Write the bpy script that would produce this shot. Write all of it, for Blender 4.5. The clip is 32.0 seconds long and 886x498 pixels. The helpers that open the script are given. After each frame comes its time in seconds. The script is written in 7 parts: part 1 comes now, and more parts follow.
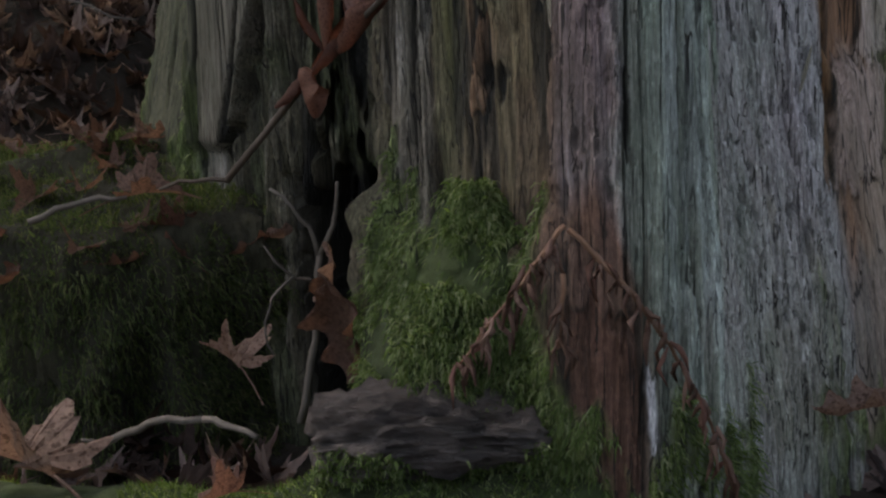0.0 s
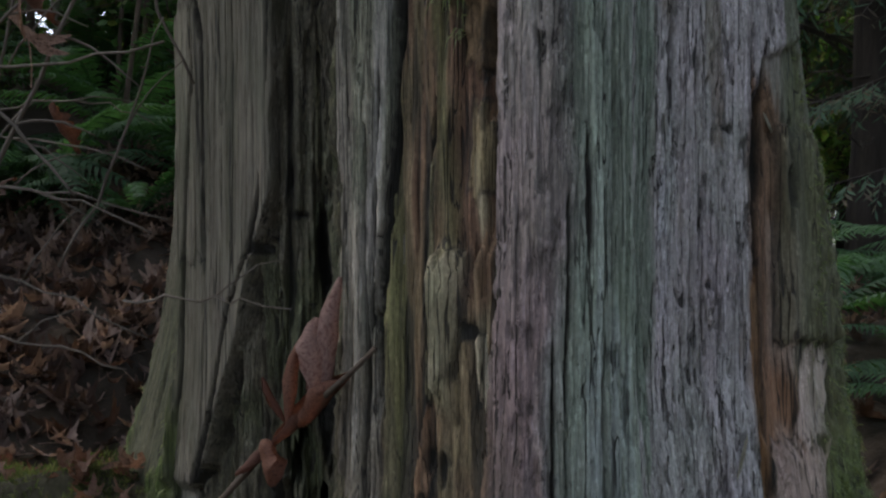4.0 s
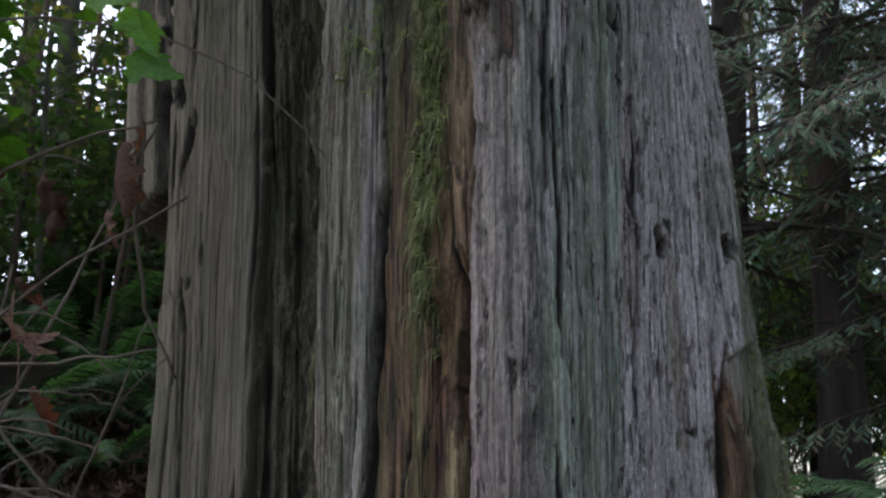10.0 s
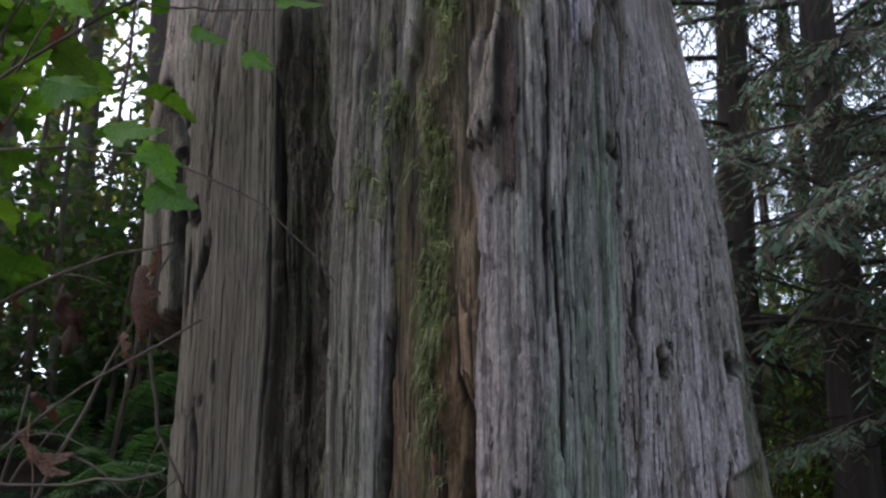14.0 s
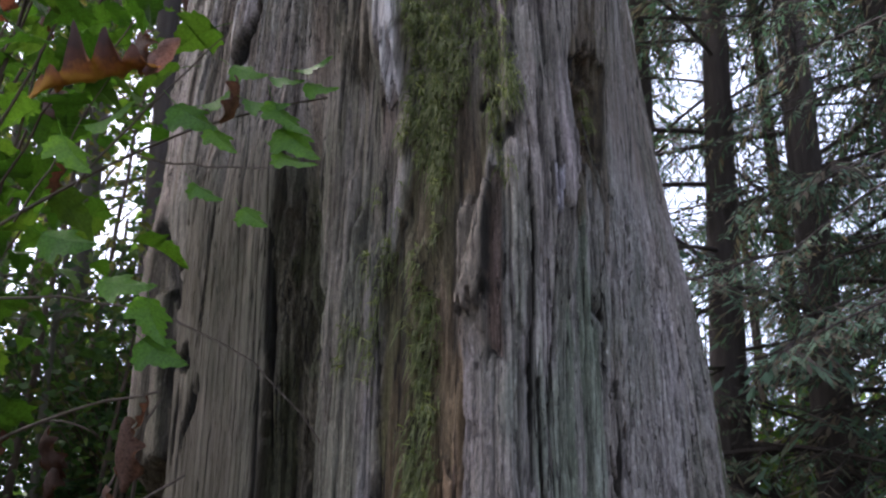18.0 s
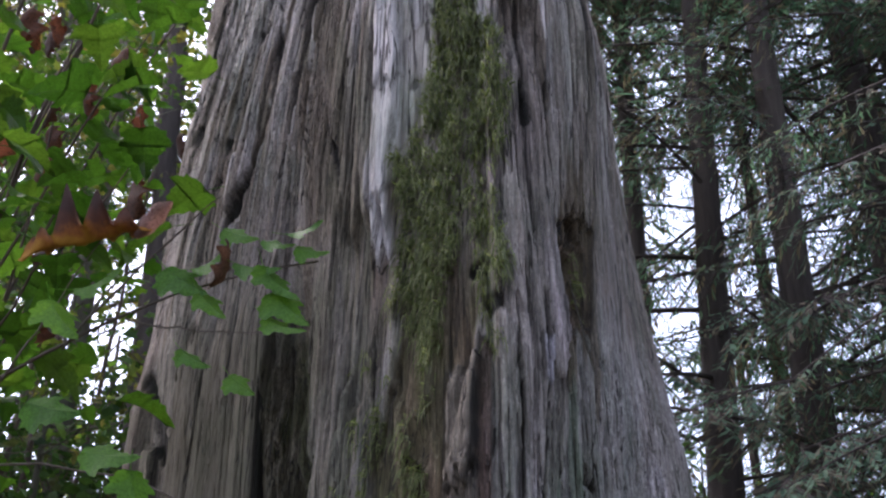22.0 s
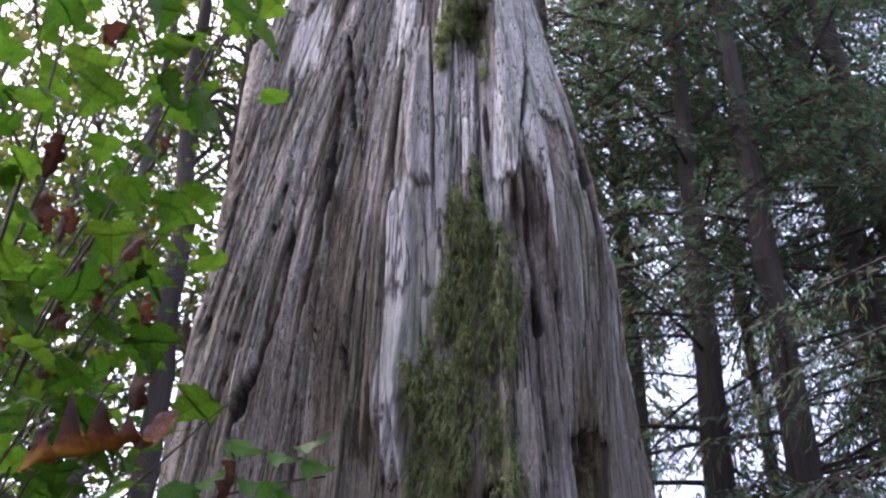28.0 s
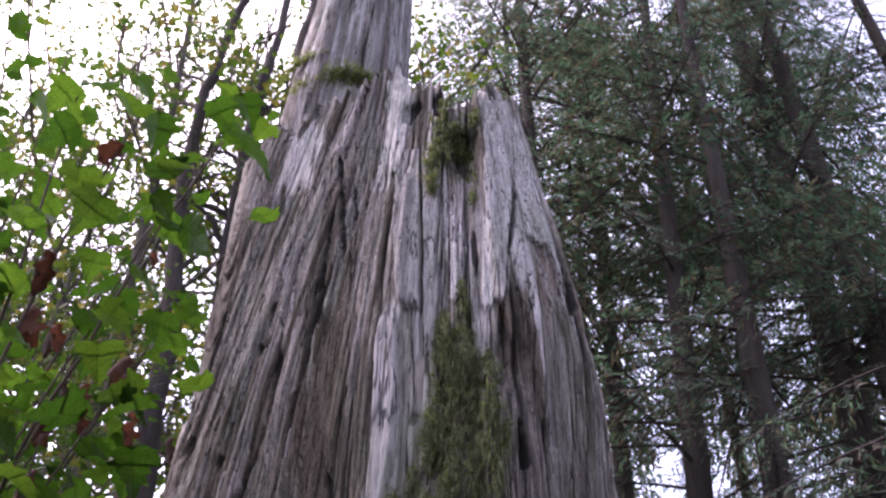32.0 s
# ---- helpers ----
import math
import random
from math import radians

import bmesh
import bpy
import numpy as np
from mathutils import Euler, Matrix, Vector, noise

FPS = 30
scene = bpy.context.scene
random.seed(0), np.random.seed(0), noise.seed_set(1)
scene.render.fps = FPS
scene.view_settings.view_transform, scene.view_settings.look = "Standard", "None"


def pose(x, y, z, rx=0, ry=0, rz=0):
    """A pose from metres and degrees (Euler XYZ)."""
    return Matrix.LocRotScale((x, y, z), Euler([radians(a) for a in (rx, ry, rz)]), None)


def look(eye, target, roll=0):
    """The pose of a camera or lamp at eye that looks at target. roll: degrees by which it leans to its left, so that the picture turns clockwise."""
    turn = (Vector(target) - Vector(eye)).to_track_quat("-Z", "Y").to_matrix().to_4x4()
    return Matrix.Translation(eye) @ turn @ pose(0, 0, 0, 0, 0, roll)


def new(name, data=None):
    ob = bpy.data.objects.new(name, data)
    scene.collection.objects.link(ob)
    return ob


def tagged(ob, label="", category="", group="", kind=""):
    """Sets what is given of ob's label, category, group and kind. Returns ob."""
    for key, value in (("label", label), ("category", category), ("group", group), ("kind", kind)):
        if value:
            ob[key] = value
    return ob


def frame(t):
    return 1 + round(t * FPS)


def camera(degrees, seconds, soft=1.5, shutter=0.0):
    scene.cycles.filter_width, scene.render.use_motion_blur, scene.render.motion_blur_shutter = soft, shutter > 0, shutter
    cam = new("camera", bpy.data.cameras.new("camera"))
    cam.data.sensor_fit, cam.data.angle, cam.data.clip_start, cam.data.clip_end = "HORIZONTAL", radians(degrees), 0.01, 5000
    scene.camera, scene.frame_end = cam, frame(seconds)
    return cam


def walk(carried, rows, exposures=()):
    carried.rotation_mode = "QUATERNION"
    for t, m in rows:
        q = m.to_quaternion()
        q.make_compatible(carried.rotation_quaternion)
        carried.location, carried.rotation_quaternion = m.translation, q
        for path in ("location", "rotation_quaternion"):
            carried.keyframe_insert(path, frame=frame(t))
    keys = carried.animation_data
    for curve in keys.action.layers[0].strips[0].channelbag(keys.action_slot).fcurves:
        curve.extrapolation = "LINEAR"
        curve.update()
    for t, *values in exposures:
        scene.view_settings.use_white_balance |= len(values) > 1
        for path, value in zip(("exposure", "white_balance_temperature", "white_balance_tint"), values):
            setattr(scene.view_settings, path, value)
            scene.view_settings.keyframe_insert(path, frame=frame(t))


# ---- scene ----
cam = camera(46.8, 32.0, 2.4)
PATH = [
    (0, (-0.036, -0.052, 0.947), (-0.033, 1.9, 0.515), -2.8),
    (0.5, (-0.029, -0.057, 0.982), (-0.043, 1.917, 0.66), -2.6),
    (1, (-0.01, -0.067, 0.995), (-0.025, 1.919, 0.762), -1.1),
    (1.5, (0.01, -0.074, 1.007), (0.005, 1.916, 0.815), -0.5),
    (2, (0.024, -0.08, 1.016), (0.035, 1.916, 0.894), 0.2),
    (2.5, (0.037, -0.104, 1.044), (0.025, 1.895, 0.978), -0.8),
    (3, (0.058, -0.13, 1.071), (0.044, 1.87, 1.083), -0.8),
    (3.5, (0.07, -0.142, 1.103), (0.061, 1.857, 1.163), -0.5),
    (4, (0.09, -0.159, 1.147), (0.066, 1.84, 1.231), -0.0),
    (4.5, (0.084, -0.184, 1.135), (0.039, 1.809, 1.292), -0.2),
    (6.5, (0.081, -0.166, 1.162), (0.096, 1.814, 1.444), -0.1),
    (7, (0.087, -0.172, 1.182), (0.104, 1.801, 1.51), 0.3),
    (7.5, (0.082, -0.19, 1.211), (0.09, 1.776, 1.58), 0.2),
    (8, (0.087, -0.203, 1.226), (0.113, 1.758, 1.618), 0.1),
    (8.5, (0.093, -0.222, 1.247), (0.111, 1.735, 1.659), 0.2),
    (9, (0.087, -0.227, 1.259), (0.106, 1.724, 1.7), 0.4),
    (9.5, (0.078, -0.236, 1.274), (0.102, 1.708, 1.746), 0.2),
    (10, (0.084, -0.255, 1.301), (0.114, 1.679, 1.808), 0.1),
    (10.5, (0.084, -0.271, 1.316), (0.102, 1.659, 1.838), -0.3),
    (11, (0.081, -0.289, 1.329), (0.083, 1.635, 1.875), -0.2),
    (11.5, (0.081, -0.296, 1.335), (0.08, 1.624, 1.895), 0.2),
    (12, (0.089, -0.298, 1.344), (0.089, 1.618, 1.918), 0.3),
    (12.5, (0.097, -0.305, 1.355), (0.096, 1.608, 1.939), 0.2),
    (13, (0.099, -0.313, 1.361), (0.1, 1.596, 1.956), 0.3),
    (13.5, (0.093, -0.322, 1.354), (0.098, 1.574, 1.991), 0.1),
    (15.5, (0.114, -0.355, 1.398), (0.127, 1.511, 2.116), 0.5),
    (16, (0.117, -0.364, 1.399), (0.139, 1.487, 2.155), 1.1),
    (16.5, (0.115, -0.372, 1.409), (0.137, 1.47, 2.189), 0.7),
    (17, (0.109, -0.377, 1.423), (0.128, 1.452, 2.232), 0.7),
    (17.5, (0.1, -0.375, 1.429), (0.118, 1.435, 2.278), 0.7),
    (18, (0.107, -0.394, 1.446), (0.123, 1.409, 2.311), 0.8),
    (18.5, (0.117, -0.403, 1.454), (0.134, 1.383, 2.355), 0.7),
    (19, (0.117, -0.409, 1.46), (0.14, 1.367, 2.379), 0.8),
    (19.5, (0.113, -0.411, 1.478), (0.136, 1.351, 2.423), 0.8),
    (20, (0.112, -0.417, 1.495), (0.138, 1.33, 2.468), 0.7),
    (20.5, (0.115, -0.423, 1.507), (0.139, 1.31, 2.506), 0.9),
    (21, (0.118, -0.431, 1.523), (0.148, 1.296, 2.533), 0.6),
    (21.5, (0.119, -0.434, 1.532), (0.147, 1.279, 2.564), 0.9),
    (22, (0.115, -0.44, 1.554), (0.138, 1.256, 2.614), 0.8),
    (22.5, (0.102, -0.451, 1.566), (0.128, 1.231, 2.647), 0.8),
    (23, (0.101, -0.457, 1.578), (0.125, 1.214, 2.676), 0.9),
    (23.5, (0.106, -0.457, 1.587), (0.134, 1.2, 2.706), 0.7),
    (24, (0.104, -0.461, 1.599), (0.127, 1.18, 2.742), 0.9),
    (24.5, (0.101, -0.467, 1.61), (0.122, 1.158, 2.776), 1.0),
    (25, (0.1, -0.473, 1.622), (0.118, 1.134, 2.812), 1.1),
    (25.5, (0.087, -0.478, 1.633), (0.109, 1.11, 2.849), 1.2),
    (27.5, (0.073, -0.494, 1.672), (0.098, 1.044, 2.95), 1.4),
    (28, (0.077, -0.499, 1.684), (0.096, 1.022, 2.983), 1.6),
    (28.5, (0.078, -0.512, 1.688), (0.101, 0.995, 3.003), 1.5),
    (29, (0.082, -0.516, 1.691), (0.105, 0.975, 3.024), 1.5),
    (29.5, (0.086, -0.525, 1.704), (0.11, 0.952, 3.052), 1.4),
    (30, (0.089, -0.53, 1.712), (0.113, 0.93, 3.079), 1.6),
    (30.5, (0.077, -0.532, 1.715), (0.109, 0.907, 3.104), 1.6),
    (31, (0.069, -0.547, 1.721), (0.102, 0.875, 3.128), 1.5),
    (31.5, (0.075, -0.553, 1.724), (0.111, 0.849, 3.15), 1.5),
    (32, (0.074, -0.56, 1.727), (0.108, 0.827, 3.167), 1.7),
]
EXPOSURE = [(0, 1.68, 6450, 10), (4, 1.79, 6450, 9), (9, 1.96, 6450, 11), (13, 2.04, 6450, 16), (19, 2.17, 6350, 21), (25, 2.2, 6200, 23), (28, 2.2, 6250, 27), (32, 2.08, 6400, 37)]
walk(cam, [(t, look(eye, target, roll)) for t, eye, target, roll in PATH], EXPOSURE)

# ---- world and light: an overcast sky in a wood ----
world = bpy.data.worlds.new("sky")
scene.world = world
world.use_nodes = True
wn = world.node_tree.nodes
sky = wn.new("ShaderNodeTexSky")
sky.sky_type, sky.sun_disc = "NISHITA", False
sky.sun_elevation, sky.sun_rotation = radians(58), radians(-62)
sky.air_density, sky.dust_density, sky.ozone_density = 1.0, 3.0, 1.0
paler = wn.new("ShaderNodeHueSaturation")
paler.inputs["Saturation"].default_value = 0.7
world.node_tree.links.new(sky.outputs[0], paler.inputs["Color"])
world.node_tree.links.new(paler.outputs[0], wn["Background"].inputs[0])
wn["Background"].inputs[1].default_value = 0.15
sun = new("sun", bpy.data.lights.new("sun", "SUN"))
sun.data.energy, sun.data.angle, sun.data.color = 0.9, radians(30), (1.0, 0.96, 0.9)
sun.matrix_world = look((-8.8, 4.7, 16), (0, 0, 0))


# ---- materials ----
def material(name, build, rough=0.8):
    m = bpy.data.materials.new(name)
    m.use_nodes = True
    t = m.node_tree
    b = t.nodes["Principled BSDF"]
    b.inputs["Roughness"].default_value = rough
    b.inputs["Specular IOR Level"].default_value = 0.25
    build(t, b)
    return m


def link(t, a, b):
    t.links.new(a, b)


def coords(t, scale, kind="Object"):
    c, m = t.nodes.new("ShaderNodeTexCoord"), t.nodes.new("ShaderNodeMapping")
    m.inputs["Scale"].default_value = scale
    link(t, c.outputs[kind], m.inputs[0])
    return m.outputs[0]


def fuzz(t, vec, scale, detail=4.0, rough=0.6, warp=0.0):
    n = t.nodes.new("ShaderNodeTexNoise")
    n.inputs["Scale"].default_value, n.inputs["Detail"].default_value = scale, detail
    n.inputs["Roughness"].default_value, n.inputs["Distortion"].default_value = rough, warp
    link(t, vec, n.inputs["Vector"])
    return n.outputs[0]


def ramp(t, fac, stops):
    r = t.nodes.new("ShaderNodeValToRGB")
    while len(r.color_ramp.elements) < len(stops):
        r.color_ramp.elements.new(0.5)
    for e, (p, c) in zip(r.color_ramp.elements, stops):
        e.position, e.color = p, (*c, 1) if len(c) == 3 else c
    link(t, fac, r.inputs[0])
    return r.outputs[0]


def mix(t, fac, a, b, kind="MIX"):
    m = t.nodes.new("ShaderNodeMix")
    m.data_type, m.blend_type = "RGBA", kind
    for v, k in ((fac, 0), (a, 6), (b, 7)):
        if isinstance(v, (int, float)):
            m.inputs[k].default_value = v
        elif isinstance(v, tuple):
            m.inputs[k].default_value = (*v, 1)
        else:
            link(t, v, m.inputs[k])
    return m.outputs[2]


def relief(t, b, height, strength, distance=0.01):
    n = t.nodes.new("ShaderNodeBump")
    n.inputs["Strength"].default_value, n.inputs["Distance"].default_value = strength, distance
    link(t, height, n.inputs["Height"])
    link(t, n.outputs[0], b.inputs["Normal"])


def dead_wood(t, b):
    """Weathered wood: the tint holds the kinds of wood and the shade painted into cracks and hollows, its alpha how
    coarse the grain is; slits and flecks run along the grain.
    """
    tint = t.nodes.new("ShaderNodeAttribute")
    tint.attribute_name = "tint"
    coarse = tint.outputs["Alpha"]

    def tone(n, lo, hi, dark, light):
        return ramp(t, n, [(lo, (dark,) * 3), (hi, (light,) * 3)])

    def lines(scale, wide, detail=2):
        """Thin broken lines along the grain."""
        n = fuzz(t, coords(t, scale), 1.0, detail, 0.55)
        return ramp(t, n, [(0.5 - wide, (0, 0, 0)), (0.5 - wide * 0.35, (1, 1, 1)), (0.5 + wide * 0.35, (1, 1, 1)), (0.5 + wide, (0, 0, 0))])

    fibre = fuzz(t, coords(t, (210, 210, 9)), 1.0, 4, 0.65)
    streak = fuzz(t, coords(t, (60, 60, 2.4)), 1.0, 4, 0.6)
    fleck = fuzz(t, coords(t, (130, 130, 24)), 1.0, 3, 0.6)
    blot = fuzz(t, coords(t, (7, 7, 3)), 1.0, 5, 0.65)
    chip = fuzz(t, coords(t, (250, 250, 38)), 1.0, 2, 0.5)
    grit = fuzz(t, coords(t, (160, 160, 90)), 1.0, 4, 0.7)
    gate = fuzz(t, coords(t, (16, 16, 2.2)), 1.0, 3, 0.6)
    c = mix(t, 1.0, tint.outputs[0], tone(fibre, 0.3, 0.7, 0.72, 1.25), "MULTIPLY")
    c = mix(t, 1.0, c, ramp(t, streak, [(0.3, (0.74, 0.73, 0.71)), (0.7, (1.24, 1.24, 1.25))]), "MULTIPLY")
    c = mix(t, 1.0, c, ramp(t, blot, [(0.3, (0.76, 0.82, 0.74)), (0.5, (1.0, 0.98, 0.96)), (0.7, (1.2, 1.14, 1.18))]), "MULTIPLY")
    c = mix(t, coarse, c, mix(t, 1.0, c, tone(grit, 0.32, 0.68, 0.6, 1.36), "MULTIPLY"))
    light = mix(t, 1.0, coarse, ramp(t, fleck, [(0.60, (0, 0, 0)), (0.68, (0.8, 0.8, 0.8))]), "MULTIPLY")
    c = mix(t, light, c, mix(t, 1.0, c, (2.0, 2.0, 2.05), "MULTIPLY"))
    light = mix(t, 1.0, coarse, ramp(t, chip, [(0.64, (0, 0, 0)), (0.70, (0.9, 0.9, 0.9))]), "MULTIPLY")
    c = mix(t, light, c, mix(t, 1.0, c, (1.9, 1.9, 1.95), "MULTIPLY"))
    tick = mix(t, 1.0, coarse, ramp(t, fleck, [(0.29, (0.85, 0.85, 0.85)), (0.36, (0, 0, 0))]), "MULTIPLY")
    slit = mix(t, 1.0, lines((48, 48, 1.5), 0.026), ramp(t, gate, [(0.44, (0.12, 0.12, 0.12)), (0.56, (1, 1, 1))]), "MULTIPLY")
    hair = mix(t, 1.0, lines((120, 120, 3.5), 0.045), ramp(t, gate, [(0.40, (0.9, 0.9, 0.9)), (0.60, (0.1, 0.1, 0.1))]), "MULTIPLY")
    gap = mix(t, 1.0, mix(t, 1.0, slit, tick, "ADD"), mix(t, 0.55, (0, 0, 0), hair), "ADD")
    c = mix(t, mix(t, 0.85, (0, 0, 0), gap), c, (0.022, 0.019, 0.016))
    link(t, c, b.inputs["Base Color"])
    height = mix(t, 0.45, fibre, mix(t, 0.5, fleck, mix(t, 0.5, grit, chip)))
    relief(t, b, mix(t, 0.6, height, mix(t, 1.0, (1, 1, 1), gap, "SUBTRACT")), 1.0, 0.007)


def plain_grain(dark, light, scale, stretch=(1, 1, 1), bump=0.5, distance=0.01):
    def build(t, b):
        v = coords(t, stretch)
        n, big = fuzz(t, v, scale, 6, 0.65), fuzz(t, v, scale * 0.13, 3)
        c = mix(t, 0.6, ramp(t, n, [(0.3, dark), (0.7, light)]), ramp(t, big, [(0.3, dark), (0.7, light)]))
        link(t, c, b.inputs["Base Color"])
        relief(t, b, n, bump, distance)
    return build


def leafy(tones, through_it, scale=25.0, spots=None, island=False):
    """A thin leaf: its tone differs from leaf to leaf, light passes through."""
    def build(t, b):
        if island:
            r = t.nodes.new("ShaderNodeNewGeometry").outputs["Random Per Island"]
        else:
            r = t.nodes.new("ShaderNodeObjectInfo").outputs["Random"]
        c = ramp(t, r, [(i / max(1, len(tones) - 1), tone) for i, tone in enumerate(tones)])
        n = fuzz(t, coords(t, (1, 1, 1)), scale, 4)
        c = mix(t, 1.0, c, ramp(t, n, [(0.3, (0.65, 0.65, 0.65)), (0.7, (1.25, 1.25, 1.25))]), "MULTIPLY")
        if spots:
            c = mix(t, ramp(t, fuzz(t, coords(t, (1, 1, 1)), scale * 0.7, 3), [(0.55, (0, 0, 0)), (0.62, (0.8, 0.8, 0.8))]), c, spots)
        link(t, c, b.inputs["Base Color"])
        see = t.nodes.new("ShaderNodeBsdfTranslucent")
        link(t, mix(t, 1.0, c, through_it, "MULTIPLY"), see.inputs[0])
        both = t.nodes.new("ShaderNodeMixShader")
        both.inputs[0].default_value = 0.5
        link(t, b.outputs[0], both.inputs[1])
        link(t, see.outputs[0], both.inputs[2])
        link(t, both.outputs[0], t.nodes["Material Output"].inputs[0])
        relief(t, b, n, 0.3, 0.003)
    return build


WOOD = material("weathered_wood", dead_wood, 0.85)
MOSS = material("moss", leafy([(0.074, 0.09, 0.042), (0.125, 0.148, 0.068), (0.185, 0.21, 0.105), (0.28, 0.295, 0.18)], (1.2, 1.3, 0.5), 40, island=True), 0.9)
MOSS_BED = material("moss_bed", plain_grain((0.014, 0.016, 0.007), (0.06, 0.078, 0.025), 30.0, bump=1.0, distance=0.02), 0.95)
DARK_MOSS = material("dark_moss", leafy([(0.035, 0.046, 0.018), (0.07, 0.088, 0.03), (0.11, 0.13, 0.046), (0.16, 0.15, 0.08)], (1.1, 1.2, 0.6), 40, island=True), 0.9)
BRIGHT_MOSS = material("bright_moss", leafy([(0.045, 0.066, 0.02), (0.08, 0.112, 0.032), (0.12, 0.155, 0.052), (0.25, 0.26, 0.155)], (1.2, 1.3, 0.5), 40, island=True), 0.9)
SOIL = material("forest_soil", plain_grain((0.010, 0.008, 0.006), (0.05, 0.036, 0.025), 9.0, bump=0.9, distance=0.04), 0.95)
BARK = material("conifer_bark", plain_grain((0.022, 0.018, 0.016), (0.10, 0.082, 0.07), 18.0, (1, 1, 0.12), 0.9, 0.03), 0.95)
GREY_BARK = material("mossy_grey_bark", plain_grain((0.03, 0.034, 0.018), (0.17, 0.15, 0.12), 14.0, (1, 1, 0.35), 0.7, 0.02), 0.9)
TWIG = material("dry_twig", plain_grain((0.05, 0.04, 0.03), (0.15, 0.122, 0.10), 60.0, (1, 1, 0.4), 0.5, 0.002), 0.85)
STEM = material("shrub_stem", plain_grain((0.03, 0.022, 0.015), (0.10, 0.07, 0.05), 50.0, (1, 1, 0.4), 0.5, 0.002), 0.8)
ROTTEN = material("rotten_wood", plain_grain((0.016, 0.013, 0.012), (0.17, 0.135, 0.118), 75.0, (0.22, 1, 1), 1.0, 0.05), 0.95)
DARK_SOD = material("dark_mossy_wood", plain_grain((0.010, 0.009, 0.006), (0.085, 0.075, 0.045), 55.0, (1, 1, 0.3), 1.0, 0.03), 0.95)
NEEDLE = material("cedar_spray", leafy([(0.055, 0.10, 0.07), (0.085, 0.148, 0.098), (0.12, 0.195, 0.13), (0.16, 0.125, 0.09), (0.09, 0.073, 0.058)], (1.1, 1.2, 0.9), 8, island=True), 0.7)
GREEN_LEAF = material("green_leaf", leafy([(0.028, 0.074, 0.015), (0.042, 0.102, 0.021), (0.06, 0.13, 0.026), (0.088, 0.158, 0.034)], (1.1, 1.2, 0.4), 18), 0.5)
# brighter copy of the green leaf, with backlight put into its colour
LIT_LEAF = material("backlit_green_leaf", leafy([(0.07, 0.17, 0.03), (0.10, 0.22, 0.04), (0.13, 0.26, 0.05)], (1.5, 1.6, 0.5), 18), 0.5)
FAR_LEAF = material("far_leaf", leafy([(0.03, 0.07, 0.015), (0.055, 0.11, 0.024), (0.09, 0.14, 0.035), (0.17, 0.14, 0.05)], (1.3, 1.3, 0.6), 18, island=True), 0.6)
FERN = material("fern_green", leafy([(0.022, 0.05, 0.024), (0.033, 0.072, 0.034), (0.05, 0.10, 0.048)], (1.2, 1.4, 0.6), 30), 0.6)
BROWN_LEAF = material("brown_leaf", leafy([(0.10, 0.055, 0.038), (0.16, 0.095, 0.07), (0.23, 0.15, 0.115), (0.14, 0.065, 0.048)], (1.1, 0.9, 0.7), 30, (0.06, 0.032, 0.02)), 0.75)
LITTER = material("litter_leaf", leafy([(0.03, 0.018, 0.014), (0.053, 0.034, 0.029), (0.13, 0.092, 0.08), (0.28, 0.21, 0.19), (0.04, 0.024, 0.021)], (1.2, 1.0, 0.7), 30, (0.04, 0.018, 0.01), island=True), 0.75)


def gold_leaf(t, b):
    """A dead leaf, amber along its keel and dark brown out to the lobes."""
    parts = t.nodes.new("ShaderNodeSeparateXYZ")
    link(t, coords(t, (1, 1, 1)), parts.inputs[0])
    n = fuzz(t, coords(t, (1, 1, 1)), 9, 4)
    add = t.nodes.new("ShaderNodeMath")
    add.operation = "MULTIPLY_ADD"
    add.inputs[1].default_value = 0.3
    link(t, n, add.inputs[0])
    link(t, parts.outputs[2], add.inputs[2])
    c = ramp(t, add.outputs[0], [(0.12, (0.40, 0.19, 0.025)), (0.18, (0.28, 0.10, 0.022)), (0.24, (0.11, 0.038, 0.018)), (0.4, (0.05, 0.022, 0.014))])
    link(t, c, b.inputs["Base Color"])
    relief(t, b, n, 0.4, 0.004)


GOLD_LEAF = material("orange_brown_leaf", gold_leaf, 0.6)
RUSTY = material("rusty_leaf", leafy([(0.10, 0.048, 0.033), (0.15, 0.07, 0.047), (0.20, 0.096, 0.06)], (1.2, 0.8, 0.6), 30, (0.09, 0.04, 0.026)), 0.7)
PINKISH = material("pinkish_leaf", leafy([(0.23, 0.14, 0.115), (0.28, 0.175, 0.15)], (1.1, 0.9, 0.8), 30, (0.14, 0.075, 0.06)), 0.75)


# ---- building tools ----
class Geo:
    """Collects points and faces for one mesh."""
    def __init__(self):
        self.v, self.f, self.n = [], [], 0

    def add(self, points, faces):
        points = np.asarray(points, float).reshape(-1, 3)
        self.v.append(points)
        self.f.extend([tuple(i + self.n for i in f) for f in faces])
        self.n += len(points)

    def put(self, other, m):
        """Another Geo's points and faces, moved by the 4x4 matrix m."""
        p = np.concatenate(other.v)
        m = np.array(m)
        self.v.append(p @ m[:3, :3].T + m[:3, 3])
        self.f.extend([tuple(i + self.n for i in f) for f in other.f])
        self.n += len(p)

    def mesh(self, name, mat, smooth=False):
        me = bpy.data.meshes.new(name)
        me.from_pydata(np.concatenate(self.v).tolist(), [], self.f)
        me.materials.append(mat)
        if smooth:
            me.polygons.foreach_set("use_smooth", [True] * len(me.polygons))
        return me


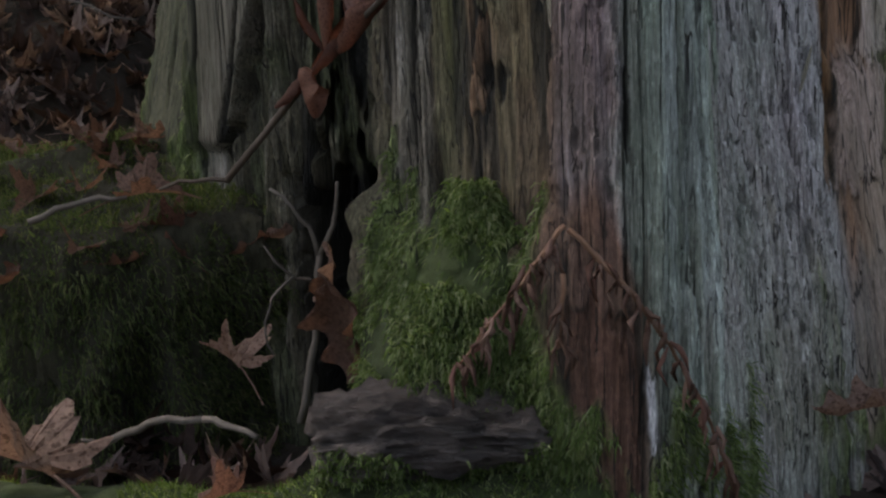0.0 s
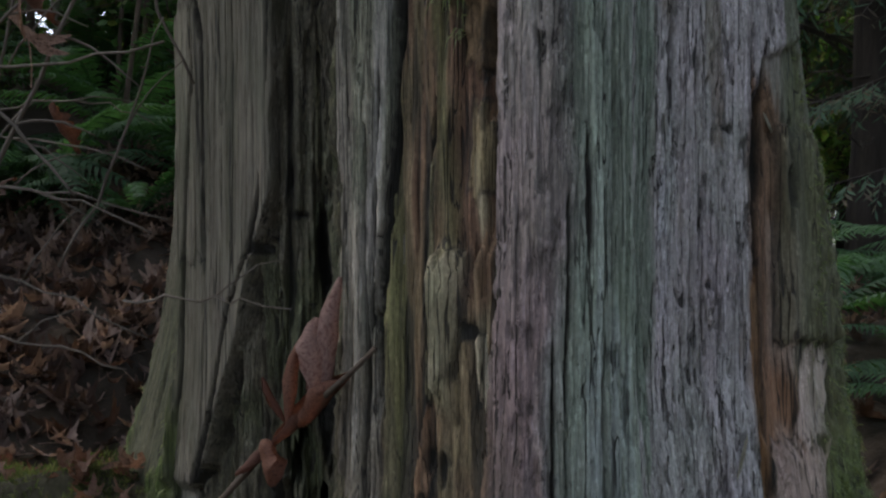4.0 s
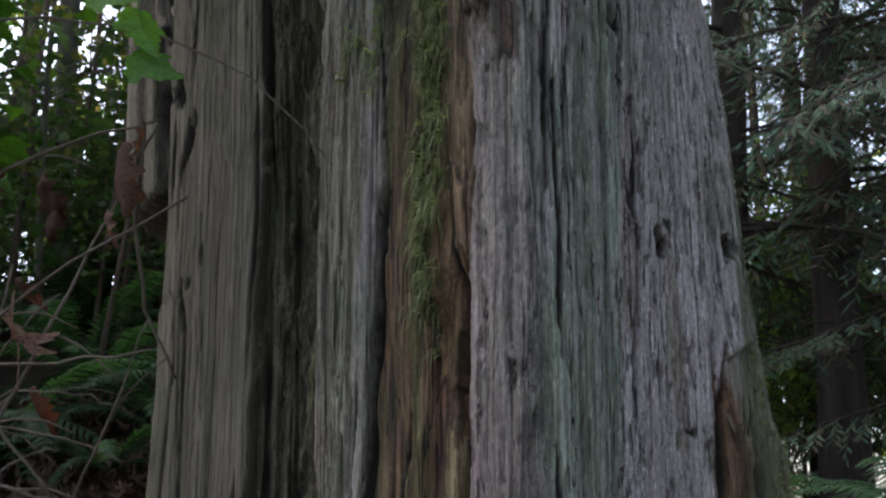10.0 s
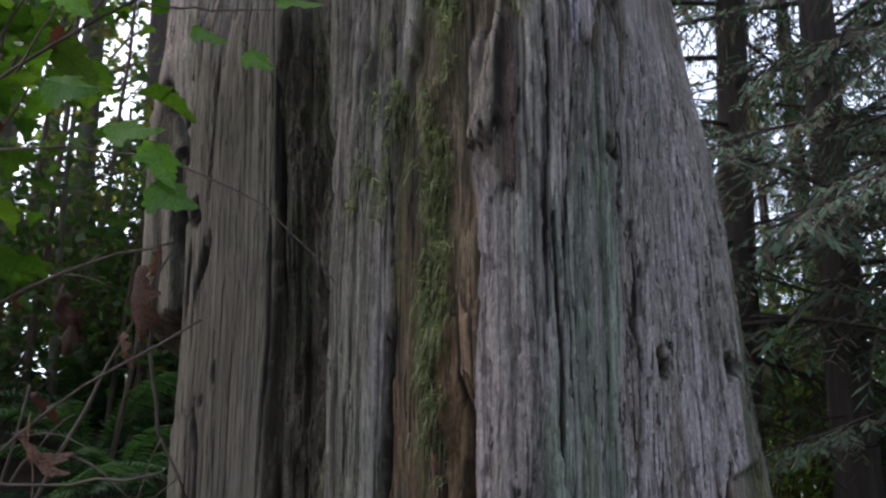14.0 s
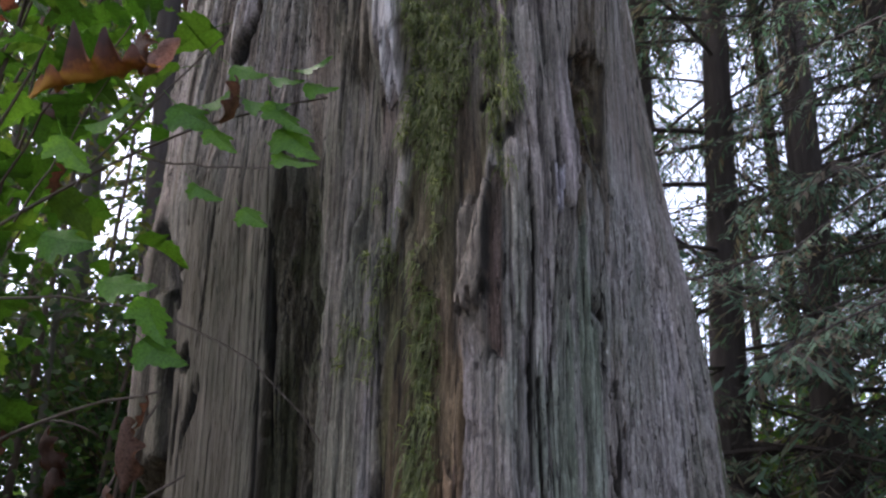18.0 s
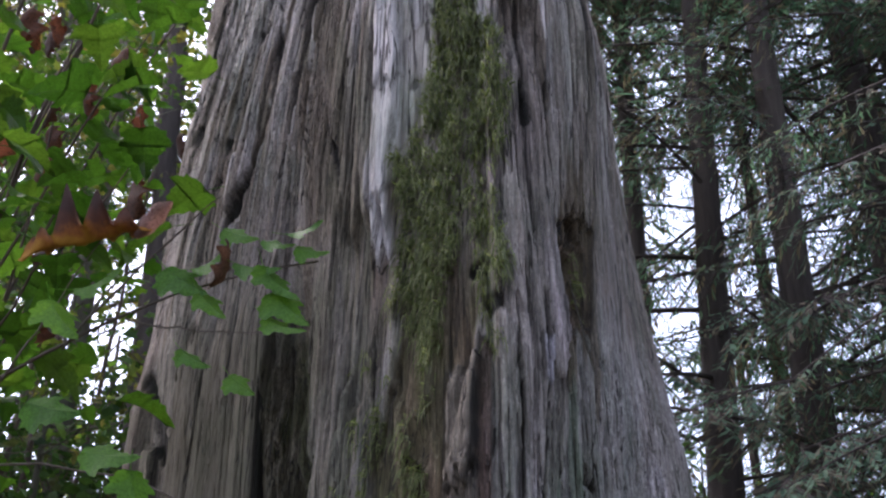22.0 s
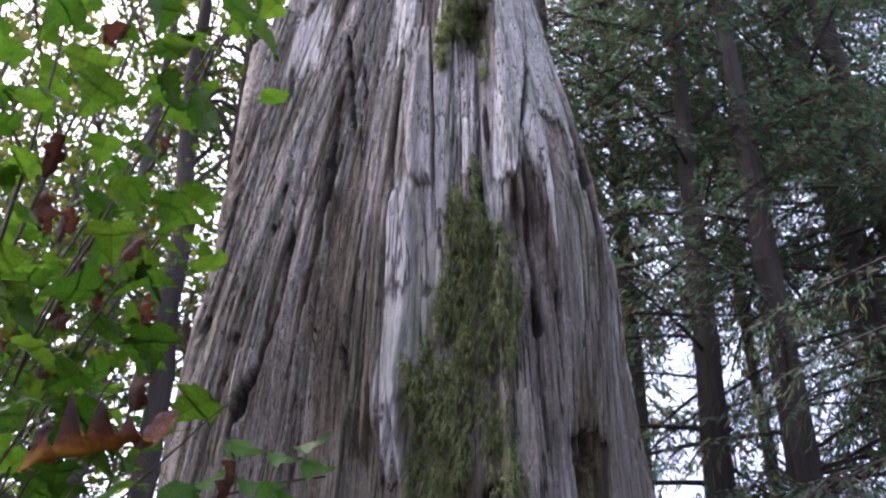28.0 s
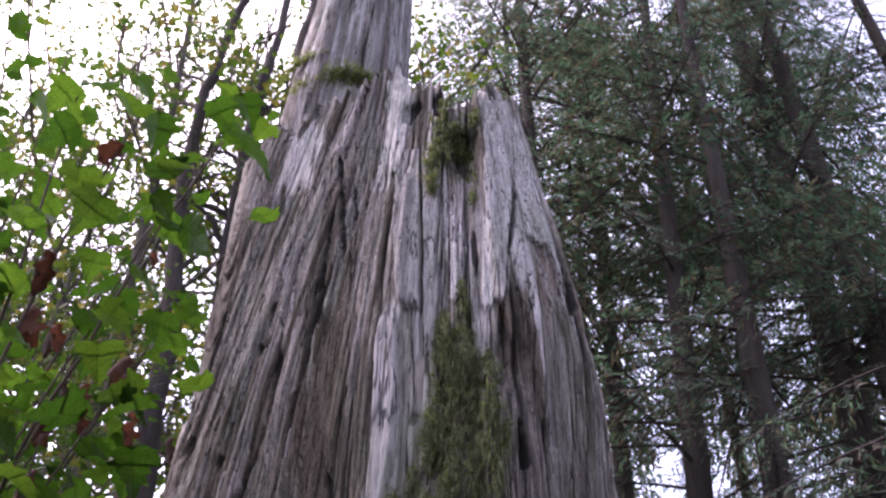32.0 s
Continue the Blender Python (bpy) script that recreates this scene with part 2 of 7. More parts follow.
def tube(g, path, radii, sides=6, cap=True, rough=0.0, seed=0):
    """A tapering tube along a path, with an uneven skin."""
    path = np.asarray(path, float)
    radii = np.broadcast_to(np.asarray(radii, float), len(path))
    rnd = np.random.RandomState(seed)
    tan = np.gradient(path, axis=0)
    tan /= np.linalg.norm(tan, axis=1)[:, None] + 1e-9
    ref = np.array([0.31, 0.17, 0.93]) if abs(tan[0, 2]) < 0.9 else np.array([1.0, 0.1, 0.0])
    rings = []
    for p, d, r in zip(path, tan, radii):
        u = np.cross(d, ref)
        u /= np.linalg.norm(u)
        w = np.cross(d, u)
        a = np.arange(sides) * 2 * np.pi / sides
        k = r * (1 + rough * rnd.uniform(-1, 1, sides))
        rings.append(p + k[:, None] * (np.cos(a)[:, None] * u + np.sin(a)[:, None] * w))
    faces = [(i * sides + j, i * sides + (j + 1) % sides, (i + 1) * sides + (j + 1) % sides, (i + 1) * sides + j)
             for i in range(len(path) - 1) for j in range(sides)]
    if cap:
        faces += [tuple(range(sides))[::-1], tuple(range((len(path) - 1) * sides, len(path) * sides))]
    g.add(np.concatenate(rings), faces)


def thing(name, base, label, category, group="", kind=""):
    ob = new(name)
    ob.empty_display_size = 0.1
    ob.location = base
    return tagged(ob, label, category, group, kind)


def part(name, data, parent, label="", mat=None, smooth=False):
    """A mesh (or a Geo with a material), built in world places, under a thing or a part."""
    me = data.mesh(name, mat, smooth) if isinstance(data, Geo) else data
    ob = new(name, me)
    ob.parent = parent
    if parent.type == "EMPTY":
        ob.matrix_parent_inverse = Matrix.Translation(-parent.location)
    return tagged(ob, label)


def solo(name, data, label, category, mat=None, kind="", group="", smooth=False):
    me = data.mesh(name, mat, smooth) if isinstance(data, Geo) else data
    return tagged(new(name, me), label, category, group, kind)


TABLE = np.random.RandomState(7).rand(512, 512)


def vnoise(u, v, seed=0):
    """Smooth noise from 0 to 1 over arrays."""
    u, v = np.asarray(u, float) + 13.7 * seed + 100, np.asarray(v, float) + 7.3 * seed + 100
    i, j = np.floor(u).astype(int), np.floor(v).astype(int)
    f, g = u - i, v - j
    f, g = f * f * (3 - 2 * f), g * g * (3 - 2 * g)
    t = lambda a, b: TABLE[a % 512, b % 512]
    return (t(i, j) * (1 - f) + t(i + 1, j) * f) * (1 - g) + (t(i, j + 1) * (1 - f) + t(i + 1, j + 1) * f) * g


def fbm(u, v, seed=0, octaves=4):
    return sum(vnoise(u * 2 ** k, v * 2 ** k, seed + k) * 0.5 ** k for k in range(octaves)) / sum(0.5 ** k for k in range(octaves))


def step(a, b, x):
    t = np.clip((x - a) / (b - a), 0, 1)
    return t * t * (3 - 2 * t)


def sheet_mesh(name, pts, wrap=False):
    """A mesh from a grid of points (rows, columns, 3)."""
    rows, cols = pts.shape[:2]
    idx = np.arange(rows * cols).reshape(rows, cols)
    if wrap:
        idx = np.concatenate([idx, idx[:, :1]], 1)
    quads = np.stack([idx[:-1, :-1], idx[:-1, 1:], idx[1:, 1:], idx[1:, :-1]], -1).reshape(-1, 4)
    me = bpy.data.meshes.new(name)
    me.vertices.add(rows * cols)
    me.vertices.foreach_set("co", pts.reshape(-1).astype(np.float32))
    me.loops.add(quads.size)
    me.loops.foreach_set("vertex_index", quads.reshape(-1).astype(np.int32))
    me.polygons.add(len(quads))
    me.polygons.foreach_set("loop_start", np.arange(0, quads.size, 4, dtype=np.int32))
    me.polygons.foreach_set("use_smooth", np.ones(len(quads), bool))
    me.update(calc_edges=True)
    return me


def tint_mesh(me, colours, grain=None):
    """The wood's colour at each point, and how coarse its grain is there."""
    at = me.attributes.new("tint", "FLOAT_COLOR", "POINT")
    grain = np.full((colours.size // 3, 1), 0.6) if grain is None else grain.reshape(-1, 1)
    at.data.foreach_set("color", np.concatenate([colours.reshape(-1, 3), grain], 1).astype(np.float32).reshape(-1))


# ---- the dead trunk's broad form: radius by angle (0 faces -y, plus to +x) at five heights ----
AXIS_Y = 2.35
TH = np.array([-180, -140, -105, -92, -75, -60, -46, -36, -28, -18, -6, 0, 4, 9, 15, 24, 38, 50, 60, 75, 95, 140, 180], float)
LEVELS = np.array([0.1, 1.0, 2.0, 3.6, 5.3])
RADII = []
RADII.append((0.95, 0.95, 1.0, 0.84, 0.64, 0.54, 0.48, 0.4, 0.48, 0.72, 0.86, 0.88, 0.92, 0.95, 0.96, 0.9, 0.84, 0.86, 0.95, 1.04, 1.06, 0.95, 0.95))
RADII.append((0.85, 0.86, 0.84, 0.71, 0.585, 0.53, 0.5, 0.43, 0.5, 0.63, 0.735, 0.8, 0.87, 0.93, 0.9, 0.76, 0.69, 0.73, 0.79, 0.88, 0.92, 0.85, 0.85))
RADII.append((0.85, 0.86, 0.83, 0.72, 0.6, 0.54, 0.51, 0.45, 0.52, 0.64, 0.74, 0.8, 0.86, 0.93, 0.92, 0.8, 0.735, 0.715, 0.75, 0.79, 0.82, 0.85, 0.85))
RADII.append((0.85, 0.9, 0.92, 0.82, 0.68, 0.61, 0.6, 0.61, 0.65, 0.7, 0.765, 0.79, 0.81, 0.83, 0.85, 0.86, 0.8, 0.71, 0.66, 0.64, 0.65, 0.8, 0.85))
RADII.append((0.8, 0.84, 0.88, 0.82, 0.7, 0.57, 0.54, 0.53, 0.54, 0.55, 0.57, 0.58, 0.58, 0.59, 0.6, 0.58, 0.54, 0.49, 0.46, 0.46, 0.48, 0.65, 0.8))
RADII = np.array(RADII)


def axis_x(z):
    return 0.08 + 0.0 * z


def broad_radius(theta, z):
    """Radius in metres for arrays of degrees and heights, smooth over both."""
    cols = np.stack([_smooth(theta, TH, row) for row in RADII])
    k = np.clip(np.searchsorted(LEVELS, z) - 1, 0, len(LEVELS) - 2)
    f = np.clip((z - LEVELS[k]) / (LEVELS[k + 1] - LEVELS[k]), -0.3, 1.3)
    f = np.where((f > 0) & (f < 1), f * f * (3 - 2 * f) * 0.5 + f * 0.5, f)
    idx = np.arange(theta.size).reshape(theta.shape)
    flat = cols.reshape(len(LEVELS), -1)
    a, b = flat[k.ravel(), idx.ravel()], flat[k.ravel() + 1, idx.ravel()]
    return (a + (b - a) * f.ravel()).reshape(theta.shape)


def _smooth(t, knots, values):
    """Monotone-ish cubic through the knots."""
    m = np.gradient(values, knots)
    k = np.clip(np.searchsorted(knots, t, side="right") - 1, 0, len(knots) - 2)
    h = knots[k + 1] - knots[k]
    f = (t - knots[k]) / h
    return ((1 + 2 * f) * (1 - f) ** 2 * values[k] + f * (1 - f) ** 2 * h * m[k] + f * f * (3 - 2 * f) * values[k + 1] + f * f * (f - 1) * h * m[k + 1])


GREY, TAN = (0.235, 0.214, 0.203), (0.135, 0.123, 0.092)
ROT, PALE, DARK = (0.115, 0.066, 0.042), (0.50, 0.48, 0.46), (0.022, 0.02, 0.016)
MOSSY, ORANGE, BUFF = (0.14, 0.14, 0.068), (0.22, 0.125, 0.07), (0.30, 0.235, 0.185)


def band(a, lo, hi, soft=1.2):
    return step(lo - soft, lo + soft, a) * (1 - step(hi - soft, hi + soft, a))


FRAY = {}


def zone(a, z, lo, hi, z0, z1, frayed=0.12, soft=1.2):
    """A patch between two angles and two heights, its ends frayed along the grain."""
    if FRAY.get("of") is not a:
        n = (vnoise(a * 0.9, a * 0.0 + 3, 5) - 0.5) * 2 + (vnoise(a * 0.25, a * 0.0, 6) - 0.5) * 2
        FRAY.update(of=a, ends=n, sides=(vnoise(z * 0.0, z * 6.0, 9) - 0.5) * 2.0)
    n, w = FRAY["ends"] * frayed + z, FRAY["sides"] + a
    return band(w, lo, hi, soft) * np.clip((n - z0 + 0.03) / 0.06, 0, 1) * np.clip((z1 + 0.03 - n) / 0.06, 0, 1)


def groove(a, z, heights, angles, width):
    """A crack that follows the grain: 1 in its bed, 0 beside it; it narrows to its ends."""
    mid = np.interp(z, heights, angles) + (vnoise(z * 5.0, z * 0 + angles[0], 3) - 0.5) * 0.8 * width + (vnoise(z * 31.0, z * 0 + angles[0], 4) - 0.5) * 0.3 * width
    ends = step(heights[0] - 0.06, heights[0] + 0.05, z) * (1 - step(heights[-1] - 0.05, heights[-1] + 0.06, z))
    w = width * (0.45 + 1.1 * vnoise(z * 6.0, z * 0 + 1.7 + angles[0], 8) + 0.3 * vnoise(z * 40.0, z * 0 + angles[0], 7)) * (0.2 + 0.8 * ends)
    return (1 - step(0.65, 1.25, np.abs(a - mid) / w)) * step(0.02, 0.3, ends)


def slat(a, z, heights, lo, hi, frayed=0.02):
    """A strip between two edges: 1 on it, 0 beside it, and how near its rim it is."""
    wob = (vnoise(z * 9.0, z * 0 + lo[0], 5) - 0.5) * 0.5 + (vnoise(z * 45.0, z * 0 + lo[0], 6) - 0.5) * 0.25
    l, h = np.interp(z, heights, lo) + wob, np.interp(z, heights, hi) + wob * 0.7
    n = z + frayed * (vnoise(a * 2.3, a * 0 + lo[0], 5) - 0.5) * 3
    inside = np.minimum(np.minimum(a - l, h - a), np.minimum(n - heights[0], heights[-1] - n) * 60)
    return step(-0.12, 0.12, inside), (1 - step(0.05, 0.4, np.abs(inside + 0.18)))


# heights, angles, half width in degrees, depth: the cracks that stand out
CRACKS, PITS, SLATS = [], [], []


def crack(*shape):
    CRACKS.append(shape)


def pit(*shape):
    PITS.append(shape)


def strip(*shape):
    SLATS.append(shape)


crack((1.22, 1.38, 1.58, 1.71, 1.83), (-70, -70.5, -71.1, -70.9, -73.4), 1.15, 0.03)
crack((0.66, 0.88, 1.15, 1.41, 1.66), (-80.6, -80.9, -80, -77.3, -74.4), 0.95, 0.03); crack((2.13, 2.19, 2.25), (-75.4, -72.6, -70.8), 1.2, 0.03)
crack((1.84, 2.03, 2.18, 2.41), (-81.9, -84.8, -85.2, -85.7), 1.6, 0.035); crack((1.63, 1.79, 1.95, 2.23), (-47.8, -47.3, -46.8, -47.1), 0.55, 0.02)
crack((1.67, 1.79, 1.94, 2.14), (-20.8, -27.1, -35.6, -33.6), 2.2, 0.04); crack((1.31, 1.39, 1.55, 1.72, 1.9), (-8, -8, -7.2, -6.8, -6.9), 0.4, 0.03)
crack((0.73, 1.02, 1.22, 1.52), (-10.4, -11, -10.4, -9.7), 0.4, 0.03); crack((1.57, 1.74), (-0.6, -0.7), 0.3, 0.02)
crack((1.37, 1.46), (-2.8, -2), 0.3, 0.02); crack((1.6, 1.72), (4.2, 4.2), 0.4, 0.05); crack((1.3, 1.53), (4.9, 5), 0.3, 0.03)
crack((1.81, 1.88, 1.97), (34, 34, 32.8), 1.05, 0.02); crack((1.33, 1.4, 1.5, 1.58, 1.64), (57.3, 58.2, 57.8, 57.6, 58.7), 1.4, 0.04)
crack((1.34, 1.41, 1.52), (62.7, 63, 65.7), 0.9, 0.03); crack((1.66, 1.72), (27.8, 27.1), 0.6, 0.02)
crack((1.59, 1.78, 2.07), (13.6, 14, 13.4), 0.3, 0.02); crack((1.45, 1.67, 1.94), (14.7, 15.7, 15.1), 0.3, 0.02)
crack((1.99, 2.29, 2.49), (12.8, 13.1, 12.8), 0.3, 0.025); crack((1.84, 2.18, 2.45), (14.7, 15.5, 16.1), 0.35, 0.03)
crack((1.85, 1.91, 1.97), (35.1, 32.7, 30.9), 0.7, 0.025)
crack((2.01, 2.19, 2.42), (28.9, 29.8, 29), 0.5, 0.02); crack((2.65, 2.76), (-81.5, -79.5), 0.7, 0.02)
crack((2.57, 2.68, 2.82), (-85.3, -89.3, -93.3), 2.25, 0.03); crack((2.4, 2.56, 2.74), (-71.1, -69.8, -68.4), 0.65, 0.015)
crack((2.09, 2.24), (-79.6, -78.7), 1.05, 0.02); crack((2.14, 2.23), (-75.8, -72.8), 0.95, 0.02)
crack((2.09, 2.34, 2.6), (-44.9, -45.3, -45.2), 0.55, 0.025); crack((2.26, 2.41, 2.55), (-25.5, -24.1, -23.6), 2.5, 0.035)
crack((1.93, 2.09), (-28.3, -34.2), 2.0, 0.03); crack((2.08, 2.34, 2.65), (-6.1, -7.3, -7.8), 0.3, 0.02)
crack((3.19, 3.29, 3.4, 3.49, 3.6, 3.93, 4.35), (-66.6, -63.1, -56.5, -50.3, -47.6, -49.6, -50.4), 2.3, 0.06)
crack((3.53, 3.66, 3.85, 4.06), (-38.2, -35.1, -34.7, -29.8), 2.4, 0.06); crack((3.08, 3.22), (-17.1, -19.3), 0.9, 0.03)
crack((2.77, 2.97), (-17.7, -17.4), 0.5, 0.025); crack((3.36, 3.71), (-1.4, -2.7), 0.35, 0.02); crack((2.92, 3.19), (-8.5, -8.6), 0.3, 0.015)
crack((3.7, 3.91), (31.9, 33.8), 1.2, 0.025); crack((2.78, 2.96, 3.21), (23.3, 21.9, 21.1), 0.6, 0.025); crack((2.54, 2.68), (14.4, 14.4), 0.3, 0.025)
crack((2.46, 2.61), (16.1, 16.6), 0.3, 0.025); crack((3.78, 4.05, 4.32), (-80.3, -76.1, -72.6), 0.55, 0.012)
crack((4.13, 4.75), (-26.1, -38), 1.35, 0.03); crack((3.68, 3.98, 4.43), (-35.7, -34.4, -36), 2.0, 0.05)
crack((3.56, 3.95, 4.58), (-0.5, -1, -3.4), 0.45, 0.02); crack((3.94, 5.09), (17.2, 29.8), 0.5, 0.03); crack((3.64, 4.04), (33.8, 32.5), 0.9, 0.02)
crack((3.94, 4.83), (-20.3, -30.5), 0.65, 0.02); crack((4.65, 5.14), (-67.4, -60.7), 0.55, 0.015); crack((3.83, 4.41), (-90.2, -81.6), 1.1, 0.015)
crack((3.88, 4.41), (-79.4, -72.3), 0.55, 0.012); crack((0.71, 0.89, 1.12, 1.24, 1.36), (-72.9, -67.2, -60.9, -52.7, -49.8), 1.0, 0.025)
crack((0.9, 1.03, 1.34), (3.9, 4.2, 4.2), 0.3, 0.03); crack((0.77, 1.04), (9.7, 9.7), 0.3, 0.02); crack((1.22, 1.38), (13.2, 13.1), 0.3, 0.015)
crack((0.85, 1.27), (15.3, 15.6), 0.3, 0.02); crack((0.97, 1.3), (10.9, 11.1), 0.3, 0.015); crack((1.47, 1.55), (56.2, 55.9), 0.65, 0.03)
crack((1.2, 1.33, 1.46), (56.6, 56.4, 56.2), 0.95, 0.035); crack((1.14, 1.29), (-37.8, -38.2), 1.85, 0.05); crack((1.22, 1.32), (-2, -2.3), 0.3, 0.02)
crack((1.28, 1.52), (62.4, 63.6), 0.65, 0.025)
# angle, height, half width in degrees, half height, depth: knot holes, notches and pits
pit(-46, 0.4, 10.5, 0.34, 0.34); pit(-16.6, 0.62, 1.3, 0.2, 0.09); pit(-38, 0.9, 1.6, 0.12, 0.05); pit(41.6, 1.85, 2.5, 0.035, 0.06)
pit(64.1, 1.9, 3.5, 0.035, 0.05); pit(49.2, 1.47, 0.9, 0.01, 0.04); pit(-78.1, 2.35, 5.5, 0.035, 0.04); pit(-66.2, 1.9, 1.7, 0.03, 0.02)
pit(-70.9, 1.84, 2.9, 0.015, 0.02); pit(43.1, 1.9, 1.8, 0.01, 0.02); pit(-82.7, 2.66, 5.4, 0.015, 0.03); pit(-76.5, 2.33, 4.8, 0.02, 0.03)
pit(-74.2, 2.88, 2.0, 0.03, 0.02); pit(26.0, 2.82, 2.6, 0.035, 0.05); pit(24.4, 2.89, 1.3, 0.025, 0.03); pit(29.8, 2.7, 1.5, 0.035, 0.03)
pit(-60.2, 3.93, 7.5, 0.035, 0.03); pit(-87.2, 3.7, 6.4, 0.035, 0.03)
pit(-70.5, 3.54, 3.4, 0.03, 0.025); pit(-72.4, 3.4, 3.8, 0.03, 0.025); pit(16.3, 3.17, 0.8, 0.05, 0.04); pit(16.2, 3.25, 0.5, 0.02, 0.03)
pit(27.9, 2.9, 2.2, 0.04, 0.05); pit(24.7, 2.8, 2.6, 0.02, 0.04); pit(22.8, 2.84, 1.1, 0.03, 0.03); pit(-61.0, 4.12, 1.8, 0.04, 0.015)
pit(8.9, 2.7, 2.3, 0.025, 0.03); pit(10.6, 2.6, 0.8, 0.025, 0.03); pit(8.4, 4.55, 3.9, 0.16, 0.06); pit(10.2, 3.92, 0.8, 0.14, 0.03)
pit(-7.5, 4.86, 3.9, 0.07, 0.04); pit(1.6, 4.86, 1.9, 0.095, 0.04); pit(-60.2, 3.94, 6.7, 0.035, 0.03); pit(-1.2, 3.31, 1.1, 0.03, 0.02)
pit(16.1, 3.2, 0.7, 0.07, 0.03); pit(44.5, 1.16, 0.9, 0.008, 0.03); pit(48.5, 1.47, 0.8, 0.008, 0.03); pit(30.9, 1.15, 0.8, 0.01, 0.02)
pit(41.8, 1.28, 0.8, 0.015, 0.015); pit(-37.5, 1.21, 2.6, 0.07, 0.06); pit(1.8, 1.08, 1.2, 0.015, 0.02); pit(-2.4, 0.86, 1.0, 0.025, 0.025)
pit(-0.8, 0.85, 0.7, 0.03, 0.025); pit(-17.2, 0.93, 1.1, 0.04, 0.03); pit(63.4, 1.37, 1.5, 0.06, 0.03); pit(-42.7, 1.31, 2.9, 0.01, 0.02)
pit(-44.5, 1.39, 1.3, 0.035, 0.02); pit(-51.5, 1.24, 1.7, 0.015, 0.015)
# heights, angles of one edge and of the other, colour, how far it stands out: strips, slats and flakes
strip((0.3, 0.42), (11.1, 11.2), (11.9, 11.9), (0.5, 0.5, 0.52), 0.004); strip((0.2, 0.52), (4.6, 4.9), (10.4, 10.2), (0.1, 0.052, 0.036), -0.004)
strip((4.05, 4.5, 5.0), (22, 21, 20), (30, 29, 27), (0.6, 0.57, 0.54), 0.025); strip((1.22, 1.81), (-81.1, -82.1), (-70.7, -73.9), TAN, 0.006)
strip((2.1, 2.33, 2.6), (-92, -92.2, -93.1), (-86.6, -87.5, -87.4), TAN, 0.05); strip((1.71, 1.9), (3.5, 3), (5, 4.9), (0.19, 0.13, 0.08), 0.022)
strip((1.52, 1.88), (0.5, 0.4), (2.8, 2.9), (0.2, 0.135, 0.075), 0.012); strip((1.5, 1.6), (2.5, 2.6), (4.8, 4.8), (0.05, 0.03, 0.018), -0.045)
strip((1.31, 1.46), (0.8, 1), (2.8, 3), (0.2, 0.165, 0.09), 0.006); strip((1.31, 1.45), (3.5, 3.7), (4.4, 4.5), (0.25, 0.21, 0.115), 0.01)
strip((1.42, 1.5), (2.7, 2.8), (4.8, 4.8), (0.14, 0.075, 0.045), -0.02); strip((2.22, 2.47), (5.5, 5.5), (8.4, 8.8), (0.18, 0.158, 0.13), 0.04)
strip((2.09, 2.51), (8.5, 9), (9.8, 10.4), (0.12, 0.075, 0.055), -0.02); strip((2.51, 2.65), (20, 19.9), (23.1, 22.9), (0.52, 0.46, 0.48), 0.008)
strip((2.62, 2.88), (23.7, 24.1), (30.6, 31.1), (0.13, 0.085, 0.06), -0.025); strip((2.44, 2.54), (15.9, 16), (16.9, 17.1), (0.42, 0.42, 0.46), 0.006)
strip((2.96, 3.1, 3.33, 3.58), (-7.5, -8.1, -8, -8.5), (-5.6, -3.2, -3.2, -4.2), PALE, 0.016)
strip((3.51, 3.88), (-2.1, -4.3), (2.4, 3.9), (0.42, 0.4, 0.4), 0.01); strip((2.67, 2.95), (25, 25.1), (31.4, 32.8), (0.12, 0.09, 0.06), -0.025)
strip((3.99, 4.4), (-52.3, -63.6), (-45.1, -50.4), (0.44, 0.42, 0.41), 0.01); strip((2.82, 3.04), (7.9, 7.9), (11.9, 12.3), (0.24, 0.2, 0.2), 0.0)
strip((4.45, 5.14), (-14, -19.1), (-8.8, -8.7), (0.68, 0.66, 0.64), 0.015); strip((4.79, 5.11), (-62.8, -64.9), (-57, -58.3), (0.66, 0.64, 0.63), 0.008)
strip((3.7, 4.14, 4.55), (-5, -7.9, -9.7), (-0.8, -2.1, -3.3), (0.46, 0.44, 0.43), 0.03)
strip((3.55, 4.12, 4.51), (0.2, -1.4, -2.9), (2.2, 3.2, 2.7), (0.44, 0.42, 0.41), 0.022)
strip((3.67, 4.75), (10.7, 15.3), (14.7, 23.5), (0.64, 0.62, 0.6), 0.02); strip((3.71, 3.98), (4.7, 5), (7.8, 8.7), (0.64, 0.62, 0.6), 0.006)
strip((3.31, 3.67), (-8.5, -9.6), (-2.9, -5.6), (0.5, 0.48, 0.47), 0.016); strip((4.79, 5.21), (-42.6, -36.5), (-34, -30.8), (0.5, 0.47, 0.45), 0.012)
strip((4.34, 4.66), (5.7, 5.3), (12, 13.8), (0.1, 0.09, 0.05), -0.03); strip((0.98, 1.38), (-4, -3.3), (-2.9, -2.3), (0.21, 0.2, 0.115), 0.008)
strip((1, 1.12, 1.21), (-1, -1, -1.7), (0, 0.9, 0.6), (0.31, 0.27, 0.18), 0.022)
strip((0.96, 1.06), (2.2, 2.5), (2.8, 2.9), (0.42, 0.36, 0.26), 0.01); strip((1.31, 1.48), (3.5, 3.7), (4, 4.2), (0.44, 0.4, 0.26), 0.01)
strip((1.26, 1.38), (30.6, 30.1), (33.3, 32.5), (0.42, 0.41, 0.43), 0.004); strip((1.1, 1.13), (43.8, 43.5), (45.1, 45.4), (0.45, 0.4, 0.36), 0.006)
